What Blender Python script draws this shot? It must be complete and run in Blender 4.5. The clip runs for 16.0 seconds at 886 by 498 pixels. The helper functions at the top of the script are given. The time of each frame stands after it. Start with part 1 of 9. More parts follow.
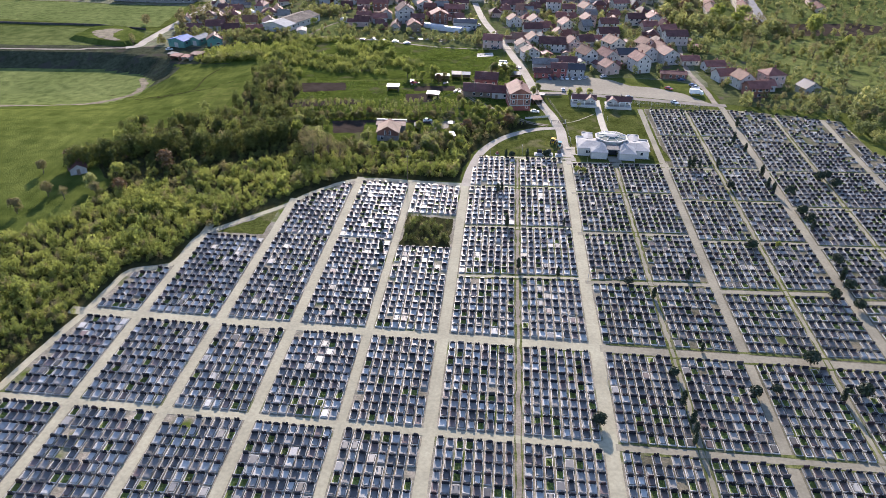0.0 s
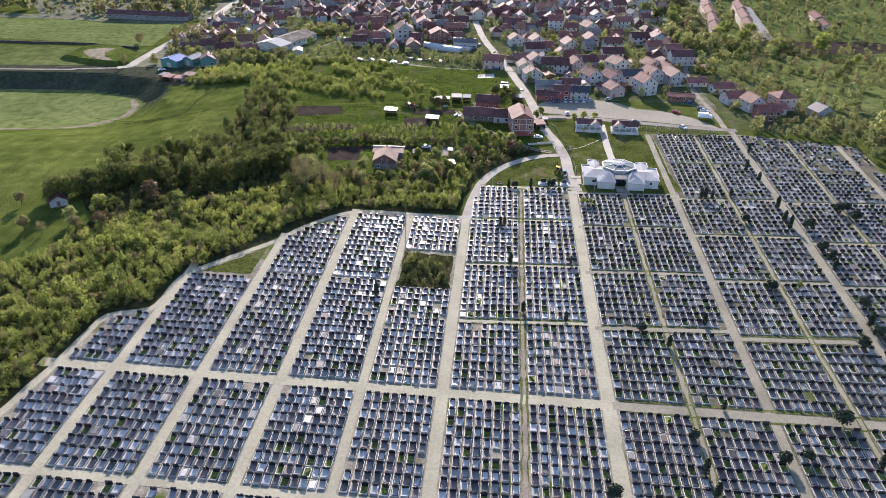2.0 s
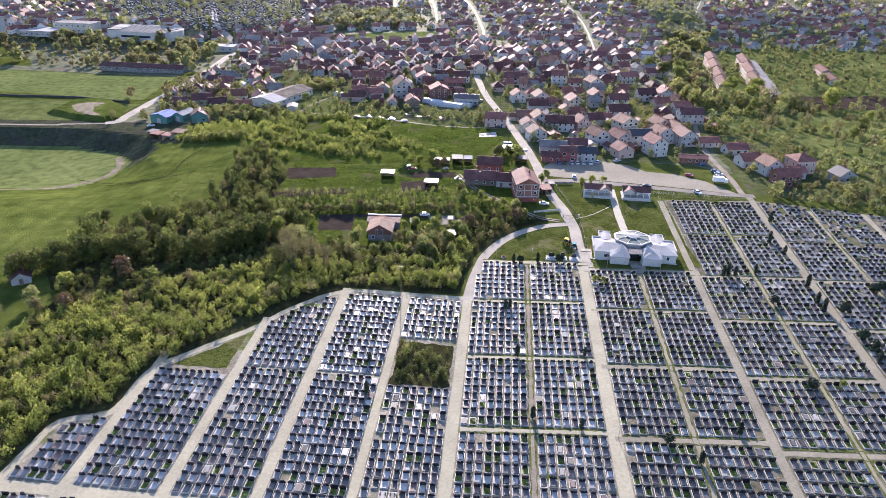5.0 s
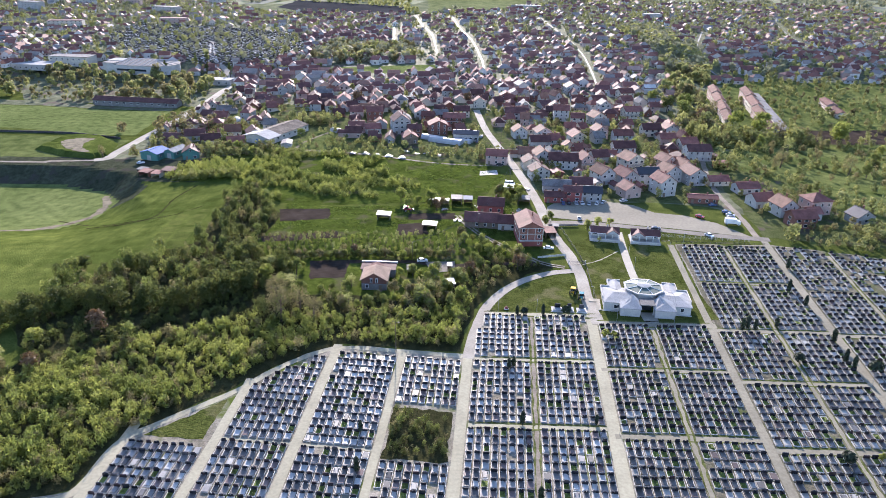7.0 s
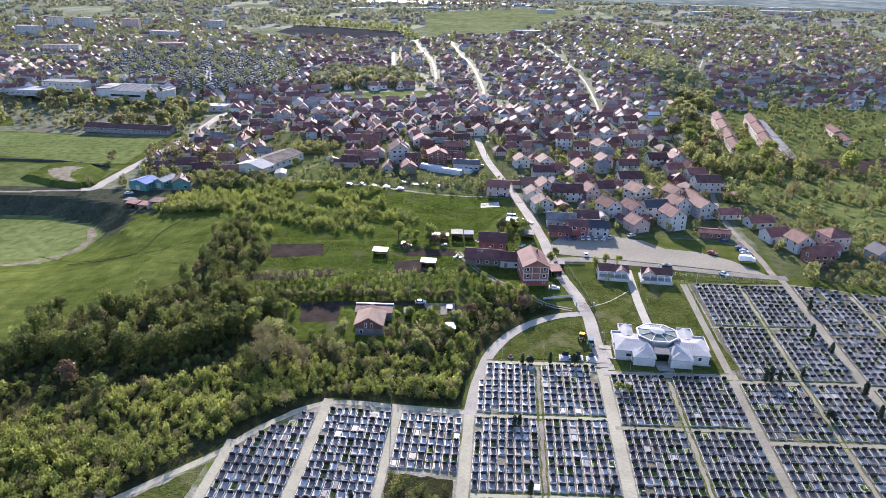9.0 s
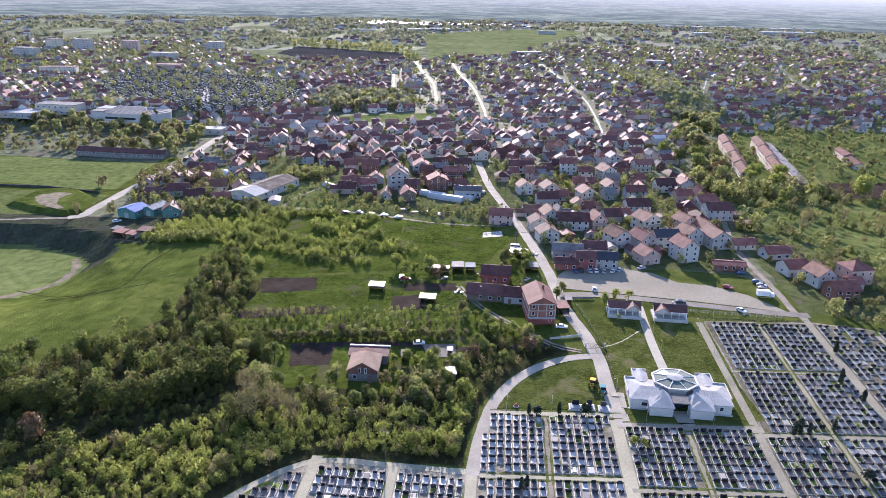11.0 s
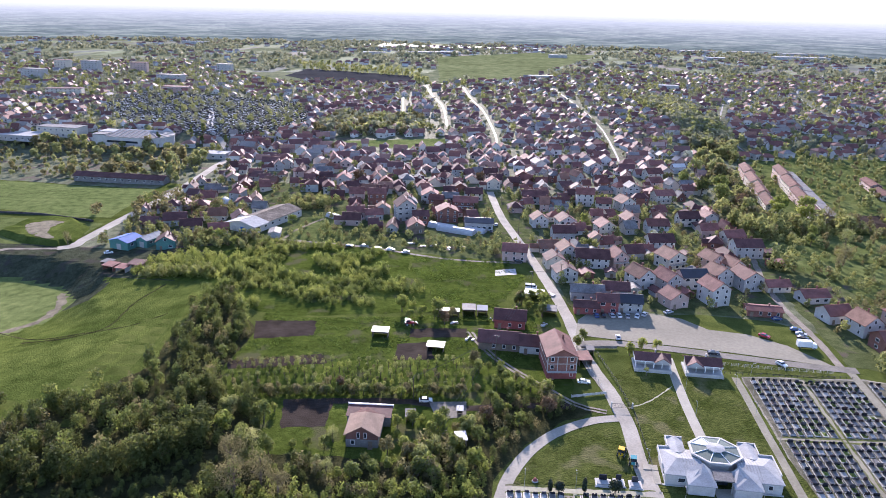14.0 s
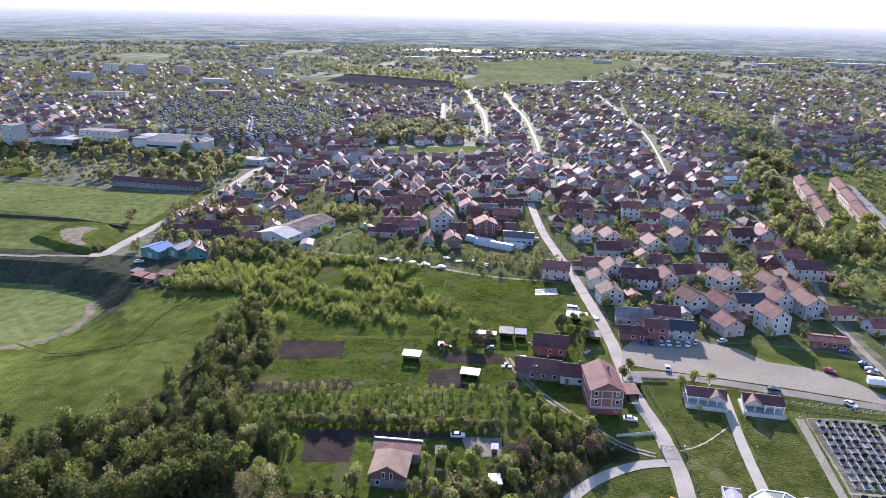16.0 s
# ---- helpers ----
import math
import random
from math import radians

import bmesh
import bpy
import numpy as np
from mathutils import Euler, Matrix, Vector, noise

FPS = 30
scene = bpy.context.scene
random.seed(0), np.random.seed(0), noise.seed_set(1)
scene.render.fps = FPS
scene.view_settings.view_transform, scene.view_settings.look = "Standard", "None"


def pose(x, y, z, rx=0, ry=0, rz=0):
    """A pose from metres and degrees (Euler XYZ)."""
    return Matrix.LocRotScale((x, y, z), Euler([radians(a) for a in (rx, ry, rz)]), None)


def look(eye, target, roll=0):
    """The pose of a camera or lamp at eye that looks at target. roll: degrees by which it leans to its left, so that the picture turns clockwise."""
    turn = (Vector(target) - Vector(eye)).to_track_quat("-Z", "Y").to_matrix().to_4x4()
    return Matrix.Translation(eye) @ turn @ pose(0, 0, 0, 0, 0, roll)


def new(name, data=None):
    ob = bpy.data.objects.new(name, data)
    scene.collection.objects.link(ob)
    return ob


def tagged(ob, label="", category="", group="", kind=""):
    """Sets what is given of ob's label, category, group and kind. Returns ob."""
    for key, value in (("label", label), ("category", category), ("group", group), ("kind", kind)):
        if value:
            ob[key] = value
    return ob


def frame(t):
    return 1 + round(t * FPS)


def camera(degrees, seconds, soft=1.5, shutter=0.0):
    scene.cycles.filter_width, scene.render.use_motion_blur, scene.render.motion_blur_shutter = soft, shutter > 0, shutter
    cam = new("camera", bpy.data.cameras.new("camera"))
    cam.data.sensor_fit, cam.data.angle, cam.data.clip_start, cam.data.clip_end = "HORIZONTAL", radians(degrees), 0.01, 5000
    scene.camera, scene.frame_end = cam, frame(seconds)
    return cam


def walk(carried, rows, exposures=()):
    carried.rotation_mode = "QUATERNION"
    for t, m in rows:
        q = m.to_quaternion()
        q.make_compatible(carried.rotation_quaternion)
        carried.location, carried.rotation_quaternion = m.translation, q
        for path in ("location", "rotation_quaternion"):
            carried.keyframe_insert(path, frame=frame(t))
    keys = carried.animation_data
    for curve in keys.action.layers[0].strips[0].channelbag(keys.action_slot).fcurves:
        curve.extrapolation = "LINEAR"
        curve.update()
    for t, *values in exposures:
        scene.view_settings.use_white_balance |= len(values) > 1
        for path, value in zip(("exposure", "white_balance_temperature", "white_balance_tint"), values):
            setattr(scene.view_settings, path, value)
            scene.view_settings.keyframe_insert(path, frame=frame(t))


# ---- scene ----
cam = camera(64.0, 16.0, soft=0.75)
PATH = [
    (0, (1.581, -153.643, 117.935), (1.559, -151.916, 116.926), 1.0),
    (0.5, (1.536, -149.505, 118.22), (1.514, -147.777, 117.212), 1.0),
    (1, (1.41, -145.347, 118.328), (1.388, -143.617, 117.324), 1.0),
    (1.5, (1.389, -141.043, 118.332), (1.366, -139.308, 117.338), 1.0),
    (2, (1.265, -136.596, 118.57), (1.243, -134.853, 117.59), 1.0),
    (2.5, (1.043, -132.199, 118.609), (1.022, -130.447, 117.644), 1.1),
    (3, (1.08, -127.733, 118.705), (1.057, -125.972, 117.758), 1.1),
    (3.5, (0.907, -123.247, 119.134), (0.884, -121.477, 118.203), 1.0),
    (4, (0.791, -118.758, 119.465), (0.769, -116.979, 118.551), 1.1),
    (6.5, (0.988, -95.964, 119.722), (0.962, -94.139, 118.904), 1.2),
    (7, (1.027, -91.312, 119.625), (1.0, -89.481, 118.822), 1.1),
    (7.5, (0.877, -86.852, 119.63), (0.85, -85.015, 118.84), 1.1),
    (8, (0.792, -82.285, 119.558), (0.765, -80.441, 118.784), 1.1),
    (8.5, (0.662, -77.782, 119.55), (0.636, -75.933, 118.79), 1.1),
    (9, (0.453, -73.24, 119.482), (0.427, -71.385, 118.736), 1.2),
    (11.5, (0.465, -50.868, 119.082), (0.432, -48.989, 118.397), 1.1),
    (12, (0.621, -46.581, 119.034), (0.585, -44.698, 118.36), 1.1),
    (12.5, (0.408, -42.492, 119.169), (0.373, -40.606, 118.505), 1.1),
    (13, (-0.195, -38.391, 118.998), (-0.228, -36.501, 118.344), 1.3),
    (13.5, (-0.63, -34.279, 118.778), (-0.664, -32.387, 118.132), 1.4),
    (14, (-0.793, -29.983, 118.59), (-0.849, -28.089, 117.949), 1.4),
    (14.5, (-1.052, -25.603, 118.341), (-1.133, -23.709, 117.704), 1.5),
    (15, (-1.282, -21.416, 118.136), (-1.387, -19.522, 117.502), 1.6),
    (15.5, (-1.294, -17.281, 118.276), (-1.425, -15.388, 117.645), 1.5),
    (16, (-0.917, -12.839, 118.697), (-1.082, -10.949, 118.065), 1.4),
]
walk(cam, [(t, look(eye, target, roll)) for t, eye, target, roll in PATH], [(0, 1.17, 6250, 22), (2.8, 1.24, 6200, 22), (3.7, 1.34, 6200, 28), (4.1, 1.36, 6180, 33), (4.9, 1.38, 6130, 27), (7, 1.42, 5930, 22), (9, 1.34, 5900, 24), (16, 1.32, 5810, 28)])

# ---- world, sun ----
SUN_AZ, SUN_EL = radians(-4.0), radians(20.3)   # the sun stands ahead of the camera, low
world = bpy.data.worlds.new("world")
scene.world = world
world.use_nodes = True
wn = world.node_tree
sky = wn.nodes.new("ShaderNodeTexSky")
sky.sky_type, sky.sun_disc = "NISHITA", False
sky.sun_elevation, sky.sun_rotation = SUN_EL, SUN_AZ
sky.air_density, sky.dust_density, sky.ozone_density = 1.0, 0.4, 2.0
wn.nodes["Background"].inputs["Strength"].default_value = 0.14
wn.links.new(sky.outputs["Color"], wn.nodes["Background"].inputs["Color"])
sun = new("sun", bpy.data.lights.new("sun", "SUN"))
sun.data.energy, sun.data.angle, sun.data.color = 5.0, radians(0.6), (1.0, 0.90, 0.75)
sun_way = Vector((math.sin(SUN_AZ) * math.cos(SUN_EL), math.cos(SUN_AZ) * math.cos(SUN_EL), math.sin(SUN_EL)))
sun.matrix_world = look(sun_way * 900, (0, 0, 0))

# ---- materials ----


def nodes_of(name):
    m = bpy.data.materials.new(name)
    m.use_nodes = True
    nt = m.node_tree
    return m, nt, nt.nodes["Principled BSDF"]


def noise_of(nt, scale, detail=4.0, stretch=None):
    g = nt.nodes.new("ShaderNodeNewGeometry")
    n = nt.nodes.new("ShaderNodeTexNoise")
    n.inputs["Scale"].default_value, n.inputs["Detail"].default_value = scale, detail
    if stretch:
        mp = nt.nodes.new("ShaderNodeMapping")
        mp.inputs["Scale"].default_value = stretch
        nt.links.new(g.outputs["Position"], mp.inputs["Vector"])
        nt.links.new(mp.outputs["Vector"], n.inputs["Vector"])
    else:
        nt.links.new(g.outputs["Position"], n.inputs["Vector"])
    return n.outputs["Fac"]


def ramp_of(nt, fac, stops):
    r = nt.nodes.new("ShaderNodeValToRGB")
    e = r.color_ramp.elements
    while len(e) < len(stops):
        e.new(0.5)
    for k, (p, c) in zip(e, stops):
        k.position, k.color = p, (*c, 1)
    nt.links.new(fac, r.inputs["Fac"])
    return r.outputs["Color"]


def mix_of(nt, a, b, fac, mode="MIX"):
    x = nt.nodes.new("ShaderNodeMix")
    x.data_type, x.blend_type = "RGBA", mode
    for sock, val in ((x.inputs[0], fac), (x.inputs[6], a), (x.inputs[7], b)):
        if isinstance(val, (int, float)):
            sock.default_value = val
        elif isinstance(val, tuple):
            sock.default_value = (*val, 1)
        else:
            nt.links.new(val, sock)
    return x.outputs[2]


def mat(name, colour, rough=0.8, vary=0.25, coarse=0.15, fine=1.5, bump=0.0, metal=0.0, spec=0.5, chance="", spread=0.3, stretch=None):
    """A surface with variation at two scales, and per object or per piece where chance says so."""
    m, nt, p = nodes_of(name)
    dark = tuple(c * (1 - vary) for c in colour)
    light = tuple(min(1, c * (1 + vary)) for c in colour)
    a = ramp_of(nt, noise_of(nt, coarse, 3), [(0.3, dark), (0.7, light)])
    b = ramp_of(nt, noise_of(nt, fine, 5, stretch), [(0.3, (1 - vary,) * 3), (0.7, (1 + vary * 0.5,) * 3)])
    col = mix_of(nt, a, b, 1.0, "MULTIPLY")
    if chance:
        if chance == "object":
            r = nt.nodes.new("ShaderNodeObjectInfo").outputs["Random"]
        else:
            r = nt.nodes.new("ShaderNodeNewGeometry").outputs["Random Per Island"]
        col = mix_of(nt, col, ramp_of(nt, r, [(0, (1 - spread,) * 3), (1, (1 + spread,) * 3)]), 1.0, "MULTIPLY")
    nt.links.new(col, p.inputs["Base Color"])
    p.inputs["Roughness"].default_value, p.inputs["Metallic"].default_value = rough, metal
    p.inputs["Specular IOR Level"].default_value = spec
    if bump:
        b = nt.nodes.new("ShaderNodeBump")
        b.inputs["Strength"].default_value, b.inputs["Distance"].default_value = 1.0, bump
        nt.links.new(noise_of(nt, fine, 5), b.inputs["Height"])
        nt.links.new(b.outputs["Normal"], p.inputs["Normal"])
    return m


def choice_mat(name, colours, rough=0.8, chance="island", spec=0.5, fine=1.5, vary=0.2, coarse=0.1, polish=0.0):
    """Pieces take one of several colours each."""
    m, nt, p = nodes_of(name)
    r = nt.nodes.new("ShaderNodeObjectInfo").outputs["Random"] if chance == "object" else nt.nodes.new("ShaderNodeNewGeometry").outputs["Random Per Island"]
    n = len(colours)
    col = ramp_of(nt, r, [(i / n, c) for i, c in enumerate(colours)])
    col.node.color_ramp.interpolation = "CONSTANT"
    b = ramp_of(nt, noise_of(nt, fine, 5), [(0.3, (1 - vary,) * 3), (0.7, (1 + vary * 0.4,) * 3)])
    a = ramp_of(nt, noise_of(nt, coarse, 2), [(0.3, (1 - vary,) * 3), (0.7, (1 + vary * 0.4,) * 3)])
    nt.links.new(mix_of(nt, mix_of(nt, col, b, 1.0, "MULTIPLY"), a, 1.0, "MULTIPLY"), p.inputs["Base Color"])
    p.inputs["Roughness"].default_value = rough
    if polish:
        mr = nt.nodes.new("ShaderNodeMapRange")
        mr.inputs["To Min"].default_value, mr.inputs["To Max"].default_value = rough - polish, rough + polish
        wob = nt.nodes.new("ShaderNodeMath")
        wob.operation = "FRACT"
        mul = nt.nodes.new("ShaderNodeMath")
        mul.operation, mul.inputs[1].default_value = "MULTIPLY", 37.0
        nt.links.new(r, mul.inputs[0])
        nt.links.new(mul.outputs[0], wob.inputs[0])
        nt.links.new(wob.outputs[0], mr.inputs["Value"])
        nt.links.new(mr.outputs[0], p.inputs["Roughness"])
    p.inputs["Specular IOR Level"].default_value = spec
    return m


def leaf_mat(name, stops, glow=0.35, scale=0.12, wax=0.04, odd=1.0):
    """Leaves: colour by tree-sized noise and by leaf, part of the light passes through, a waxy sheen."""
    m, nt, p = nodes_of(name)
    n = len(stops)
    col = ramp_of(nt, noise_of(nt, scale, 2), [(0.25 + 0.5 * i / max(1, n - 1), c) for i, c in enumerate(stops)])
    r = nt.nodes.new("ShaderNodeNewGeometry").outputs["Random Per Island"]
    col = mix_of(nt, col, ramp_of(nt, r, [(0, (1 - 0.24 * odd,) * 3), (1, (1 + 0.2 * odd,) * 3)]), 1.0, "MULTIPLY")
    col = mix_of(nt, col, ramp_of(nt, noise_of(nt, 0.33, 3), [(0.3, (0.72, 0.74, 0.74)), (0.7, (1.18, 1.16, 1.08))]), 1.0, "MULTIPLY")
    d = nt.nodes.new("ShaderNodeBsdfDiffuse")
    t = nt.nodes.new("ShaderNodeBsdfTranslucent")
    x = nt.nodes.new("ShaderNodeMixShader")
    x.inputs[0].default_value = glow
    nt.links.new(col, d.inputs["Color"])
    nt.links.new(col, t.inputs["Color"])
    nt.links.new(d.outputs[0], x.inputs[1])
    nt.links.new(t.outputs[0], x.inputs[2])
    gl = nt.nodes.new("ShaderNodeBsdfGlossy")
    gl.inputs["Roughness"].default_value = 0.5
    y = nt.nodes.new("ShaderNodeMixShader")
    y.inputs[0].default_value = wax
    nt.links.new(x.outputs[0], y.inputs[1])
    nt.links.new(gl.outputs[0], y.inputs[2])
    nt.links.new(y.outputs[0], nt.nodes["Material Output"].inputs["Surface"])
    nt.nodes.remove(p)
    return m


def grass_mat(name, dark, light, coarse=0.03, mid=0.25, bump=0.25, stripes=0.0, bare=None, gloss=0.0):
    """Turf: broad patches, tufts and a rough surface; bare: soil that shows through."""
    m, nt, p = nodes_of(name)
    a = ramp_of(nt, noise_of(nt, coarse, 5), [(0.32, dark), (0.68, light)])
    b = ramp_of(nt, noise_of(nt, mid, 6), [(0.3, (0.62, 0.66, 0.6)), (0.7, (1.25, 1.2, 1.15))])
    c = ramp_of(nt, noise_of(nt, 2.2, 4), [(0.3, (0.7, 0.7, 0.7)), (0.7, (1.2, 1.2, 1.2))])
    col = mix_of(nt, mix_of(nt, a, b, 1.0, "MULTIPLY"), c, 1.0, "MULTIPLY")
    if stripes:
        w = ramp_of(nt, noise_of(nt, 0.22, 4, (2.4, 0.22, 1.0)), [(0.36, (0.80, 0.82, 0.78)), (0.64, (1.12, 1.1, 1.08))])
        col = mix_of(nt, col, w, stripes, "MULTIPLY")
    if bare:
        f = ramp_of(nt, noise_of(nt, 0.09, 6), [(0.56, (0, 0, 0)), (0.66, (1, 1, 1))])
        col = mix_of(nt, col, bare, f)
    nt.links.new(col, p.inputs["Base Color"])
    p.inputs["Roughness"].default_value = 1.0 if not gloss else 0.75
    p.inputs["Specular IOR Level"].default_value = gloss
    bp = nt.nodes.new("ShaderNodeBump")
    bp.inputs["Distance"].default_value = bump
    nt.links.new(noise_of(nt, 1.6, 6), bp.inputs["Height"])
    nt.links.new(bp.outputs["Normal"], p.inputs["Normal"])
    return m


GROUND = grass_mat("rough_grassland", (0.062, 0.08, 0.022), (0.11, 0.128, 0.036), 0.012, 0.12)
MEADOW = grass_mat("meadow_grass", (0.062, 0.085, 0.021), (0.118, 0.142, 0.038), 0.025, 0.14, 0.5, stripes=0.5)
SLOPE = grass_mat("slope_grass", (0.078, 0.102, 0.034), (0.138, 0.16, 0.06), 0.03, 0.16, 0.35)
LAWN = grass_mat("lawn_grass", (0.048, 0.062, 0.015), (0.1, 0.113, 0.034), 0.13, 0.7, 0.45, bare=(0.125, 0.118, 0.055))
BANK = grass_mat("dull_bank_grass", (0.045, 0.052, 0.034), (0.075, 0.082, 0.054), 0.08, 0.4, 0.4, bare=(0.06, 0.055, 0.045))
TRODDEN = mat("worn_field_path", (0.17, 0.145, 0.095), 0.95, 0.3, 0.3, 1.6, bump=0.05, spec=0.1)
PITCH = grass_mat("pitch_grass", (0.112, 0.142, 0.05), (0.16, 0.188, 0.072), 0.03, 0.2, 0.08)
GARDEN = grass_mat("garden_grass", (0.044, 0.063, 0.013), (0.094, 0.122, 0.026), 0.07, 0.45, 0.3, bare=(0.085, 0.085, 0.04))
# Town ground is greyed and lightened: haze put into its colour.
YARDS = grass_mat("town_gardens", (0.10, 0.112, 0.068), (0.165, 0.176, 0.11), 0.05, 0.2, 0.3, bare=(0.12, 0.095, 0.075), gloss=0.015)
VERGE = grass_mat("verge_weeds", (0.075, 0.095, 0.03), (0.14, 0.15, 0.06), 0.2, 0.8, 0.2, bare=(0.17, 0.155, 0.11))
PLOTS = grass_mat("village_plots", (0.07, 0.085, 0.035), (0.12, 0.135, 0.06), 0.06, 0.3, 0.3, bare=(0.11, 0.09, 0.072))
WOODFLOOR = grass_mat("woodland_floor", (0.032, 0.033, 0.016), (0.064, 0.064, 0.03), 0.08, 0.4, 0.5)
# Far grass and plain carry the distance haze as a paler base colour.
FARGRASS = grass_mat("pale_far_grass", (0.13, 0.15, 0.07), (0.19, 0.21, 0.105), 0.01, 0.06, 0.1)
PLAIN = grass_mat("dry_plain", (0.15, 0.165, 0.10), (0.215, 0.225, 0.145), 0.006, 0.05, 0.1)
STREET = mat("sunlit_street", (0.215, 0.2, 0.178), 0.65, 0.2, 0.1, 1.0, spec=0.22)
WEEDS = grass_mat("weeds_between_graves", (0.20, 0.18, 0.145), (0.33, 0.305, 0.26), 0.1, 0.5, 0.1, bare=(0.085, 0.11, 0.025))
SOIL = mat("ploughed_soil", (0.054, 0.043, 0.035), 1.0, 0.3, 0.15, 2.0, bump=0.2, spec=0.0, stretch=(0.15, 2.0, 1))
DARKSOIL = mat("dark_moist_soil", (0.05, 0.05, 0.052), 1.0, 0.2, 0.02, 0.3, bump=0.2, spec=0.0)
TRACK = mat("earth_track", (0.22, 0.19, 0.15), 0.95, 0.25, 0.2, 1.6, bump=0.05, spec=0.2)
GRAVEL = mat("pale_gravel_road", (0.34, 0.318, 0.228), 0.92, 0.16, 0.08, 1.2, bump=0.03, spec=0.15)
LANE = mat("grey_concrete_lane", (0.325, 0.298, 0.248), 0.9, 0.16, 0.12, 1.4, bump=0.02, spec=0.15)
GREYGRAVEL = mat("grey_gravel_road", (0.228, 0.21, 0.155), 0.92, 0.18, 0.08, 1.2, bump=0.03, spec=0.2)
WEEDS_EAST = grass_mat("weedy_ground", (0.112, 0.106, 0.08), (0.185, 0.17, 0.132), 0.1, 0.5, 0.2, bare=(0.075, 0.095, 0.03))
ASPHALT = mat("worn_asphalt", (0.185, 0.168, 0.14), 0.85, 0.22, 0.1, 1.2, bump=0.01, spec=0.12)
LOT = mat("gravelled_lot", (0.24, 0.218, 0.165), 0.95, 0.13, 0.05, 0.8, bump=0.03, spec=0.15)
CONCRETE = mat("concrete", (0.42, 0.41, 0.38), 0.85, 0.15, 0.3, 2.0)
PAVING = mat("pale_paving", (0.285, 0.265, 0.21), 0.8, 0.12, 0.2, 2.0)
WHITE = mat("white_render", (0.47, 0.45, 0.425), 0.8, 0.1, 0.3, 2.0)
RUSTROOF = mat("rusty_fibre_roof", (0.125, 0.105, 0.09), 0.9, 0.4, 0.25, 1.6, spec=0.08, stretch=(2.0, 0.3, 1))
SHEETROOF = mat("white_sheet_roof", (0.35, 0.35, 0.345), 0.85, 0.14, 0.4, 2.5, spec=0.1)
GREENPANE = mat("green_dome_panels", (0.085, 0.12, 0.105), 0.8, 0.15, 0.3, 2.0)
DARKMETAL = mat("dark_metal", (0.05, 0.05, 0.055), 0.5, 0.2, 0.5, 3.0, metal=0.4)
GALV = mat("galvanised_steel", (0.45, 0.46, 0.47), 0.45, 0.1, 0.5, 3.0, metal=0.7)
WOOD = mat("weathered_wood", (0.20, 0.15, 0.11), 0.85, 0.25, 0.5, 3.0)
BARK = mat("bark", (0.11, 0.085, 0.065), 0.95, 0.3, 0.5, 4.0)
RUBBER = mat("rubber", (0.02, 0.02, 0.02), 0.8, 0.2, 1, 4)
GLASS = mat("dark_window_glass", (0.03, 0.035, 0.045), 0.08, 0.2, 0.3, 2.0, spec=0.8)
FRAMEW = mat("white_frames", (0.75, 0.74, 0.72), 0.6, 0.08, 0.5, 3.0)
BRICK = mat("red_hollow_brick", (0.19, 0.085, 0.064), 0.9, 0.2, 0.4, 3.0, chance="object", spread=0.15)
SOUTHDARK = mat("bare_grey_block", (0.20, 0.19, 0.18), 0.9, 0.25, 0.4, 2.0)
# Concrete whose shaded face is put into a near-black base colour.
DARKWALL = mat("damp_dark_concrete", (0.075, 0.072, 0.068), 0.95, 0.3, 0.3, 1.5, spec=0.1)
TILE_RED = mat("brown_red_roof_tiles", (0.195, 0.085, 0.07), 0.7, 0.25, 0.3, 3.5, bump=0.05, spec=0.14, chance="object", spread=0.3)
TILE_DARK = mat("dark_brown_roof_tiles", (0.115, 0.055, 0.05), 0.7, 0.25, 0.3, 3.5, bump=0.05, spec=0.14, chance="object", spread=0.25)
TILE_ORANGE = mat("orange_roof_tiles", (0.212, 0.108, 0.075), 0.7, 0.22, 0.3, 3.5, bump=0.05, spec=0.14, chance="object", spread=0.2)
TILE_BROWN = mat("weathered_brown_tiles", (0.135, 0.07, 0.058), 0.8, 0.25, 0.3, 3.0, bump=0.04, spec=0.05, chance="object", spread=0.2)
TILE_PALE = mat("pale_clay_tiles", (0.265, 0.18, 0.13), 0.7, 0.2, 0.3, 3.5, bump=0.05, spec=0.14)
TILE_BLACK = mat("black_sheet_roof", (0.03, 0.032, 0.04), 0.45, 0.2, 0.3, 3.0)
TILE_GREY = mat("grey_fibre_roof", (0.175, 0.165, 0.157), 0.7, 0.3, 0.3, 2.5, spec=0.14)
BLUEROOF = mat("blue_sheet_roof", (0.02, 0.10, 0.34), 0.8, 0.12, 0.4, 2.0)
TEAL = mat("teal_wall", (0.075, 0.20, 0.175), 0.8, 0.12, 0.4, 2.0)
REDWALL = mat("red_painted_wall", (0.27, 0.08, 0.07), 0.85, 0.15, 0.4, 2.0)
PINKWALL = mat("pink_render", (0.46, 0.33, 0.29), 0.85, 0.1, 0.4, 2.0)
CREAM = mat("cream_render", (0.52, 0.47, 0.39), 0.85, 0.1, 0.4, 2.0)
GREYWALL = mat("grey_render", (0.37, 0.36, 0.345), 0.85, 0.12, 0.4, 2.0)
FOIL = mat("polythene_sheet", (0.40, 0.40, 0.40), 0.45, 0.1, 0.5, 3.0)
STONES = choice_mat("polished_grave_slabs", [(0.0704, 0.0661, 0.0605), (0.167, 0.159, 0.147), (0.29, 0.278, 0.256), (0.106, 0.1, 0.0924), (0.493, 0.474, 0.437), (0.167, 0.113, 0.0966), (0.246, 0.235, 0.218), (0.405, 0.392, 0.361)], 0.38, vary=0.15, spec=0.55, polish=0.16)
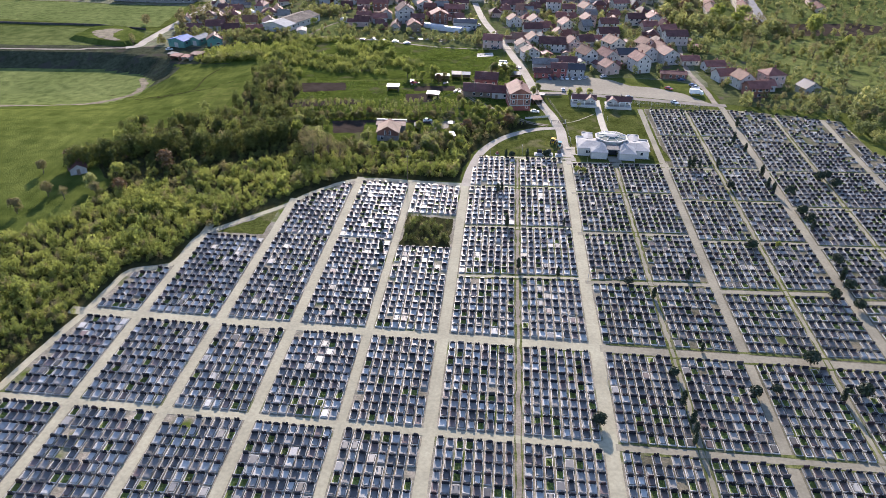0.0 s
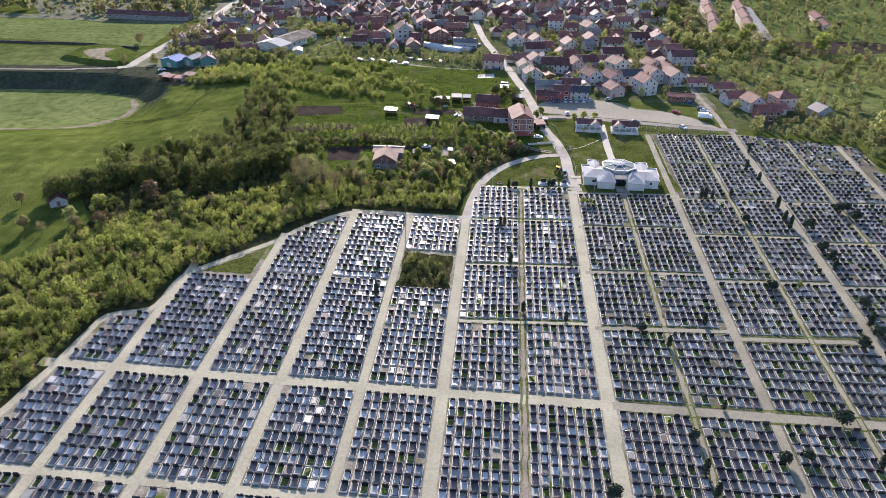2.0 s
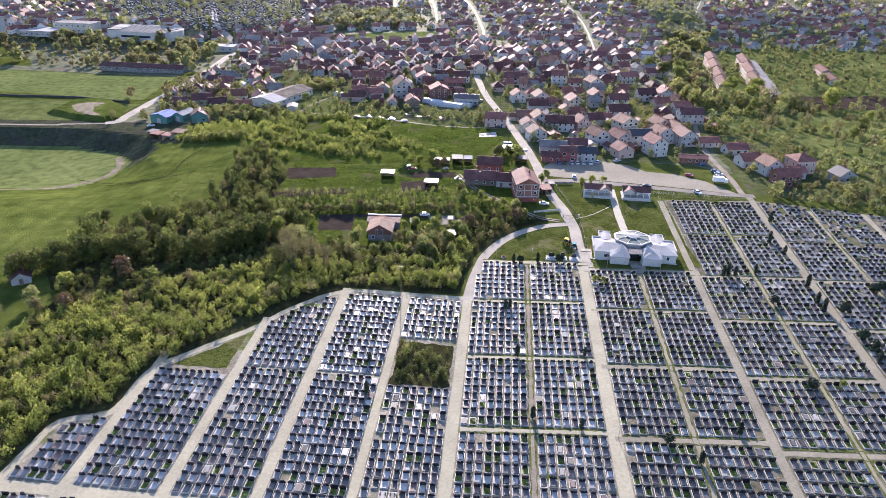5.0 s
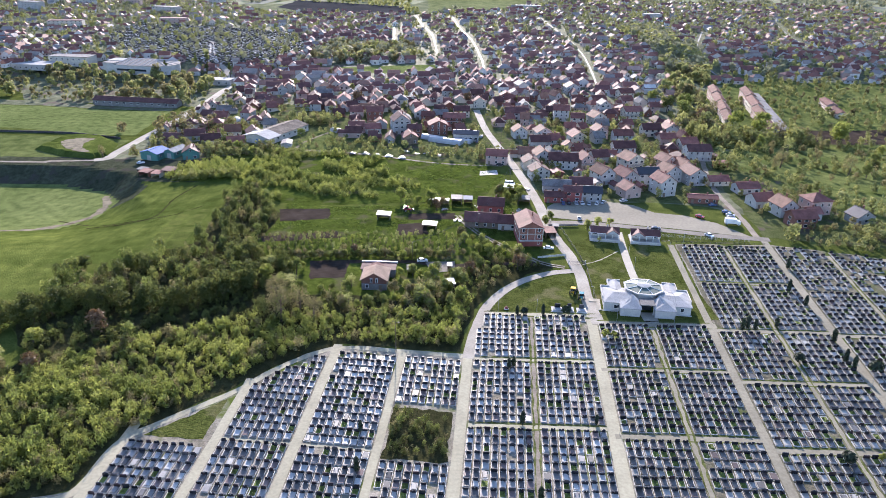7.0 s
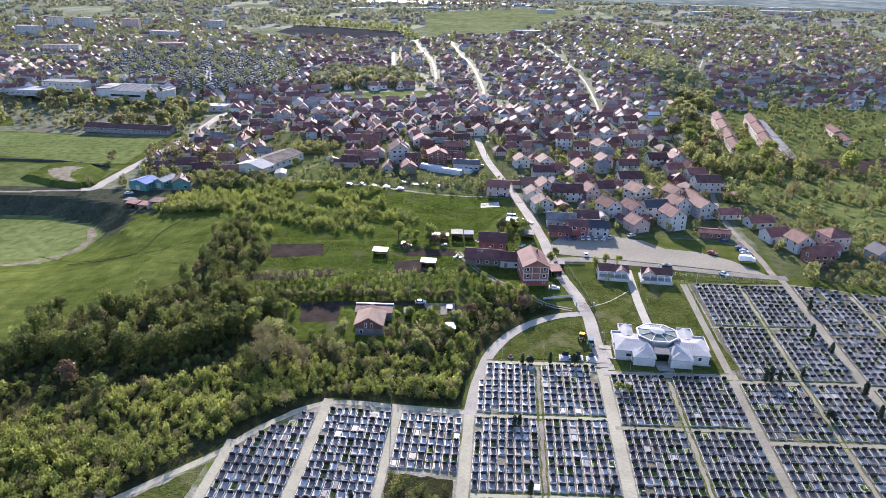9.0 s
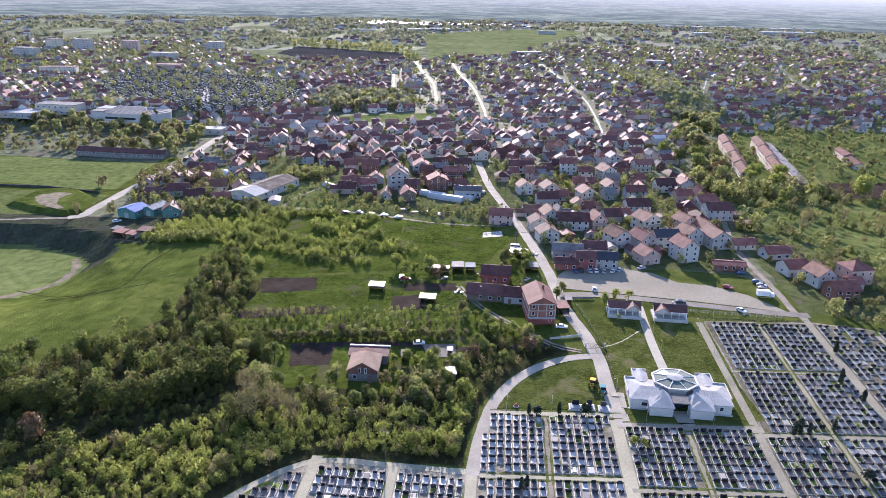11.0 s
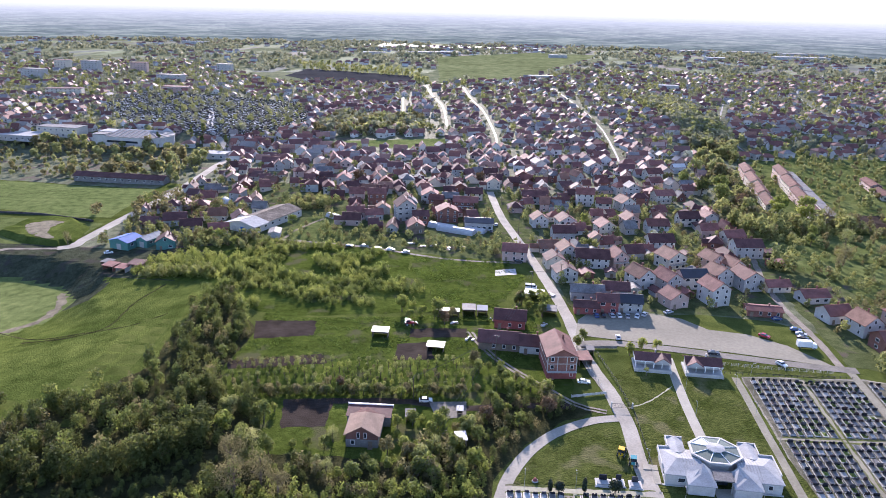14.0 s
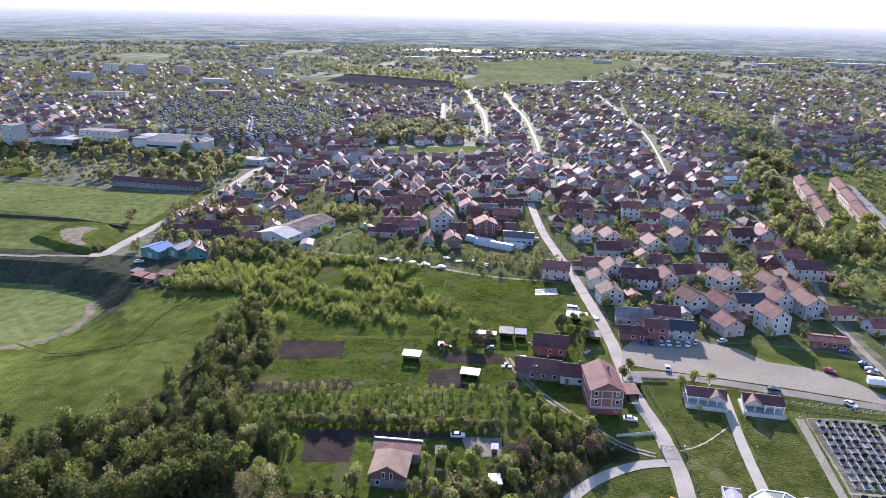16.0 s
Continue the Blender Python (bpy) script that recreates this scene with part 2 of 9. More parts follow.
HEADS = choice_mat("granite_headstones", [(0.018, 0.018, 0.022), (0.03, 0.03, 0.036), (0.02, 0.02, 0.024), (0.075, 0.07, 0.075), (0.025, 0.025, 0.03), (0.05, 0.032, 0.032)], 0.22, vary=0.15)
KERBS = choice_mat("terrazzo_kerbs", [(0.489, 0.474, 0.432), (0.414, 0.4, 0.369), (0.545, 0.53, 0.495), (0.301, 0.298, 0.288)], 0.6)
PLANTS = mat("grave_planting", (0.13, 0.16, 0.04), 0.9, 0.35, 0.3, 3.0, bump=0.1, chance="island", spread=0.35, spec=0.2)
STONES_ONE = choice_mat("polished_grave_slab", [(0.0704, 0.0661, 0.0605), (0.167, 0.159, 0.147), (0.29, 0.278, 0.256), (0.106, 0.1, 0.0924), (0.493, 0.474, 0.437), (0.167, 0.113, 0.0966), (0.246, 0.235, 0.218), (0.405, 0.392, 0.361)], 0.38, "object", vary=0.15, spec=0.55, polish=0.16)
HEADS_ONE = choice_mat("granite_headstone", [(0.018, 0.018, 0.022), (0.03, 0.03, 0.036), (0.02, 0.02, 0.024), (0.075, 0.07, 0.075), (0.05, 0.032, 0.032)], 0.22, "object", vary=0.15)
KERBS_ONE = choice_mat("terrazzo_kerb", [(0.489, 0.474, 0.432), (0.414, 0.4, 0.369), (0.545, 0.53, 0.495), (0.301, 0.298, 0.288)], 0.6, "object")
STONES_OLD = choice_mat("older_grave_slabs", [(0.0722, 0.0653, 0.0554), (0.123, 0.113, 0.0974), (0.29, 0.271, 0.235), (0.154, 0.141, 0.122), (0.106, 0.074, 0.0613), (0.114, 0.105, 0.0924), (0.378, 0.357, 0.311), (0.0581, 0.0522, 0.0445)], 0.4, vary=0.15, spec=0.45, polish=0.14)
LEAF_SPRING = leaf_mat("young_spring_leaves", [(0.145, 0.182, 0.043), (0.232, 0.265, 0.063), (0.33, 0.35, 0.092)], 0.62, 0.07, wax=0.015)
LEAF_MID = leaf_mat("green_leaves", [(0.105, 0.135, 0.038), (0.168, 0.198, 0.053), (0.245, 0.265, 0.076)], 0.58, 0.09, wax=0.015)
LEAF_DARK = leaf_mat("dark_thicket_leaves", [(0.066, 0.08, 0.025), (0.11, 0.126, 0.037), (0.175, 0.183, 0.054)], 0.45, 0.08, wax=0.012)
LEAF_BUD = leaf_mat("budding_brown_twigs", [(0.15, 0.132, 0.066), (0.215, 0.19, 0.09), (0.275, 0.25, 0.115)], 0.5, 0.15, wax=0.01)
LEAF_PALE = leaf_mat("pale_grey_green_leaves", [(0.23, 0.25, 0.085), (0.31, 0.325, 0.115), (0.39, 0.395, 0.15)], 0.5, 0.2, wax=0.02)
# Both garden leaf colours are desaturated to carry some of the haze.
LEAF_YARD = leaf_mat("yellowish_garden_leaves", [(0.20, 0.215, 0.075), (0.285, 0.29, 0.102), (0.37, 0.365, 0.14)], 0.5, 0.07, wax=0.012, odd=0.8)
LEAF_YARD_DARK = leaf_mat("green_garden_leaves", [(0.15, 0.172, 0.068), (0.22, 0.242, 0.092), (0.30, 0.312, 0.122)], 0.46, 0.09, wax=0.012, odd=0.8)
# Town and far leaves are paled and greyed: distance haze put into the colour.
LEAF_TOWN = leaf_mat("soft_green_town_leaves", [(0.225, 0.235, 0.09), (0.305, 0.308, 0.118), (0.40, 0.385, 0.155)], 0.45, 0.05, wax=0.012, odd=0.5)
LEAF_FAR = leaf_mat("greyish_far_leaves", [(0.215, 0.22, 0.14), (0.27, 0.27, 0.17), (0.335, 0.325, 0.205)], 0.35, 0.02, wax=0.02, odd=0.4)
LEAF_GRASS = leaf_mat("long_grass", [(0.082, 0.12, 0.02), (0.12, 0.165, 0.03)], 0.6, 0.3)
LEAF_THUJA = leaf_mat("thuja_scales", [(0.016, 0.03, 0.012), (0.03, 0.046, 0.018)], 0.1, 0.3)
LEAF_BLOOM = leaf_mat("white_blossom", [(0.45, 0.46, 0.36), (0.60, 0.60, 0.52)], 0.3, 0.3)
LEAF_COPPER = leaf_mat("coppery_leaves", [(0.12, 0.07, 0.035), (0.18, 0.11, 0.045)], 0.3, 0.2)

# ---- mesh helpers ----


class Shape:
    """Collects faces of one mesh."""

    def __init__(self):
        self.v, self.f, self.k = [], [], []

    def add(self, verts, faces, k=0):
        n = len(self.v)
        self.v += [tuple(p) for p in verts]
        self.f += [tuple(i + n for i in f) for f in faces]
        self.k += [k] * len(faces)
        return self

    def box(self, x0, y0, z0, x1, y1, z1, k=0, turn=0.0, at=(0, 0), taper=0.0):
        t = taper
        vs = [(x0, y0, z0), (x1, y0, z0), (x1, y1, z0), (x0, y1, z0), (x0 + t, y0 + t, z1), (x1 - t, y0 + t, z1), (x1 - t, y1 - t, z1), (x0 + t, y1 - t, z1)]
        c, s = math.cos(turn), math.sin(turn)
        vs = [(x * c - y * s + at[0], x * s + y * c + at[1], z) for x, y, z in vs]
        return self.add(vs, [(0, 3, 2, 1), (4, 5, 6, 7), (0, 1, 5, 4), (1, 2, 6, 5), (2, 3, 7, 6), (3, 0, 4, 7)], k)

    def tube(self, a, b, ra, rb, n=8, k=0, cap=True):
        a, b = Vector(a), Vector(b)
        d = (b - a).normalized()
        u = d.orthogonal().normalized()
        w = d.cross(u)
        ring = lambda c, r: [c + (u * math.cos(i * math.tau / n) + w * math.sin(i * math.tau / n)) * r for i in range(n)]
        fs = [(i, (i + 1) % n, n + (i + 1) % n, n + i) for i in range(n)]
        if cap:
            fs += [tuple(range(n - 1, -1, -1)), tuple(range(n, 2 * n))]
        return self.add(ring(a, ra) + ring(b, rb), fs, k)

    def prism(self, pts, z0, z1, k=0):
        """An upright block over a plan, anticlockwise."""
        n = len(pts)
        vs = [(x, y, z0) for x, y in pts] + [(x, y, z1) for x, y in pts]
        return self.add(vs, [tuple(range(n - 1, -1, -1)), tuple(range(n, 2 * n))] + [(i, (i + 1) % n, n + (i + 1) % n, n + i) for i in range(n)], k)

    def slab(self, quad, thick, k=0):
        """A sloping plate: four points of its top, anticlockwise from above."""
        top = [Vector(p) for p in quad]
        vs = [p - Vector((0, 0, thick)) for p in top] + top
        n = len(top)
        return self.add(vs, [tuple(range(n - 1, -1, -1)), tuple(range(n, 2 * n))] + [(i, (i + 1) % n, n + (i + 1) % n, n + i) for i in range(n)], k)

    def mesh(self, name, mats):
        me = bpy.data.meshes.new(name)
        me.from_pydata(self.v, [], self.f)
        for m in mats if isinstance(mats, (list, tuple)) else [mats]:
            me.materials.append(m)
        if max(self.k, default=0):
            me.polygons.foreach_set("material_index", self.k)
        me.update()
        return me


def part(name, shape, material, parent, label="", at=None):
    """One mesh object under a thing or a part; shape may be a mesh that is shared."""
    ob = new(name, shape if isinstance(shape, bpy.types.Mesh) else shape.mesh(name, material))
    ob.parent = parent
    if at is not None:
        ob.matrix_basis = at
    return tagged(ob, label)


def thing(name, m, label, category, group=""):
    ob = new(name)
    ob.matrix_basis = m
    ob.empty_display_size = 0.5
    return tagged(ob, label, category, group)


def quads(name, V, material, kinds=None):
    """One mesh out of an array of quads (n, 4, 3) or triangles (n, 3, 3)."""
    V = np.asarray(V, dtype=np.float32)
    n, c = len(V), V.shape[1]
    me = bpy.data.meshes.new(name)
    me.vertices.add(c * n)
    me.vertices.foreach_set("co", V.reshape(-1))
    me.loops.add(c * n)
    me.loops.foreach_set("vertex_index", np.arange(c * n, dtype=np.int32))
    me.polygons.add(n)
    me.polygons.foreach_set("loop_start", np.arange(0, c * n, c, dtype=np.int32))
    for m in material if isinstance(material, (list, tuple)) else [material]:
        me.materials.append(m)
    if kinds is not None:
        me.polygons.foreach_set("material_index", np.asarray(kinds, dtype=np.int32))
    me.update(calc_edges=True)
    return me


def inside(x, y, poly):
    hit = False
    j = len(poly) - 1
    for i in range(len(poly)):
        (xi, yi), (xj, yj) = poly[i], poly[j]
        if (yi > y) != (yj > y) and x < (xj - xi) * (y - yi) / (yj - yi) + xi:
            hit = not hit
        j = i
    return hit


def near_line(x, y, line, d):
    for (ax, ay), (bx, by) in zip(line, line[1:]):
        t = max(0, min(1, ((x - ax) * (bx - ax) + (y - ay) * (by - ay)) / max(1e-6, (bx - ax) ** 2 + (by - ay) ** 2)))
        if math.hypot(x - ax - t * (bx - ax), y - ay - t * (by - ay)) < d:
            return True
    return False


def sheet(name, pts, z, material, label="", ragged=0.0, step=3.0, category="ground"):
    """A piece of ground with an uneven edge."""
    out = []
    rng = random.Random(name + label)
    for (ax, ay), (bx, by) in zip(pts, pts[1:] + pts[:1]):
        n = max(1, int(math.hypot(bx - ax, by - ay) / step)) if ragged else 1
        for i in range(n):
            x, y = ax + (bx - ax) * i / n, ay + (by - ay) * i / n
            out.append((x + rng.uniform(-ragged, ragged), y + rng.uniform(-ragged, ragged), z))
    me = bpy.data.meshes.new(name)
    me.from_pydata(out, [], [tuple(range(len(out)))])
    me.materials.append(material)
    ob = new(name, me)
    if ob.data.polygons[0].normal.z < 0:
        ob.data.flip_normals()
    return tagged(ob, label, category, kind="structure")


def smooth_line(pts, n=6):
    """Rounds a line off."""
    out = []
    p = [pts[0]] + list(pts) + [pts[-1]]
    for i in range(1, len(p) - 2):
        for k in range(n):
            t = k / n
            out.append(tuple(0.5 * (2 * p[i][a] + (p[i + 1][a] - p[i - 1][a]) * t + (2 * p[i - 1][a] - 5 * p[i][a] + 4 * p[i + 1][a] - p[i + 2][a]) * t * t
                                    + (3 * p[i][a] - p[i - 1][a] - 3 * p[i + 1][a] + p[i + 2][a]) * t ** 3) for a in (0, 1)))
    return out + [tuple(pts[-1])]


def strip(name, line, width, z, material, label="", rough_edge=0.15, curve=True, category="road", end_width=None):
    """A road along a line."""
    line = smooth_line(line) if curve else line
    rng = random.Random(name + label)
    vs = []
    for i, (x, y) in enumerate(line):
        a, b = line[max(0, i - 1)], line[min(len(line) - 1, i + 1)]
        d = math.hypot(b[0] - a[0], b[1] - a[1]) or 1
        nx, ny = -(b[1] - a[1]) / d, (b[0] - a[0]) / d
        w = width + ((end_width or width) - width) * i / (len(line) - 1)
        l, r = w / 2 + rng.uniform(-rough_edge, rough_edge), w / 2 + rng.uniform(-rough_edge, rough_edge)
        vs += [(x + nx * l, y + ny * l, z), (x - nx * r, y - ny * r, z)]
    me = bpy.data.meshes.new(name)
    me.from_pydata(vs, [], [(2 * i, 2 * i + 1, 2 * i + 3, 2 * i + 2) for i in range(len(line) - 1)])
    me.materials.append(material)
    return tagged(new(name, me), label, category, kind="structure")


# ---- ground and distance ----
R_FAR = 2700.0
BOWL = [(-470, 190), (-300, 197), (-182, 211), (-170, 227), (-170, 249), (-184, 263), (-210, 271), (-300, 272), (-470, 268)]


def bowl_depth(x, y):
    """The sunken playing field: steep banks to the north and east, a gentle slope to the south."""
    if inside(x, y, BOWL):
        return -7.0
    d = 99.0
    for (ax, ay), (bx, by) in zip(BOWL, BOWL[1:]):
        t = max(0, min(1, ((x - ax) * (bx - ax) + (y - ay) * (by - ay)) / ((bx - ax) ** 2 + (by - ay) ** 2)))
        d = min(d, math.hypot(x - ax - t * (bx - ax), y - ay - t * (by - ay)))
    k = max(0.0, min(1.0, (y - 212) / 26))
    width = 36 + (14 - 36) * k
    t = min(1.0, d / width)
    t = t * t * (3 - 2 * t) * (1 - k) + t * k
    return -7.0 * (1 - t)


LAT = 8.0   # the lattice on which the land is laid
X_LAT = [-520 + LAT * i for i in range(151)]
Y_LAT = [120 + LAT * i for i in range(99)]
BOWL_BOX = (-456, -128, 160, 304)


def ground():
    """Grassland to the horizon; a fine patch for the sunken field, a lattice where the land falls."""
    x0, x1, y0, y1 = BOWL_BOX
    nx, ny = 123, 54
    s = Shape()
    grid = []
    for j in range(ny + 1):
        for i in range(nx + 1):
            x, y = x0 + (x1 - x0) * i / nx, y0 + (y1 - y0) * j / ny
            edge = i in (0, nx) or j in (0, ny)
            z = 0.0 if edge else bowl_depth(x, y)
            if -6.9 < z < -0.1 and y > 236:
                z += 0.35 * abs((z * 0.8) % 1.0 - 0.5)
            grid.append((x, y, z))
    s.add(grid, [(j * (nx + 1) + i, j * (nx + 1) + i + 1, (j + 1) * (nx + 1) + i + 1, (j + 1) * (nx + 1) + i) for j in range(ny) for i in range(nx)])
    s.k = []
    for f in s.f:
        x, y = sum(s.v[i][0] for i in f) / 4, sum(s.v[i][1] for i in f) / 4
        # Steep banks take dull grass, darkened further to hold their shade in the colour.
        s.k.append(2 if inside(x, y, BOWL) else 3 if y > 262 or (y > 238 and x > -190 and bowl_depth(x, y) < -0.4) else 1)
    n, w = len(s.v), len(X_LAT)
    s.v += [(x, y, 0) for y in Y_LAT for x in X_LAT]
    for j, (ya, yb) in enumerate(zip(Y_LAT, Y_LAT[1:])):
        for i, (xa, xb) in enumerate(zip(X_LAT, X_LAT[1:])):
            if not (x0 <= xa and xb <= x1 and y0 <= ya and yb <= y1):
                s.f.append((n + j * w + i, n + j * w + i + 1, n + (j + 1) * w + i + 1, n + (j + 1) * w + i))
                s.k.append(0)
    e, h = 4800, len(Y_LAT)
    q = len(s.v)
    s.v += [(-e, -e, 0), (e, -e, 0), (e, e, 0), (-e, e, 0)]
    low, up = [n + i for i in range(w)], [n + (h - 1) * w + i for i in range(w)]
    left, right = [n + j * w for j in range(h)], [n + j * w + w - 1 for j in range(h)]
    s.f += [(q, q + 1) + tuple(reversed(low)), (q + 1, q + 2) + tuple(reversed(right)), (q + 2, q + 3) + tuple(up), (q + 3, q) + tuple(left)]
    s.k += [0, 0, 0, 0]
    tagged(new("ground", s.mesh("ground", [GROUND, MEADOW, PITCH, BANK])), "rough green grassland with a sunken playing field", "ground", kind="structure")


ground()


def backdrop():
    """A glowing ring with haze painted in: plain and hills all round, far behind everything."""
    m, nt, p = nodes_of("hazy_distance")
    g = nt.nodes.new("ShaderNodeNewGeometry")
    sep = nt.nodes.new("ShaderNodeSeparateXYZ")
    nt.links.new(g.outputs["Position"], sep.inputs[0])
    def calc(op, x, y):
        n = nt.nodes.new("ShaderNodeMath")
        n.operation = op
        for sock, val in zip(n.inputs, (x, y)):
            if isinstance(val, (int, float)):
                sock.default_value = val
            else:
                nt.links.new(val, sock)
        return n.outputs[0]

    # the plain runs on behind the ring: how many times farther the ground lies at this height
    far = calc("DIVIDE", 1.0, calc("MAXIMUM", calc("SUBTRACT", 1.0, calc("DIVIDE", sep.outputs["Z"], 122.0)), 0.02))
    away = nt.nodes.new("ShaderNodeVectorMath")
    away.operation = "SCALE"
    nt.links.new(g.outputs["Position"], away.inputs[0])
    nt.links.new(far, away.inputs["Scale"])

    def plain_noise(scale, detail):
        n = nt.nodes.new("ShaderNodeTexNoise")
        n.inputs["Scale"].default_value, n.inputs["Detail"].default_value = scale, detail
        nt.links.new(away.outputs["Vector"], n.inputs["Vector"])
        return n.outputs["Fac"]

    def shreds(scale, random_of):
        n = nt.nodes.new("ShaderNodeTexVoronoi")
        n.inputs["Scale"].default_value = scale
        mp = nt.nodes.new("ShaderNodeMapping")
        mp.inputs["Scale"].default_value, mp.inputs["Rotation"].default_value = (1.0, 0.45, 0.0), (0, 0, random_of)
        nt.links.new(away.outputs["Vector"], mp.inputs["Vector"])
        nt.links.new(mp.outputs["Vector"], n.inputs["Vector"])
        sp = nt.nodes.new("ShaderNodeSeparateColor")
        nt.links.new(n.outputs["Color"], sp.inputs[0])
        return sp.outputs[0]

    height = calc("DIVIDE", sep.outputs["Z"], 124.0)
    # Painted haze: the emission grows paler with height up to the horizon.
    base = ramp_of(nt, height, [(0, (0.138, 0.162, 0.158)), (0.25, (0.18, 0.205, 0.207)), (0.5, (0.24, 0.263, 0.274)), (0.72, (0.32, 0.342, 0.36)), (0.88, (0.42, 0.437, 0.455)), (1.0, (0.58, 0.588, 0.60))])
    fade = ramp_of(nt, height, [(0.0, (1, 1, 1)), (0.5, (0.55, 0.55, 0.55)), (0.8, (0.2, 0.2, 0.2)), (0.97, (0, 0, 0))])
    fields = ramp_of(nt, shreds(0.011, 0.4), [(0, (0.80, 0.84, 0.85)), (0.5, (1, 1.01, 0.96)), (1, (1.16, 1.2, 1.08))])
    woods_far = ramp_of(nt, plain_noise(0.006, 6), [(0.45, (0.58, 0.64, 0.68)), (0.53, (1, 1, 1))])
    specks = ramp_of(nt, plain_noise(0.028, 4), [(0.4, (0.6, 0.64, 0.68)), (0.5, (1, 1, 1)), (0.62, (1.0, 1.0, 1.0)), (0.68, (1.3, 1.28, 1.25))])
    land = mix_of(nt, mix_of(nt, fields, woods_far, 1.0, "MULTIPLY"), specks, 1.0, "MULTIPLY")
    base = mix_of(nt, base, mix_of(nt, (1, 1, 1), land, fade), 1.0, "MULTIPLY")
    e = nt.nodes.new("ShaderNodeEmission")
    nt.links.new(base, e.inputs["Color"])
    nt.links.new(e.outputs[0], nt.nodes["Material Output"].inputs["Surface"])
    nt.nodes.remove(p)
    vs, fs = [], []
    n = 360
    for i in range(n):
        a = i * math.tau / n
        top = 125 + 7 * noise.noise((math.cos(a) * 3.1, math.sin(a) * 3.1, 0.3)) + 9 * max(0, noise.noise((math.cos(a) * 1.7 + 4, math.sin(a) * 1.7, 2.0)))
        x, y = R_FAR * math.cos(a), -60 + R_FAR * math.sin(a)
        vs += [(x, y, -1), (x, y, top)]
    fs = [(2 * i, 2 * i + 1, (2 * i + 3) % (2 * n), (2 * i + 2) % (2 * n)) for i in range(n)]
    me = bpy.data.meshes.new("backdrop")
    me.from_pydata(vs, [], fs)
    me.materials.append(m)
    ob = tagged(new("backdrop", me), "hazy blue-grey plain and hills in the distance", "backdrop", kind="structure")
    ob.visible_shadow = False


backdrop()

TOWN = [(-110, 330), (-55, 322), (28, 304), (44, 240), (130, 242), (172, 200), (260, 195), (430, 420), (720, 900), (820, 1500), (320, 1560), (60, 1270), (-60, 1180),
        (-320, 1150), (-600, 1500), (-950, 1350), (-760, 860), (-420, 560), (-330, 445), (-196, 440), (-190, 300), (-150, 300)]
sheet("town_ground", TOWN, 0.03, YARDS, "gardens, yards and bare earth between the houses", 6, 25)
sheet("meadow", [(-460, -60), (-210, -60), (-150, 45), (-131, 66), (-128, 92), (-143, 108), (-143, 138), (-122, 160), (-105, 181), (-107, 203), (-111, 222), (-110, 256),
                 (-120, 263), (-130, 262), (-130, 160), (-460, 160)], 0.02, MEADOW, "smooth green meadow on a gentle slope")
strip("running_path", [(-300, 199), (-240, 203), (-200, 207), (-184, 214), (-176, 224), (-173.5, 234), (-175.5, 246), (-181, 257)], 3.4, -6.93, TRODDEN, "worn earth path round the playing field", 1.0)
for line, w in (([(-160, 195), (-144, 202), (-136, 212), (-136, 226), (-136, 237), (-132, 257)], 0.8), ([(-176, 203), (-158, 198), (-146, 203), (-128, 214), (-118, 228)], 0.7)):
    strip("meadow_trail", line, w, 0.05, WOODFLOOR, "narrow dark trail through the meadow", 0.25)
sheet("football_pitch", [(-420, 372), (-293, 365), (-225, 352), (-205, 352), (-208, 420), (-258, 422), (-296, 428), (-420, 436)], 0.05, PITCH, "bright green mown football pitch", 0.5, 8)
sheet("pitch_margin", [(-420, 438), (-296, 430), (-258, 423.5), (-208, 421.5), (-206, 433), (-258, 436), (-300, 446), (-420, 452)], 0.045, YARDS, "bare ground and rough grass behind the pitch", 0.8, 6)
strip("pitch_line", [(-330, 372), (-290, 392), (-258, 414)], 0.6, 0.07, WOODFLOOR, "dark line between two pitches", 0.1, False)
sheet("upper_pasture", [(-420, 300), (-250, 300), (-205, 302), (-203, 340), (-225, 345), (-420, 352)], 0.04, SLOPE, "green strip of grass below the football pitch", 1, 6)


def mound(pts, h, inset, label):
    """A low flat-topped bank of earth."""
    cx, cy = sum(p[0] for p in pts) / len(pts), sum(p[1] for p in pts) / len(pts)
    rng = random.Random(label)
    low, top = [], []
    for (ax, ay), (bx, by) in zip(pts, pts[1:] + pts[:1]):
        for i in range(6):
            x, y = ax + (bx - ax) * i / 6 + rng.uniform(-0.6, 0.6), ay + (by - ay) * i / 6 + rng.uniform(-0.6, 0.6)
            d = math.hypot(cx - x, cy - y)
            q = inset * rng.uniform(0.9, 1.25)
            low.append((x, y, 0.0))
            top.append((x + (cx - x) * q / d, y + (cy - y) * q / d, h * rng.uniform(0.9, 1.1)))
    n = len(low)
    me = bpy.data.meshes.new("mound")
    me.from_pydata(low + top + [(cx, cy, h)], [], [(i, (i + 1) % n, n + (i + 1) % n, n + i) for i in range(n)] + [(n + i, n + (i + 1) % n, 2 * n) for i in range(n)])
    me.materials.append(MEADOW)
    tagged(new("mound", me), label, "bank", kind="structure")


mound([(-250, 316), (-228, 303), (-206, 299), (-201, 306), (-206, 332), (-224, 349), (-247, 347)], 2.4, 4.0, "grassy bank round the earth patch")
sheet("dirt_patch", [(-239, 328), (-231, 335), (-221, 334), (-223, 322), (-219, 313), (-211, 306), (-214, 304), (-225, 309), (-234, 318)], 2.5, TRODDEN, "bare pale earth on top of the bank", 0.6, 2)


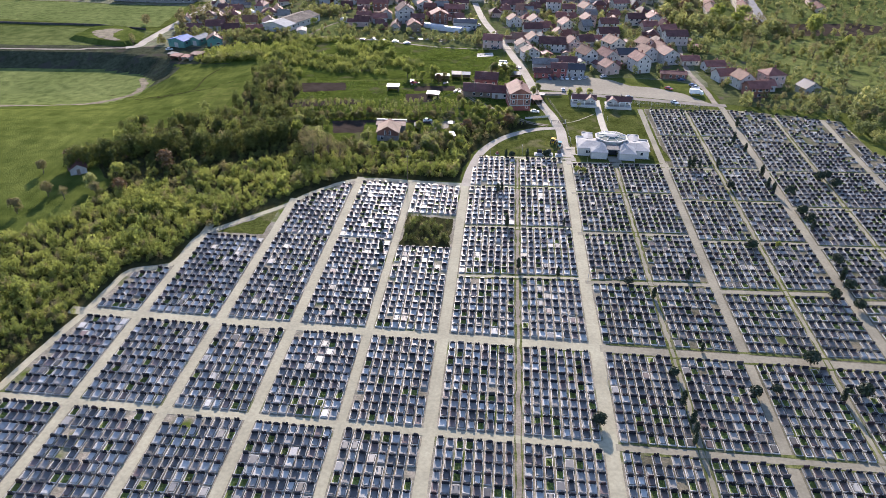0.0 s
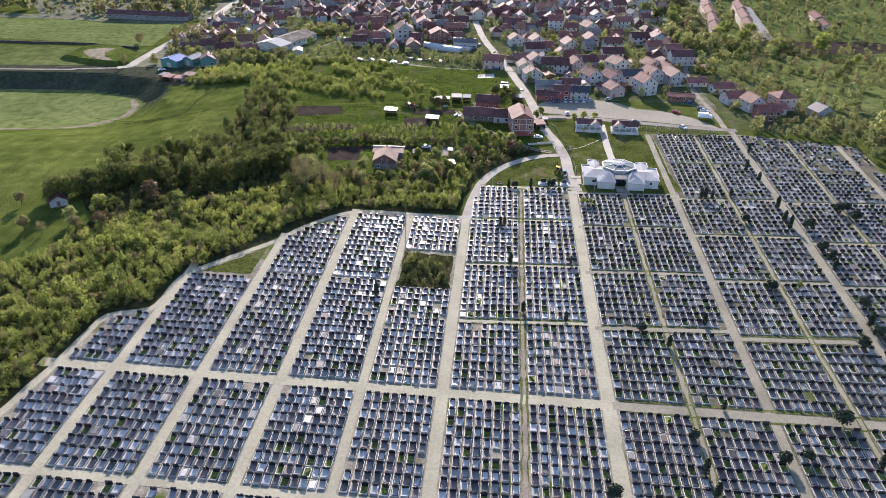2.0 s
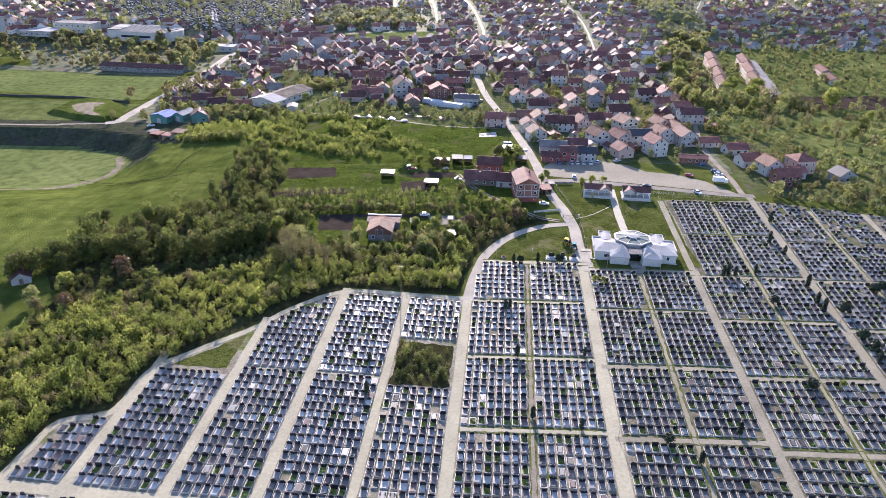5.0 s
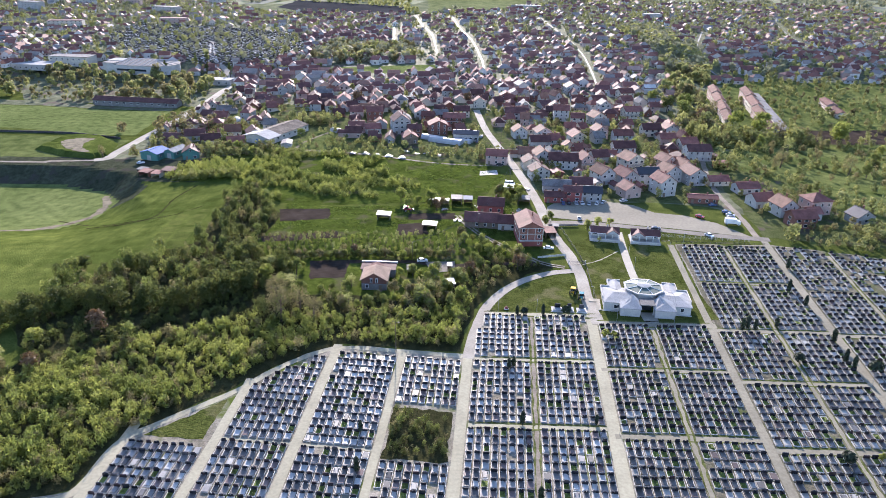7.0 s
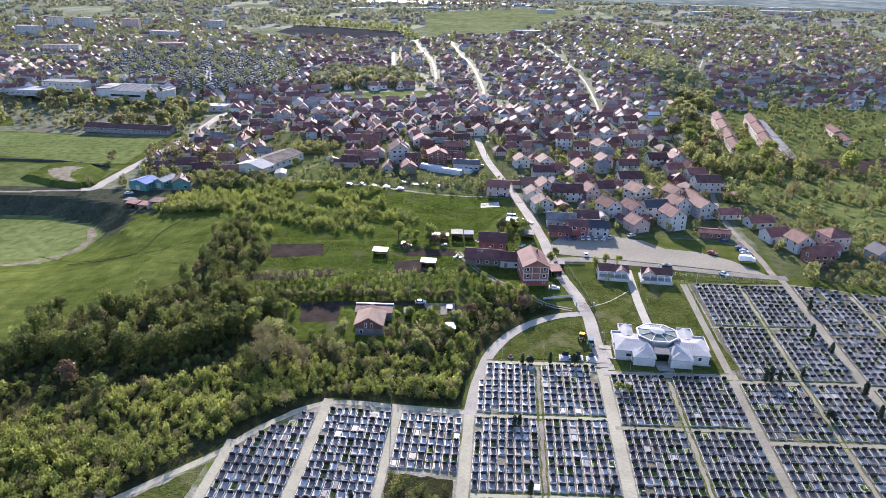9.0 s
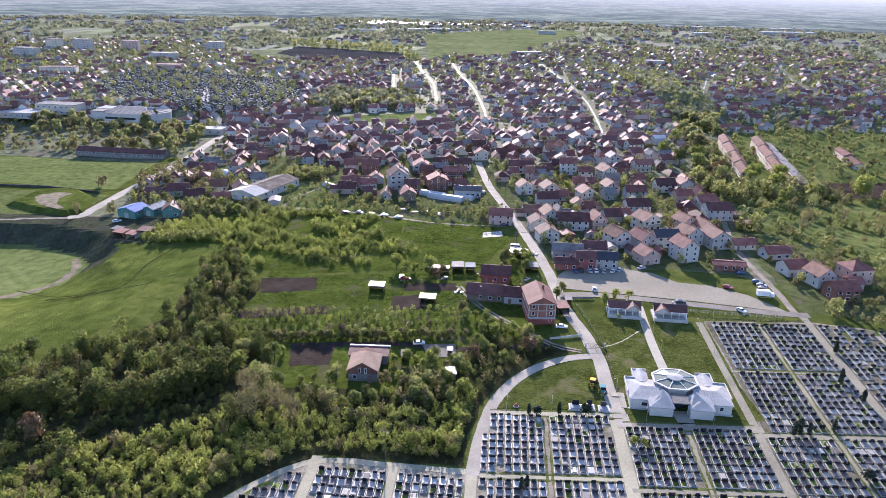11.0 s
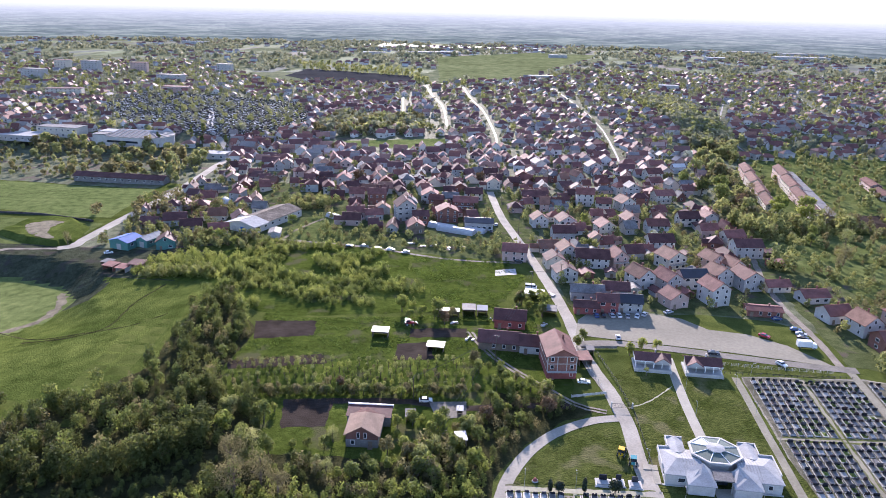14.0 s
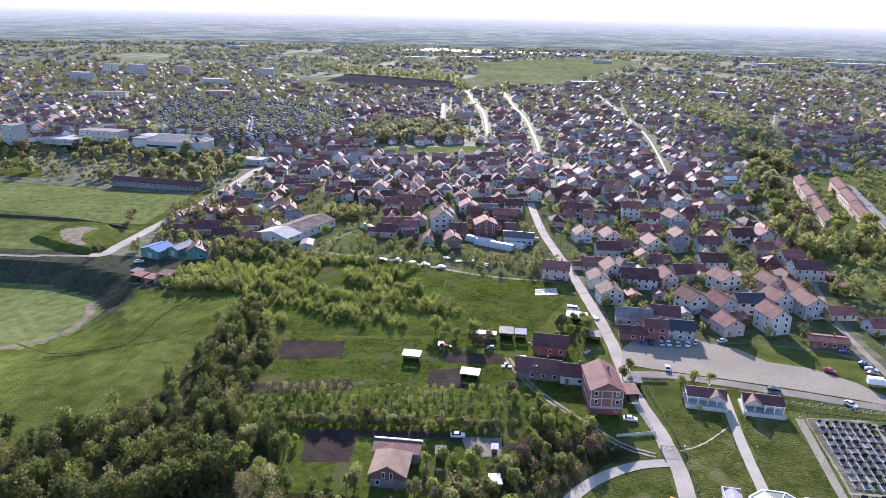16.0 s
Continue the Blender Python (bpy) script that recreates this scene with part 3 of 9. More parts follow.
def low_wall(line, w, h, material, label):
    s = Shape()
    for (ax, ay), (bx, by) in zip(line, line[1:]):
        t = math.atan2(by - ay, bx - ax)
        s.box(0, -w / 2, 0, math.hypot(bx - ax, by - ay), w / 2, h, 0, t, (ax, ay))
    tagged(new("retaining_wall", s.mesh("retaining_wall", material)), label, "wall", kind="structure")


low_wall([(-420, 362), (-286, 354), (-268, 354), (-247, 353), (-228, 348), (-210, 343)], 0.5, 1.3, DARKWALL, "dark concrete wall at the foot of the football pitch")


sheet("garden_land", [(-80, 240), (-68, 228), (10, 238), (24, 246), (34, 232), (42, 208), (36, 176), (6, 176), (3, 150), (-18, 136), (-58, 138), (-60, 164), (-74, 164), (-82, 186), (-78, 215)],
      0.05, GARDEN, "lush garden grass round the smallholding", 1.0, 4)
sheet("green_field", [(-26, 309), (22, 304), (29, 281), (12, 241), (-16, 238), (-14, 262), (-26, 286)], 0.05, GARDEN, "bright green grass field by the main road", 1.0, 4)
sheet("village_gardens", [(46, 246), (133, 246), (150, 300), (150, 400), (100, 440), (40, 440), (46, 330), (44, 290)], 0.05, PLOTS, "shady gardens and yards between the village houses", 1.5, 6)
sheet("west_gardens", [(-150, 330), (-128, 327), (-100, 329), (-54, 323), (-10, 308), (28, 305), (40, 312), (42, 440), (-40, 470), (-150, 450), (-186, 430), (-186, 352)], 0.045, PLOTS, "shady gardens and yards in the village", 1.5, 6)
sheet("hall_slope", [(-107, 331), (-98, 345), (-92, 374), (-80, 374), (-68, 352), (-62, 338), (-48, 323), (-75, 324), (-98, 329.5)], 0.07, SLOPE, "grassy slope beside the warehouse", 1.0, 4)
strip("hall_track", [(-98, 327), (-96.5, 331), (-94.5, 343), (-89, 357), (-83, 369)], 1.6, 0.09, TRODDEN, "worn grassy track up to the warehouse", 0.4)
sheet("side_gardens", [(140, 203), (150, 200), (215, 192), (235, 250), (200, 300), (158, 335), (146, 290)], 0.048, PLOTS, "dull gardens beside the side road", 1.0, 4)
BEDS = []
for pts, text in (([(-82, 224), (-58, 226), (-56, 213), (-78, 208)], "ploughed brown garden bed"), ([(-82, 190), (-50, 198), (-47, 191), (-80, 184)], "narrow ploughed bed beside the orchard"),
                  ([(-24, 208), (-11, 211), (-10, 197), (-24, 195)], "dark dug vegetable bed"), ([(-56, 166), (-40, 168), (-40, 152), (-53, 150)], "dug bed with dry stalks by the brick house"),
                  ([(-20, 222), (2, 224), (2, 216), (-20, 214)], "trodden earth between the sheds")):
    BEDS.append(pts)
    sheet("garden_bed", pts, 0.09, SOIL, text, 0.4, 2)
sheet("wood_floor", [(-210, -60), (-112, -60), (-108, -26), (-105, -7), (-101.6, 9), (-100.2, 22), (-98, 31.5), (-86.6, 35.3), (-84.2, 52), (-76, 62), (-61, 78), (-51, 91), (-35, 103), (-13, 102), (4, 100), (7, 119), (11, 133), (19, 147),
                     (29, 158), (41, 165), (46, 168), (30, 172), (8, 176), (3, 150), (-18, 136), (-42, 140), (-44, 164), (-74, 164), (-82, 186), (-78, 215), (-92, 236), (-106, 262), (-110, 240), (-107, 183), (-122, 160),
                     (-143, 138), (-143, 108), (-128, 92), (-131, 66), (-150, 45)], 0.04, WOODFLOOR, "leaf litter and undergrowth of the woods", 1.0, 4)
sheet("scrub_floor", [(-112, 262), (-100, 240), (-70, 229), (-16, 238), (-14, 262), (-26, 286), (-26, 309), (-54, 320), (-100, 326), (-125, 300), (-150, 262)], 0.04, GARDEN, "rough scrubland floor", 1.0, 4)
sheet("far_field", [(-128, 622), (-20, 655), (-20, 612), (-60, 596), (-118, 604)], 0.07, PITCH, "bright green field inside the town", 1.5, 8)
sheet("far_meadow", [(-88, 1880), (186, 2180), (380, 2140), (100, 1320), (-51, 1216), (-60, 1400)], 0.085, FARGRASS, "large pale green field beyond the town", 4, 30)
sheet("far_ploughland", [(-320, 1415), (-97, 1310), (-107, 1197), (-242, 1152), (-330, 1250)], 0.085, DARKSOIL, "dark ploughed field beyond the town", 3, 30)
sheet("ridge_meadow", [(158, 340), (175, 344), (231, 357), (262, 352), (248, 311), (225, 262), (214, 235), (195, 222), (184, 262), (168, 300)], 0.06, SLOPE, "grass slope beside the houses", 1.5, 6)
sheet("east_meadow", [(158, 196), (260, 190), (460, 430), (430, 600), (300, 600), (228, 558), (176, 430), (156, 345)], 0.045, SLOPE, "grass and gardens below the flats", 2.0, 10)
sheet("east_ploughland", [(234, 405), (303, 414), (330, 400), (290, 374), (234, 370)], 0.07, SOIL, "grey-brown ploughed field by the flats", 1.0, 4)
sheet("east_lawn", [(318, 569), (352, 505), (300, 418), (290, 420), (304, 470), (308, 520)], 0.07, SLOPE, "bright grass slope behind the low flats", 1.5, 6)
sheet("terrace_green", [(240, 600), (300, 640), (330, 600), (285, 520), (255, 480)], 0.06, SLOPE, "green behind the apartment rows", 2, 8)


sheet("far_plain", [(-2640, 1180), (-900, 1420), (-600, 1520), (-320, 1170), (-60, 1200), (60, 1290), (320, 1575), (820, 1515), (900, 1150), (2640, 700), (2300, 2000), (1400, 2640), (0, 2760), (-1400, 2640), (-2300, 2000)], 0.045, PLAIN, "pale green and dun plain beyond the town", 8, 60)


def far_fields():
    rng = np.random.default_rng(4)
    V = []
    for _ in range(520):
        d, a = 1150 + 1500 * rng.random() ** 0.7, rng.uniform(-0.95, 0.95)
        x, y = d * math.sin(a), d * math.cos(a)
        if inside(x, y, TOWN):
            continue
        w, l, t = rng.uniform(20, 60), rng.uniform(90, 260), rng.uniform(-0.25, 0.25) + 1.45
        c, s = math.cos(t), math.sin(t)
        z = 0.055 + 0.02 * rng.random()
        V.append([(x + u * c - v * s, y + u * s + v * c, z) for u, v in ((-l / 2, -w / 2), (l / 2, -w / 2), (l / 2, w / 2), (-l / 2, w / 2))])
    # Field colours are paled and greyed, with haze mixed into them.
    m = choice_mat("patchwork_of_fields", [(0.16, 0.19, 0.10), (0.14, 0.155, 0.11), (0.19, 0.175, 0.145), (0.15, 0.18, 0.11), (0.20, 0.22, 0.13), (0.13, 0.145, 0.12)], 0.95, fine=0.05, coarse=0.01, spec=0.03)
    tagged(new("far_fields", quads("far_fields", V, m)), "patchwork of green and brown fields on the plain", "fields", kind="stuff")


far_fields()

# ---- roads ----
MAIN = [(50, 128), (49.5, 150), (50.5, 165), (49.5, 178), (46.5, 193), (44.5, 208), (44, 222), (42, 250), (37, 288), (32, 322), (22, 383), (16.5, 447)]
strip("main_road", MAIN[2:], 4.9, 0.10, LANE, "pale worn lane through the village")
strip("main_road_south", [(51.5, 121), (50.5, 140), (51.2, 158), (50.5, 170)], 4.6, 0.105, LANE, "pale concrete lane beside the chapel", 0.05)
strip("curved_road", [(6.6, 97), (8.5, 110), (11, 122), (14, 132), (20.5, 144), (29, 153.5), (40, 160.5), (50, 163)], 3.6, 0.11, LANE, "curved pale concrete lane round the lawn", 0.08)
for side in (-0.85, 0.85):
    strip("farm_track", [(46 + side * 0.3, 166 + side), (37.4 + side * 0.6, 169.6 + side * 0.8), (30.2 + side * 0.7, 177.2 + side * 0.6), (21.5 + side * 0.7, 187.4 + side * 0.6), (13 + side * 0.8, 198.7 + side * 0.5), (6.4 + side, 211.7), (3 + side, 221)], 0.9, 0.10, TRACK, "wheel rut of the earth farm track", 0.2)
sheet("concrete_pad", [(15, 291), (25, 294), (25.2, 286), (15, 283.5)], 0.12, CONCRETE, "pale concrete pad beside the lane", 0.1, 2)
strip("yard_road", [(-44, 166), (-30, 167), (-16, 167.5), (-4, 165), (2, 165), (20, 168), (36, 168.5)], 3.2, 0.095, SOIL, "dark muddy yard lane", 0.4)
sheet("yard_apron", [(-10, 168), (2, 169), (2, 160), (-7, 158)], 0.12, ASPHALT, "worn asphalt apron by the garden")
sheet("parking_lot", [(44, 222), (47, 236), (52, 243), (78, 245), (90, 241), (98, 231), (112, 228), (124, 219), (131, 208), (134, 203), (120, 206.5), (99, 211.5), (73, 216.5), (55, 219.5)], 0.12, LOT, "wide gravelled parking lot")
strip("lot_road", [(44, 214), (58, 215.5), (75, 213), (99, 208), (120, 203.5), (136, 201), (141, 200.4)], 4.6, 0.125, ASPHALT, "asphalt road along the parking lot", 0.05)
strip("side_road", [(136, 200), (137, 214), (138, 230), (138, 254), (141, 283), (147, 312), (152, 335)], 2.9, 0.115, TRACK, "narrow unpaved side road", 0.3)
strip("footpath", [(71.5, 150), (72.6, 175), (75.2, 205)], 3.2, 0.11, PAVING, "paved footpath to the chapel", 0.03)
strip("trodden_line", [(53.5, 169), (60, 173), (66, 178.5), (71, 184)], 0.5, 0.10, GRAVEL, "bare trodden line across the lawn", 0.2)
strip("field_track", [(-100, 327), (-54, 320), (-10, 305), (28, 302)], 2.2, 0.10, TRACK, "earth track behind the scrub", 0.3)
strip("west_track", [(-420, 289), (-246, 290.5), (-229, 293), (-211, 295.5), (-202, 297)], 2.4, 0.10, TRACK, "narrow track along the top of the bank", 0.3)
strip("west_road", [(-205, 297), (-199, 301), (-199, 313), (-197, 346), (-194, 388), (-192, 432), (-193, 493), (-195, 535), (-219, 593), (-260, 680), (-300, 800)], 6.0, 0.10, LANE, "asphalt road past the playing fields", end_width=6)
ROADS_FAR = [[(-92, 985), (-83, 880), (-73, 780)], [(-70, 1150), (-52, 1010), (-33, 892), (-22, 730)], [(-10, 1150), (4, 980), (19, 854), (28, 678), (26, 615)],
             [(128, 560), (138, 660), (145, 760), (146, 890), (138, 1150)], [(258, 630), (266, 700), (280, 770), (310, 860), (360, 1000)], [(-560, 1100), (-500, 1240), (-420, 1390), (-340, 1560)],
             [(-420, 640), (-340, 700), (-280, 800)], [(440, 800), (470, 950), (540, 1200)]]
for line in ROADS_FAR:
    strip("town_street", line, 2.0, 0.10, STREET, "town street catching the low light", 0.3)

# ---- cemetery plan ----


def G(u, v):
    """The cemetery's own grid, slightly askew."""
    s = 0.08 if u < 0 else 0.075 * max(0.0, min(1.0, 1 - v / 30))
    return u + (0.068 + 0.0005 * max(0, u - 60)) * v, v - s * u


CEM = [(-118, -95), (-108, -26), (-105, -7), (-101.6, 9), (-100.2, 22), (-98, 31.5), (-86.6, 35.3), (-84.2, 52), (-79, 58), (-61, 76), (-51, 89), (-35, 101), (-13, 100), (5, 98.5), (8, 112), (11, 127.5), (50, 128), (52, 123), (91, 122),
       (95, 160), (97, 193), (140, 194), (168, 187), (190, 180), (186, 140), (230, 118), (240, -100)]
sheet("cemetery_ground", CEM, 0.06, WEEDS, "trodden earth and weeds between the graves", 0.3, 4)
sheet("cemetery_ground_east", [G(45, -90), G(206, -90), (229, 117), (186, 139), (189, 179), (168, 186), (140, 193), (97.5, 192.5), (95.5, 160), (91.5, 122), (53, 122), G(45, 100)], 0.066, WEEDS_EAST, "weedy ground of the older eastern grave plots", 0.2, 4)
WAYS = [(-85.5, 2.6, -80, 55, ""), (-62.5, 2.6, -80, 78, ""), (-41.5, 2.7, -80, 100, ""), (-20.5, 2.2, -80, 99, ""), (0, 3.0, -80, 99, "wide"), (20.3, 1.5, -80, 127, "grass"), (41, 3.4, -80, 124, "wide"),
        (61, 1.6, -80, 121, ""), (80, 2.5, -80, 192, ""), (100.5, 1.5, -80, 192, ""), (118.5, 3.0, -80, 201, "wide"), (139, 1.6, -80, 184, ""), (160, 2.4, -80, 182, "")]
for u, w, v0, v1, text in WAYS:
    strip("cemetery_way", [G(u, v0 + (v1 - v0) * i / 24) for i in range(25)], w, 0.10, (GRAVEL if w > 2 else TRACK) if u < 45 else GREYGRAVEL, (text + " pale gravel way between the grave plots").strip(), 0.12, False)
CROSS = [(-118, 41, -35, 2.4), (42, 205, -35, 2.0), (-106, 41, 0.5, 3.4), (42, 215, 0.5, 3.0), (-62, -20, 51, 0.9), (2, 41, 32, 1.4), (2, 41, 64, 1.6), (2, 41, 97, 1.4), (2, 45, 126.5, 2.0), (41, 80, 30, 1.8), (41, 80, 61, 2.0), (41, 80, 93, 1.6), (41, 82, 121.5, 3.0),
         (80, 119, 27, 1.8), (80, 119, 57, 2.0), (80, 119, 88, 1.8), (80, 119, 118.5, 2.2), (119, 200, 24, 1.8), (119, 200, 55, 2.0), (119, 195, 84, 1.8), (119, 195, 117, 2.2), (82, 119, 155, 1.0), (-62, 0, -70, 2), (0, 200, -70, 2)]
for u0, u1, v, w in CROSS:
    strip("cemetery_cross_way", [G(u0 + (u1 - u0) * i / 20, v) for i in range(21)], w, 0.104, GRAVEL if u0 < 41 else GREYGRAVEL, "gravel cross way between the grave plots", 0.1, False)
for u0, u1, v, w in CROSS:
    if u0 >= 2 and v > -60:
        for side in (-1, 1):
            strip("grass_margin", [G(u0 + 1.8 + (u1 - u0 - 3.6) * i / 24, v + side * (w / 2 + 0.45)) for i in range(25)], 0.8, 0.112, VERGE, "grass and weeds along the edge of the grave plots", 0.34, False, "verge")
for u, v0, v1 in ((20.3, -70, 124), (61, -70, 118), (100.5, -70, 188), (139, -70, 180)):
    for side in (-1, 1):
        strip("grass_margin", [G(u + side * 0.7, v0 + (v1 - v0) * i / 90) for i in range(91)], 0.36, 0.114, VERGE, "grass and weeds along the narrow way", 0.28, False, "verge")
strip("cemetery_edge_way", [(-108, -26), (-104.5, -7), (-101, 9), (-99.4, 21), (-97, 30.4), (-86, 34.6), (-83.4, 52), (-76, 61), (-60, 76.5), (-50, 89.5), (-35, 101), (-13, 100), (5, 98.5)], 2.2, 0.108, GRAVEL, "pale gravel way along the woods", 0.2)
sheet("corner_lawn", [(-78, 56), (-62.3, 55), (-60.8, 73)], 0.09, LAWN, "triangle of grass at the cemetery's edge", 0.3, 2)
sheet("half_moon_lawn", [(14, 128.6), (47.8, 129.5), (48.4, 145), (47.2, 157.5), (40, 157), (30, 150.5), (22.5, 142.5), (16.5, 133.5)], 0.09, LAWN, "half-moon lawn inside the curved lane", 0.3, 2)
sheet("chapel_lawn", [(53.2, 128), (54, 170), (53, 190), (61, 198), (70.5, 200), (70.2, 152), (70, 126)], 0.085, LAWN, "mown lawn beside the chapel path", 0.3, 3)
sheet("chapel_lawn", [(73, 126), (73.5, 152), (77, 198), (90, 192), (92.6, 178), (93, 150), (94.5, 126)], 0.088, LAWN, "mown lawn behind the chapel", 0.3, 3)
sheet("verge", [(92, 197), (131, 194), (130, 201), (117, 202), (100, 204.5), (92, 206)], 0.088, LAWN, "grass verge with a wire fence", 0.3, 3)
sheet("chapel_forecourt", [(67.6, 122.5), (72.6, 122.5), (72.8, 130), (67.2, 130)], 0.112, PAVING, "paved forecourt of the chapel")
sheet("overgrown_plot", [G(-18.8, 48.5), G(-2.6, 48.5), G(-2.6, 69.5), G(-18.8, 69.5)], 0.09, WOODFLOOR, "overgrown plot of brambles among the graves", 0.5, 2)

# ---- graves ----
GRAVE_W, GRAVE_L = 2.0, 3.25


def grave_shapes(kind, rng):
    """Kerb, filling, plinth and headstone of one grave; the head lies to the north."""
    w, l = rng.uniform(1.62, 1.86), rng.uniform(2.5, 2.75)
    h = rng.uniform(0.22, 0.42)
    kerb, fill, plinth, head = Shape(), Shape(), Shape(), Shape()
    x0, y0 = -w / 2, -l / 2
    t = 0.14
    ring = [(x0, y0), (-x0, y0), (-x0, -y0), (x0, -y0)]
    hole = [(x0 + t, y0 + t), (-x0 - t, y0 + t), (-x0 - t, -y0 - t), (x0 + t, -y0 - t)]
    kerb.add([(a, b, 0) for a, b in ring] + [(a, b, h) for a, b in ring] + [(a, b, h) for a, b in hole] + [(a, b, 0.05) for a, b in hole],
             [f for i in range(4) for f in ((i, (i + 1) % 4, 4 + (i + 1) % 4, 4 + i), (4 + i, 4 + (i + 1) % 4, 8 + (i + 1) % 4, 8 + i), (8 + i, 8 + (i + 1) % 4, 12 + (i + 1) % 4, 12 + i))])
    if kind == "planted":
        fill.box(x0 + t, y0 + t, 0, -x0 - t, -y0 - t, h * 0.75, taper=0.03)
        for _ in range(3):
            a, b, r = rng.uniform(-w / 3, w / 3), rng.uniform(-l / 3, l / 3), rng.uniform(0.2, 0.4)
            fill.tube((a, b, h * 0.7), (a, b, h + r), r, r * 0.35, 5)
    else:
        lift = rng.uniform(0.04, 0.16)
        m = rng.choice((0.1, 0.2, 0.28))
        fill.add([(x0 + m, y0 + m, h), (-x0 - m, y0 + m, h), (-x0 - m, -y0 - 0.35, h + lift), (x0 + m, -y0 - 0.35, h + lift),
                  (x0 + m + 0.03, y0 + m + 0.03, h + 0.10), (-x0 - m - 0.03, y0 + m + 0.03, h + 0.10), (-x0 - m - 0.03, -y0 - 0.38, h + 0.10 + lift), (x0 + m + 0.03, -y0 - 0.38, h + 0.10 + lift)],
                 [(0, 3, 2, 1), (4, 5, 6, 7), (0, 1, 5, 4), (1, 2, 6, 5), (2, 3, 7, 6), (3, 0, 4, 7)])
        if kind == "vases":
            fill.tube((x0 + 0.4, -y0 - 0.7, h), (x0 + 0.4, -y0 - 0.7, h + 0.45), 0.08, 0.12, 5).tube((-x0 - 0.4, -y0 - 0.7, h), (-x0 - 0.4, -y0 - 0.7, h + 0.45), 0.08, 0.12, 5)
    plinth.box(-w * 0.42, -y0 - 0.46, 0.1, w * 0.42, -y0 - 0.04, h + 0.16)
    hw, hh, ht = w * rng.uniform(0.30, 0.46), rng.uniform(0.6, 1.0), 0.10
    yc, zb = -y0 - 0.25, h + 0.16
    form = rng.choice(("arch", "square", "shoulder", "double", "double", "cross"))
    if form == "cross" and rng.random() < 0.6:
        head.box(-0.12, yc - ht, zb, 0.12, yc + ht, zb + hh).box(-0.42, yc - ht * 0.9, zb + hh * 0.55, -0.12, yc + ht * 0.9, zb + hh * 0.78).box(0.12, yc - ht * 0.9, zb + hh * 0.55, 0.42, yc + ht * 0.9, zb + hh * 0.78)
    else:
        if form == "arch":
            out = [(-hw, 0), (hw, 0), (hw, hh * 0.75), (hw * 0.7, hh * 0.93), (0, hh), (-hw * 0.7, hh * 0.93), (-hw, hh * 0.75)]
        elif form == "shoulder":
            out = [(-hw, 0), (hw, 0), (hw, hh * 0.7), (hw * 0.6, hh * 0.78), (hw * 0.6, hh), (-hw * 0.6, hh), (-hw * 0.6, hh * 0.78), (-hw, hh * 0.7)]
        else:
            out = [(-hw, 0), (hw, 0), (hw, hh), (-hw, hh * rng.uniform(0.85, 1))]
        if form == "double":
            for side in (-1, 1):
                head.box(side * hw * 0.55 - hw * 0.42, yc - ht, zb, side * hw * 0.55 + hw * 0.42, yc + ht, zb + hh * (0.82 if side < 0 else 0.95), taper=0.03)
            out = [(-hw * 0.16, 0), (hw * 0.16, 0), (hw * 0.16, hh * 0.6), (0, hh * 0.7), (-hw * 0.16, hh * 0.6)]
            yc -= 0.12
        n = len(out)
        head.add([(x, yc - ht, zb + z) for x, z in out] + [(x, yc + ht, zb + z) for x, z in out],
                 [tuple(range(n)), tuple(range(2 * n - 1, n - 1, -1))] + [(i, n + i, n + (i + 1) % n, (i + 1) % n) for i in range(n)])
    return kerb, fill, plinth, head


def grave_places():
    rng = random.Random(11)
    us = [-110] + [w[0] for w in WAYS] + [182, 205]
    half = {w[0]: w[1] / 2 + 0.25 for w in WAYS}
    rows_left, rows_ab = [-73, -35, 0.5, 51, 103], [-73, -35, 0.5, 32, 64, 97, 126.5]
    rows_bc, rows_cd, rows_d = [-73, -35, 0.5, 30, 61, 93, 121.5], [-73, -35, 0.5, 27, 57, 88, 118.5, 155, 192], [-73, -35, 0.5, 24, 55, 84, 117, 150, 192]
    out = []
    for u0, u1 in zip(us, us[1:]):
        a, b = u0 + half.get(u0, 0.3), u1 - half.get(u1, 0.3)
        n = max(1, round((b - a) / 2.12))
        rows = rows_left if u1 <= 0 else rows_ab if u1 <= 41 else rows_bc if u1 <= 80 else rows_cd if u1 <= 119 else rows_d
        for v0, v1 in zip(rows, rows[1:]):
            ga = 2.2 if v0 == 0.5 else 1.5 if v0 != 51 else 0.8
            gb = 2.2 if v1 == 0.5 else 1.5 if v1 != 51 else 0.8
            m = max(1, int((v1 - gb - v0 - ga) / 3.15))
            pitch = (v1 - gb - v0 - ga) / m
            for i in range(n):
                u = a + (b - a) * (i + 0.5) / n
                for j in range(m):
                    v = v0 + ga + (j + 0.5) * pitch + rng.uniform(-0.12, 0.12)
                    if -19 < u < -2 and 47 < v < 71:
                        continue
                    x, y = G(u, v)
                    edge = [(x + dx, y + dy) for dx in (-1.6, 1.6) for dy in (-2, 2)]
                    if not all(inside(p, q, CEM) for p, q in edge) or near_line(x, y, [(-108, -26), (-104.5, -7), (-101, 9), (-99.4, 21), (-97, 30.4), (-86, 34.6), (-83.4, 52), (-76, 61), (-60, 76.5), (-50, 89.5), (-35, 101), (-13, 100), (5, 98.5)], 2.4):
                        continue
                    if -84 < u < -62.6 and v > 48.0 or (y > 126 and x < 97 and u < 81) or (y > 118 and x > 168 and rng.random() < 0.3):
                        continue
                    if x > 140 and y > 150 and rng.random() < 0.35 or rng.random() < 0.02:
                        continue
                    out.append((u, v, x, y))
    return out


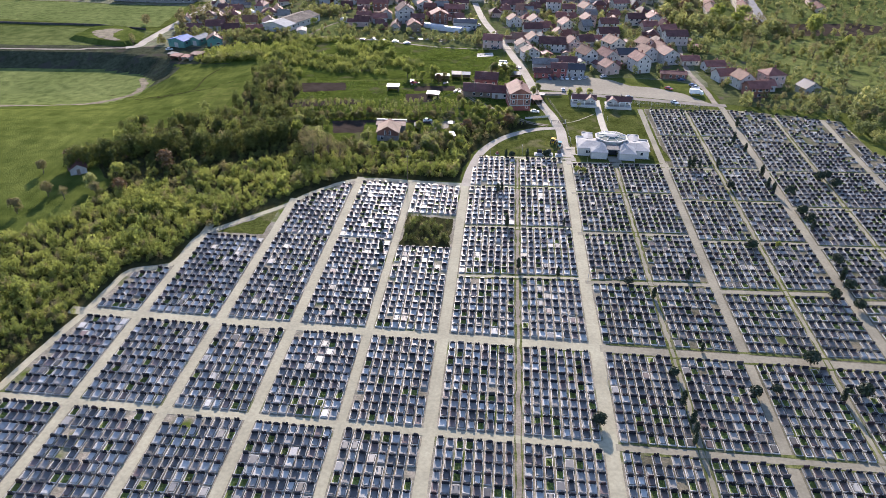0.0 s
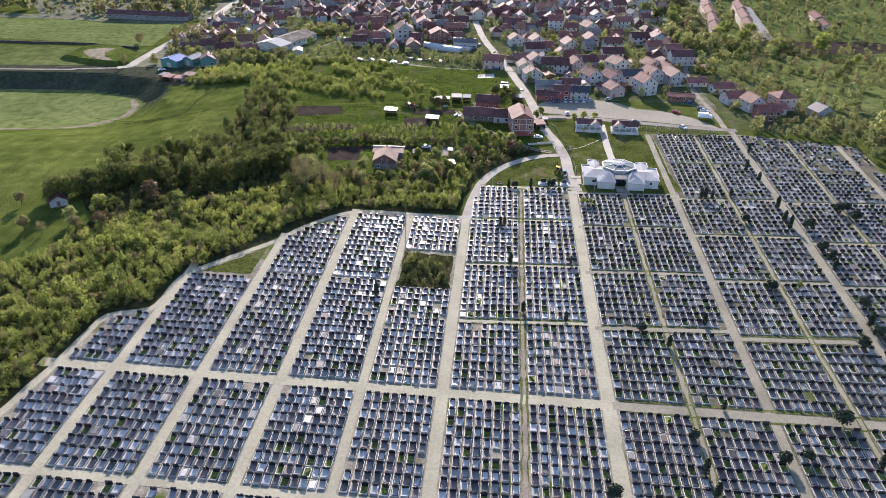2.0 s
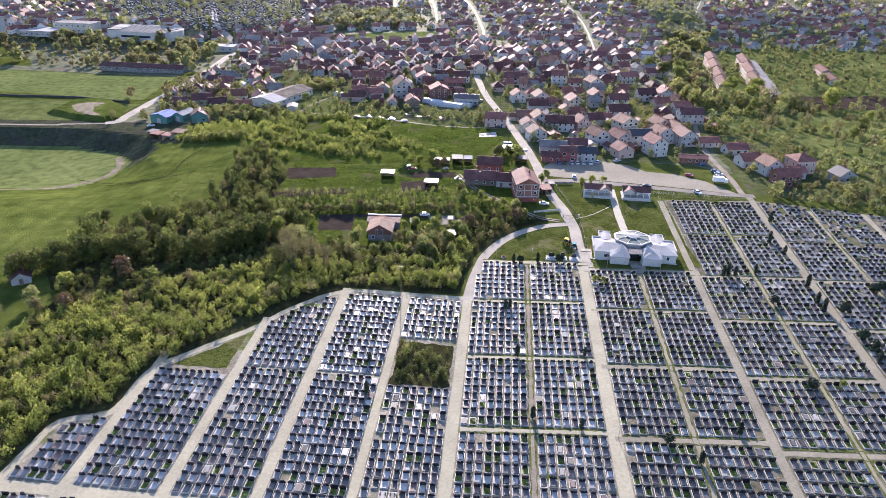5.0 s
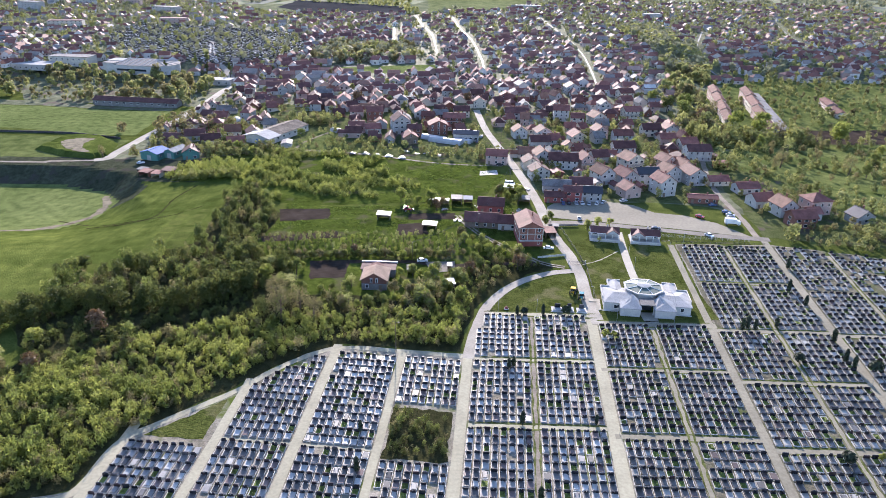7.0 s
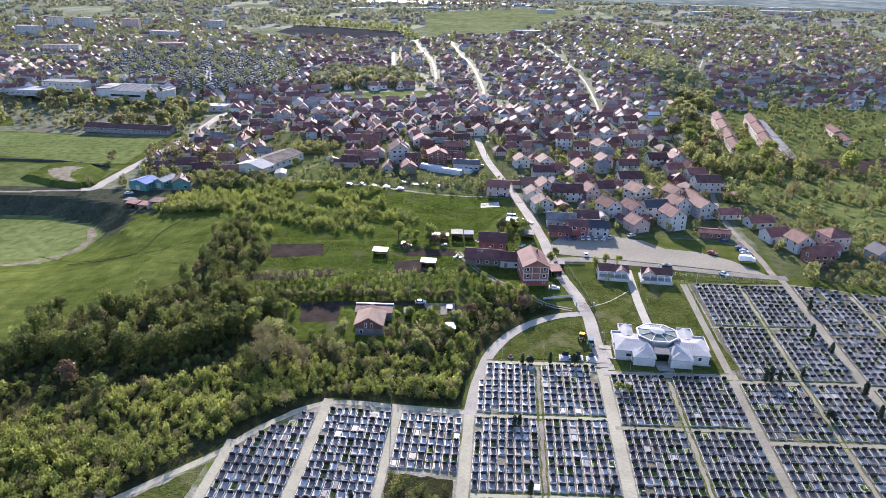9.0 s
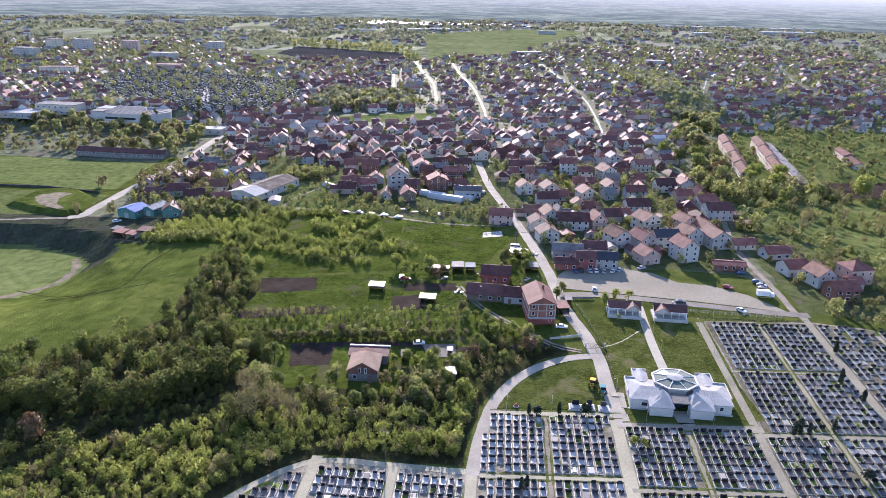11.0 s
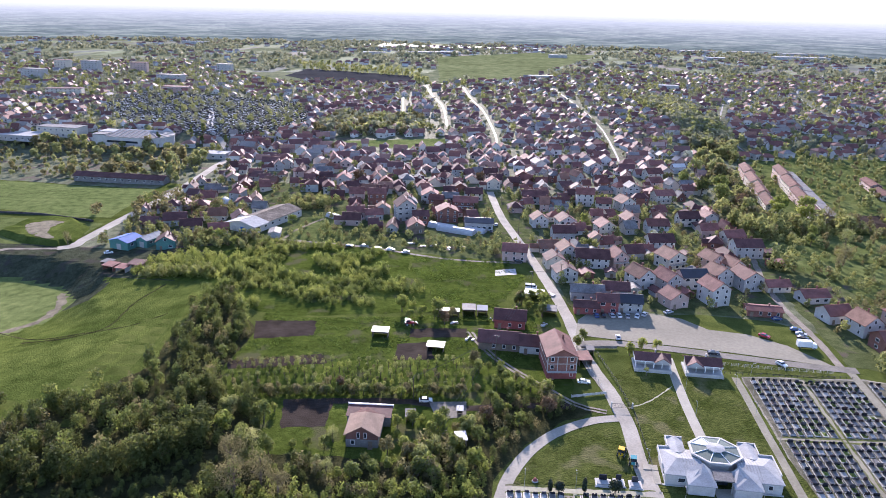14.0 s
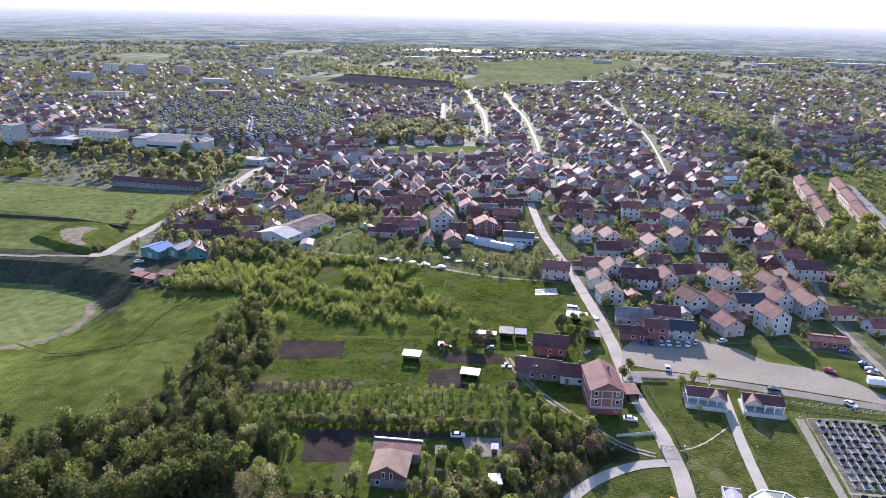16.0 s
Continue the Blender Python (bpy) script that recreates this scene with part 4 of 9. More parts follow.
def graves():
    rng = random.Random(5)
    kinds = ["slab"] * 14 + ["vases"] * 6 + ["planted"] * 5
    models = []
    for k in kinds:
        sh = grave_shapes(k, rng)
        models.append((k, sh, [sh[0].mesh("kerb", KERBS_ONE), sh[1].mesh("planting" if k == "planted" else "slab", PLANTS if k == "planted" else STONES_ONE),
                               sh[2].mesh("plinth", HEADS_ONE), sh[3].mesh("headstone", HEADS_ONE)]))
    labels = {"slab": "polished granite grave slab with dark headstone", "vases": "granite grave with headstone and two vases", "planted": "kerbed grave planted with greenery, dark headstone"}
    far = Shape()
    single = 0
    for u, v, x, y in grave_places():
        green = 0.22 if x > 45 else 0.13
        planted = rng.random() < green
        k = rng.choice([i for i, q in enumerate(models) if (q[0] == "planted") == planted])
        kind, sh, meshes = models[k]
        turn = -0.068 + rng.uniform(-0.02, 0.02)
        near = -18 < u < 40 and -34 < v < -1
        if near and single < 300:
            single += 1
            g = thing("grave", pose(x, y, 0.06, 0, 0, math.degrees(turn)), labels[kind], "grave", "graves in rows")
            for n, me in zip(("kerb", "planting" if kind == "planted" else "slab", "plinth", "headstone"), meshes):
                part(n, me, None, g)
        else:
            c, s = math.cos(turn), math.sin(turn)
            head = rng.random() > 0.05
            for slot, q in zip((0, 3 if kind == "planted" else 4 if x > 45 else 1, 2, 2), sh if head else sh[:2]):
                far.add([(a * c - b * s + x, a * s + b * c + y, z + 0.06) for a, b, z in q.v], q.f, slot)
    tagged(new("graves", far.mesh("graves", [KERBS, STONES, HEADS, PLANTS, STONES_OLD])), "thousands of kerbed graves with dark polished headstones", "graves", kind="stuff")


graves()

# ---- foliage ----


def leaf_cloud(rng, n, lobes, size, flat=1.0, up=0.0):
    """Leaf clumps round the outside of several lobes (x, y, z, r): triangles (n, 3, 3)."""
    lobes = np.array(lobes, dtype=float)
    w = lobes[:, 3] ** 2
    pick = rng.choice(len(lobes), n, p=w / w.sum())
    d = rng.normal(size=(n, 3))
    d /= np.linalg.norm(d, axis=1)[:, None]
    d[:, 2] = np.where(d[:, 2] < -0.3, -d[:, 2], d[:, 2])
    r = lobes[pick, 3] * (0.45 + 0.75 * rng.random(n) ** 0.8)
    c = lobes[pick, :3] + d * r[:, None] * np.array([1, 1, flat])
    nrm = d + rng.normal(size=(n, 3)) * 0.55
    nrm /= np.linalg.norm(nrm, axis=1)[:, None]
    u = np.cross(nrm, rng.normal(size=(n, 3)))
    u /= np.linalg.norm(u, axis=1)[:, None]
    if up:
        u = u + d * 0.5 + np.array([0, 0, up])
        u -= nrm * (u * nrm).sum(1)[:, None] * 0.9
        u /= np.linalg.norm(u, axis=1)[:, None]
        nrm = np.cross(u, np.cross(nrm, u))
        nrm /= np.linalg.norm(nrm, axis=1)[:, None]
    v = np.cross(nrm, u)
    s = size * (0.55 + 0.9 * rng.random(n))[:, None]
    a = 0.45 + 0.4 * rng.random((n, 1))
    return np.stack([c - u * s * 1.2 - v * s * a * 0.5, c + u * s * 1.2 - v * s * a * 0.6, c + u * s * 0.3 * rng.normal(size=(n, 1)) + v * s * (a + 0.45)], 1)


def crown_lobes(rng, h, r, base, count):
    out = [(0, 0, base + (h - base) * 0.5, r * 0.72)]
    for _ in range(count):
        a, q = rng.uniform(0, math.tau), rng.uniform(0.25, 0.75)
        z = rng.uniform(base, h - 0.25 * r)
        k = math.sin(math.pi * min(0.95, max(0.12, (z - base) / (h - base) * 0.8 + 0.15)))
        out.append((math.cos(a) * r * q * k, math.sin(a) * r * q * k, z, r * rng.uniform(0.2, 0.48)))
    return out


def stand(name, places, models, material, label, category="trees"):
    """Trees that nobody could count, as one object: places of (x, y, size, model)."""
    rng = np.random.default_rng(len(places))
    out = []
    for x, y, s, k in places:
        q = models[k]
        a = rng.uniform(0, math.tau)
        c, b = math.cos(a), math.sin(a)
        m = np.array([[c, b, 0], [-b, c, 0], [0, 0, 1]]) * (s * np.array([1, 1, rng.uniform(0.85, 1.15)]))
        out.append(q @ m + np.array([x, y, 0]))
    V = np.concatenate(out)
    tagged(new(name, quads(name, V, material)), label, category, kind="stuff")


def scatter(poly, gap, seed, keep=lambda x, y: True):
    rng = random.Random(seed)
    xs, ys = [p[0] for p in poly], [p[1] for p in poly]
    out = []
    y = min(ys)
    while y < max(ys):
        x = min(xs)
        while x < max(xs):
            px, py = x + rng.uniform(-0.8, 0.8) * gap, y + rng.uniform(-0.8, 0.8) * gap
            if inside(px, py, poly) and keep(px, py):
                out.append((px, py))
            x += gap
        y += gap
    return out


nrng = np.random.default_rng(21)
SHRUBS = [leaf_cloud(nrng, 152, crown_lobes(nrng, 2.7, 1.5, 0.1, 12), 0.175, 1.7, 1.4) for _ in range(8)]
LOW = [leaf_cloud(nrng, 130, crown_lobes(nrng, 2.4, 1.7, 0.0, 10), 0.24, 1.2, 0.6) for _ in range(5)]
MEDS = [leaf_cloud(nrng, 110, crown_lobes(nrng, 6.4, 2.8, 0.8, 10), 0.66, 1.15, 0.4) for _ in range(5)]
TREES = [leaf_cloud(nrng, 470, crown_lobes(nrng, 6.6, 2.7, 0.6, 34), 0.25, 1.5, 1.2) for _ in range(5)]
SMALL = [leaf_cloud(nrng, 155, crown_lobes(nrng, 6.4, 2.8, 0.8, 14), 0.425, 1.15, 0.5) for _ in range(5)]
FARS = [leaf_cloud(nrng, 27, crown_lobes(nrng, 6.4, 3.2, 0.6, 6), 1.25) for _ in range(4)]
SPECK = [leaf_cloud(nrng, 14, [(0, 0, 3.4, 3.6), (4, 1, 2.6, 2.8), (-4.5, 0, 2.4, 2.6), (9, -1, 2, 2.4)], 2.6) for _ in range(4)]
WOODS = [(-210, -60), (-113, -60), (-110, -26), (-107, -7), (-103.4, 9), (-102, 22), (-100, 33.5), (-88.4, 37.5), (-86, 54), (-78, 65), (-63, 81), (-53, 94), (-36, 106), (-13, 105), (3, 103), (5, 119), (9, 134), (17, 148), (28, 160), (40, 167),
         (28, 172), (8, 168), (3, 150), (-18, 140), (-20, 136), (-40, 134), (-58, 137), (-61, 166), (-74, 166), (-82, 186), (-78, 215), (-92, 236), (-106, 262), (-110, 240), (-107, 183), (-122, 160),
         (-143, 138), (-143, 108), (-128, 92), (-131, 66), (-150, 45)]
SOUTH_EDGE = [(-110, -60), (-110, -26), (-107, -7), (-103.4, 9), (-102, 22), (-100, 33.5), (-88.4, 37.5), (-86, 54), (-78, 65), (-63, 81), (-53, 94), (-36, 106), (-13, 105), (3, 103)]


def woods():
    rng = random.Random(3)
    belt, tall, dark, bud, low = [], [], [], [], []
    north = [(-210, 20), (-153, 57), (-134, 71), (-118, 90), (-94, 105), (-79, 109), (-65, 117), (-48, 123), (-35, 121), (-18, 124), (3, 128), (10, 140)]
    gap = [(-160, 70), (-134, 72), (-118, 91), (-94, 106), (-79, 110), (-65, 118), (-60, 126), (-70, 142), (-82, 129), (-96, 122), (-119, 121), (-140, 116), (-150, 100)]
    for x, y in scatter(WOODS, 1.72, 7):
        if inside(x, y, gap):
            if rng.random() < 0.24:
                low.append((x, y, rng.uniform(0.5, 1.2), rng.randrange(5)))
            elif rng.random() < 0.2 and y > 96 + 0.25 * (x + 118):
                (tall if rng.random() < 0.6 else dark).append((x, y, rng.uniform(0.22, 0.5), rng.randrange(5)))
            continue
        n = noise.noise((x * 0.035, y * 0.035, 1.0))
        if inside(x, y, SOUTH_EDGE + north[::-1]) or near_line(x, y, SOUTH_EDGE, 14):
            if rng.random() < 0.9:
                (belt if rng.random() > 0.12 + 0.3 * max(0, n) else bud).append((x, y, (1.0 + 0.45 * noise.noise((x * 0.16, y * 0.16, 7)) + 0.4 * noise.noise((x * 0.05, y * 0.05, 9))) * rng.choice((0.75, 0.9, 1.0, 1.2)) * rng.uniform(0.85, 1.15), rng.randrange(8)))
        elif x > -48:
            if rng.random() < 0.25:
                (dark if rng.random() < 0.3 else tall if rng.random() < 0.3 else belt).append((x, y, rng.choice((0.35, 0.5, 0.7)), rng.randrange(5)))
            elif rng.random() < 0.08:
                bud.append((x, y, rng.choice((0.9, 1.2, 1.5, 1.9)) * rng.uniform(0.85, 1.15), rng.randrange(8)))
        elif rng.random() < 0.185:
            q = rng.random()
            size = rng.choice((0.4, 0.6, 0.8, 1.0)) * rng.uniform(0.85, 1.2)
            if q < 0.40 - 0.3 * n:
                dark.append((x, y, size, rng.randrange(5)))
            elif q < 0.84:
                tall.append((x, y, size, rng.randrange(5)))
            else:
                bud.append((x, y, rng.uniform(0.9, 2.0), rng.randrange(8)))
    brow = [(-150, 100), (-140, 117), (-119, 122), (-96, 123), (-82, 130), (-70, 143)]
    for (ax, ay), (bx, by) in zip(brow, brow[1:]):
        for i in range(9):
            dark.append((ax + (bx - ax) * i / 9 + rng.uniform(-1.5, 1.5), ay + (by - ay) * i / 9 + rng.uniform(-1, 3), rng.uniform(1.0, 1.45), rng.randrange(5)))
    stand("spring_thicket", belt, SHRUBS, LEAF_SPRING, "yellow-green spring thicket along the cemetery")
    stand("woodland", tall, TREES, LEAF_MID, "green deciduous woodland")
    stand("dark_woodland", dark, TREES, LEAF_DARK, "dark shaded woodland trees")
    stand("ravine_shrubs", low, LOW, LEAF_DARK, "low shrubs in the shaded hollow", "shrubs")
    stand("bare_thicket", bud, SHRUBS, LEAF_BUD, "brownish bushes just coming into bud")
    scrub, sd = [], []
    for x, y in scatter([(-112, 262), (-98, 242), (-72, 232), (-40, 236), (-18, 245), (-16, 262), (-26, 284), (-30, 306), (-54, 318), (-100, 324), (-125, 298), (-150, 264)], 2.15, 9, lambda x, y: noise.noise((x * 0.045, y * 0.07, 5)) > -0.06):
        (scrub if rng.random() < 0.5 + 0.7 * noise.noise((x * 0.08, y * 0.08, 2)) else sd).append((x, y, (0.95 + 0.8 * noise.noise((x * 0.12, y * 0.12, 7))) * rng.uniform(0.7, 1.3), rng.randrange(8)))
    for x, y in scatter([(-152, 264), (-112, 264), (-100, 290), (-135, 300), (-150, 285)], 2.5, 12):
        scrub.append((x, y, rng.uniform(0.8, 1.5), rng.randrange(8)))
    stand("scrub", scrub, SHRUBS, LEAF_SPRING, "patchy green scrub on the slope")
    stand("dark_scrub", sd, SHRUBS, LEAF_MID, "darker bushes in the scrub")
    plot = [(*G(u, v), s, k) for u, v, s, k in ((rng.uniform(-18, -3.2), rng.uniform(49.3, 68.7), rng.uniform(0.3, 0.95), rng.randrange(5)) for _ in range(84))]
    stand("brambles", plot[:46], SHRUBS, LEAF_DARK, "dark brambles on the overgrown plot")
    stand("green_brambles", plot[46:72], SHRUBS, LEAF_MID, "fresh green brambles on the overgrown plot")
    stand("dry_brambles", plot[72:], SHRUBS, LEAF_BUD, "dry brown brambles on the overgrown plot")

    blades = []
    nr = np.random.default_rng(12)
    for _ in range(6):
        n = 7
        c = nr.normal(size=(n, 3)) * np.array([0.22, 0.22, 0.0])
        top = c + nr.normal(size=(n, 3)) * np.array([0.16, 0.16, 0.05]) + np.array([0, 0, 0.38])
        side = nr.normal(size=(n, 3)) * np.array([0.13, 0.13, 0])
        blades.append(np.stack([c - side, c + side, top], 1))
    for name, area, gap, leaf, text in (("field_grass", [(-26, 309), (22, 304), (29, 281), (12, 241), (-16, 238), (-14, 262), (-26, 286)], 0.95, LEAF_GRASS, "tufts of grass on the bright field"),
                                        ("garden_tufts", [(-80, 240), (-68, 228), (10, 238), (24, 246), (34, 232), (36, 200), (4, 192), (-80, 187), (-78, 215)], 1.15, LEAF_GRASS, "tufts of grass between the garden beds")):
        spots = [(x, y, rng.uniform(0.5, 1.4), rng.randrange(6)) for x, y in scatter(area, gap, 71, lambda x, y: noise.noise((x * 0.1, y * 0.16, 3)) > -0.1 and not any(inside(x, y, b) for b in BEDS))]
        stand(name, spots, blades, leaf, text, "grass")


woods()

# ---- houses ----


def window_meshes(w, h):
    """A frame that is one ring, and its pane."""
    f = Shape()
    o, q = [(-w / 2, 0), (w / 2, 0), (w / 2, h), (-w / 2, h)], [(-w / 2 + 0.1, 0.1), (w / 2 - 0.1, 0.1), (w / 2 - 0.1, h - 0.1), (-w / 2 + 0.1, h - 0.1)]
    vs = [(x, -0.08, z) for x, z in o] + [(x, -0.08, z) for x, z in q] + [(x, 0.02, z) for x, z in o] + [(x, 0.02, z) for x, z in q]
    fs = []
    for i in range(4):
        n = (i + 1) % 4
        fs += [(i, n, 4 + n, 4 + i), (8 + n, 8 + i, 12 + i, 12 + n), (n, i, 8 + i, 8 + n), (4 + i, 4 + n, 12 + n, 12 + i)]
    f.add(vs, fs)
    p = Shape().box(-w / 2 + 0.1, -0.03, 0.1, w / 2 - 0.1, 0.0, h - 0.1)
    both = Shape().add(vs + [(x, -0.03, z) for x, z in q], fs).add([(x, -0.03, z) for x, z in q], [(0, 1, 2, 3)], 1)
    return f.mesh("window", FRAMEW), p.mesh("pane", GLASS), both.mesh("window", [FRAMEW, GLASS])


WIN = {"tall": window_meshes(1.2, 1.5), "wide": window_meshes(1.9, 1.4), "slim": window_meshes(0.8, 1.9)}
DOOR = Shape().box(-0.55, -0.06, 0, 0.55, 0.02, 2.1).box(-0.62, -0.08, 0, -0.55, 0.02, 2.18).box(0.55, -0.08, 0, 0.62, 0.02, 2.18).box(-0.7, -0.9, 0, 0.7, -0.08, 0.16).mesh("door", WOOD)


def gable_wall(w, d, h, rise, y0=None):
    s = Shape()
    a, b = -d / 2, d / 2
    out = [(-w / 2, 0), (w / 2, 0), (w / 2, h), (0, h + rise), (-w / 2, h)]
    return s.add([(x, a, z) for x, z in out] + [(x, b, z) for x, z in out], [tuple(range(5)), tuple(range(9, 4, -1))] + [(i, 5 + i, 5 + (i + 1) % 5, (i + 1) % 5) for i in range(5)])


def gable_roof(w, d, h, rise, over=0.55, thick=0.22):
    s = Shape()
    k = rise / (w / 2)
    e = w / 2 + over
    z = h - over * k + thick
    t = h + rise + thick
    a, b = -d / 2 - over, d / 2 + over
    s.slab([(-e, a, z), (0, a, t), (0, b, t), (-e, b, z)], thick)
    s.slab([(0, a, t), (e, a, z), (e, b, z), (0, b, t)], thick)
    s.box(-0.14, a, t - 0.06, 0.14, b, t + 0.08)
    return s


def hip_roof(w, d, h, rise, over=0.55, thick=0.22):
    s = Shape()
    x, y = w / 2 + over, d / 2 + over
    if d >= w:
        r = [(0, -(d - w) / 2 - 0.01, h + rise + thick), (0, (d - w) / 2 + 0.01, h + rise + thick)]
        z = h + thick
        s.slab([(-x, -y, z), r[0], r[1], (-x, y, z)], thick).slab([r[0], (x, -y, z), (x, y, z), r[1]], thick)
        s.slab([(-x, -y, z), (x, -y, z), r[0]], thick).slab([(x, y, z), (-x, y, z), r[1]], thick)
    else:
        r = [(-(w - d) / 2, 0, h + rise + thick), ((w - d) / 2, 0, h + rise + thick)]
        z = h + thick
        s.slab([(-x, -y, z), (x, -y, z), r[1], r[0]], thick).slab([(x, y, z), (-x, y, z), r[0], r[1]], thick)
        s.slab([(-x, y, z), (-x, -y, z), r[0]], thick).slab([(x, -y, z), (x, y, z), r[1]], thick)
    return s


def add_window(parent, kind, x, y, z, turn, plain=False):
    f = part("window", WIN[kind][2 if plain else 0], None, parent, "", pose(x, y, z, 0, 0, turn))
    if plain:
        return
    part("pane", WIN[kind][1], None, f)


def house(x, y, turn, w, d, h, rise, wall, roof, label, hip=False, storeys=2, rich=True, kind="tall", chimney=True, door=True, category="house", group="", name="house", turned=False, balcony=False, wing=0):
    """A house with its gable to the south before it is turned; turned: the ridge runs east to west."""
    th = thing(name, pose(x, y, 0.03, 0, 0, turn), label, category, group)
    rng = random.Random(int(x * 7 + y * 13))
    lw, ld = (d, w) if turned else (w, d)
    rot = pose(0, 0, 0, 0, 0, 90) if turned else None
    if hip:
        part("wall", Shape().box(-w / 2, -d / 2, 0, w / 2, d / 2, h), wall, th)
        part("roof", hip_roof(w, d, h, rise), roof, th)
    else:
        part("wall", gable_wall(lw, ld, h, rise), wall, th, "", rot)
        part("roof", gable_roof(lw, ld, h, rise), roof, th, "", rot)
    if wing:
        ww, wd, wh = 0.5 * w, 0.42 * d, h * (0.68 if storeys > 1 else 0.86)
        at = pose(wing * (w / 2 + ww / 2 - 0.3), -d * 0.16, 0, 0, 0, 90)
        part("wing_wall", gable_wall(wd, ww, wh, rise * 0.5), wall, th, "", at)
        part("wing_roof", gable_roof(wd, ww, wh, rise * 0.5, 0.4), roof, th, "lower roof of the side wing", at)
    if chimney:
        cx, cy = (0.18 * w, 0.12 * d)
        c = Shape().box(cx - 0.3, cy - 0.3, h, cx + 0.3, cy + 0.3, h + rise + 0.9).box(cx - 0.38, cy - 0.38, h + rise + 0.9, cx + 0.38, cy + 0.38, h + rise + 1.05)
        part("chimney", c, BRICK, th)
    step = h / storeys
    for st in range(storeys):
        z = st * step + min(1.0, step * 0.34)
        nf = max(1, int(w / 3.2))
        for i in range(nf):
            px = -w / 2 + w * (i + 0.5) / nf
            if st == 0 and door and i == 0:
                part("door", DOOR, None, th, "", pose(px, -d / 2, 0))
            elif rich or i % 2 == 0:
                add_window(th, kind if step > 2 else "tall", px, -d / 2, z, 0, not rich)
        if rich:
            nd = max(1, int(d / 5))
            for i in range(nd):
                py = -d / 2 + d * (i + 0.5) / nd
                add_window(th, kind, -w / 2, py, z, -90)
                add_window(th, kind, w / 2, py, z, 90)
    if not hip and not turned and rise > 2.4 and rich:
        add_window(th, "tall", 0, -d / 2, h + 0.2, 0)
    if balcony:
        bz = step
        b = Shape().box(-w / 2, -d / 2 - 1.3, bz - 0.15, w / 2, -d / 2, bz)
        bal = part("balcony", b, CONCRETE, th)
        r = Shape()
        for i in range(int(w / 0.5) + 1):
            px = min(w / 2 - 0.05, -w / 2 + i * 0.5)
            r.box(px, -d / 2 - 1.28, bz, px + 0.04, -d / 2 - 1.24, bz + 0.9)
        r.box(-w / 2, -d / 2 - 1.29, bz + 0.9, w / 2, -d / 2 - 1.23, bz + 0.96)
        part("railing", r, DARKMETAL, bal)
    return th


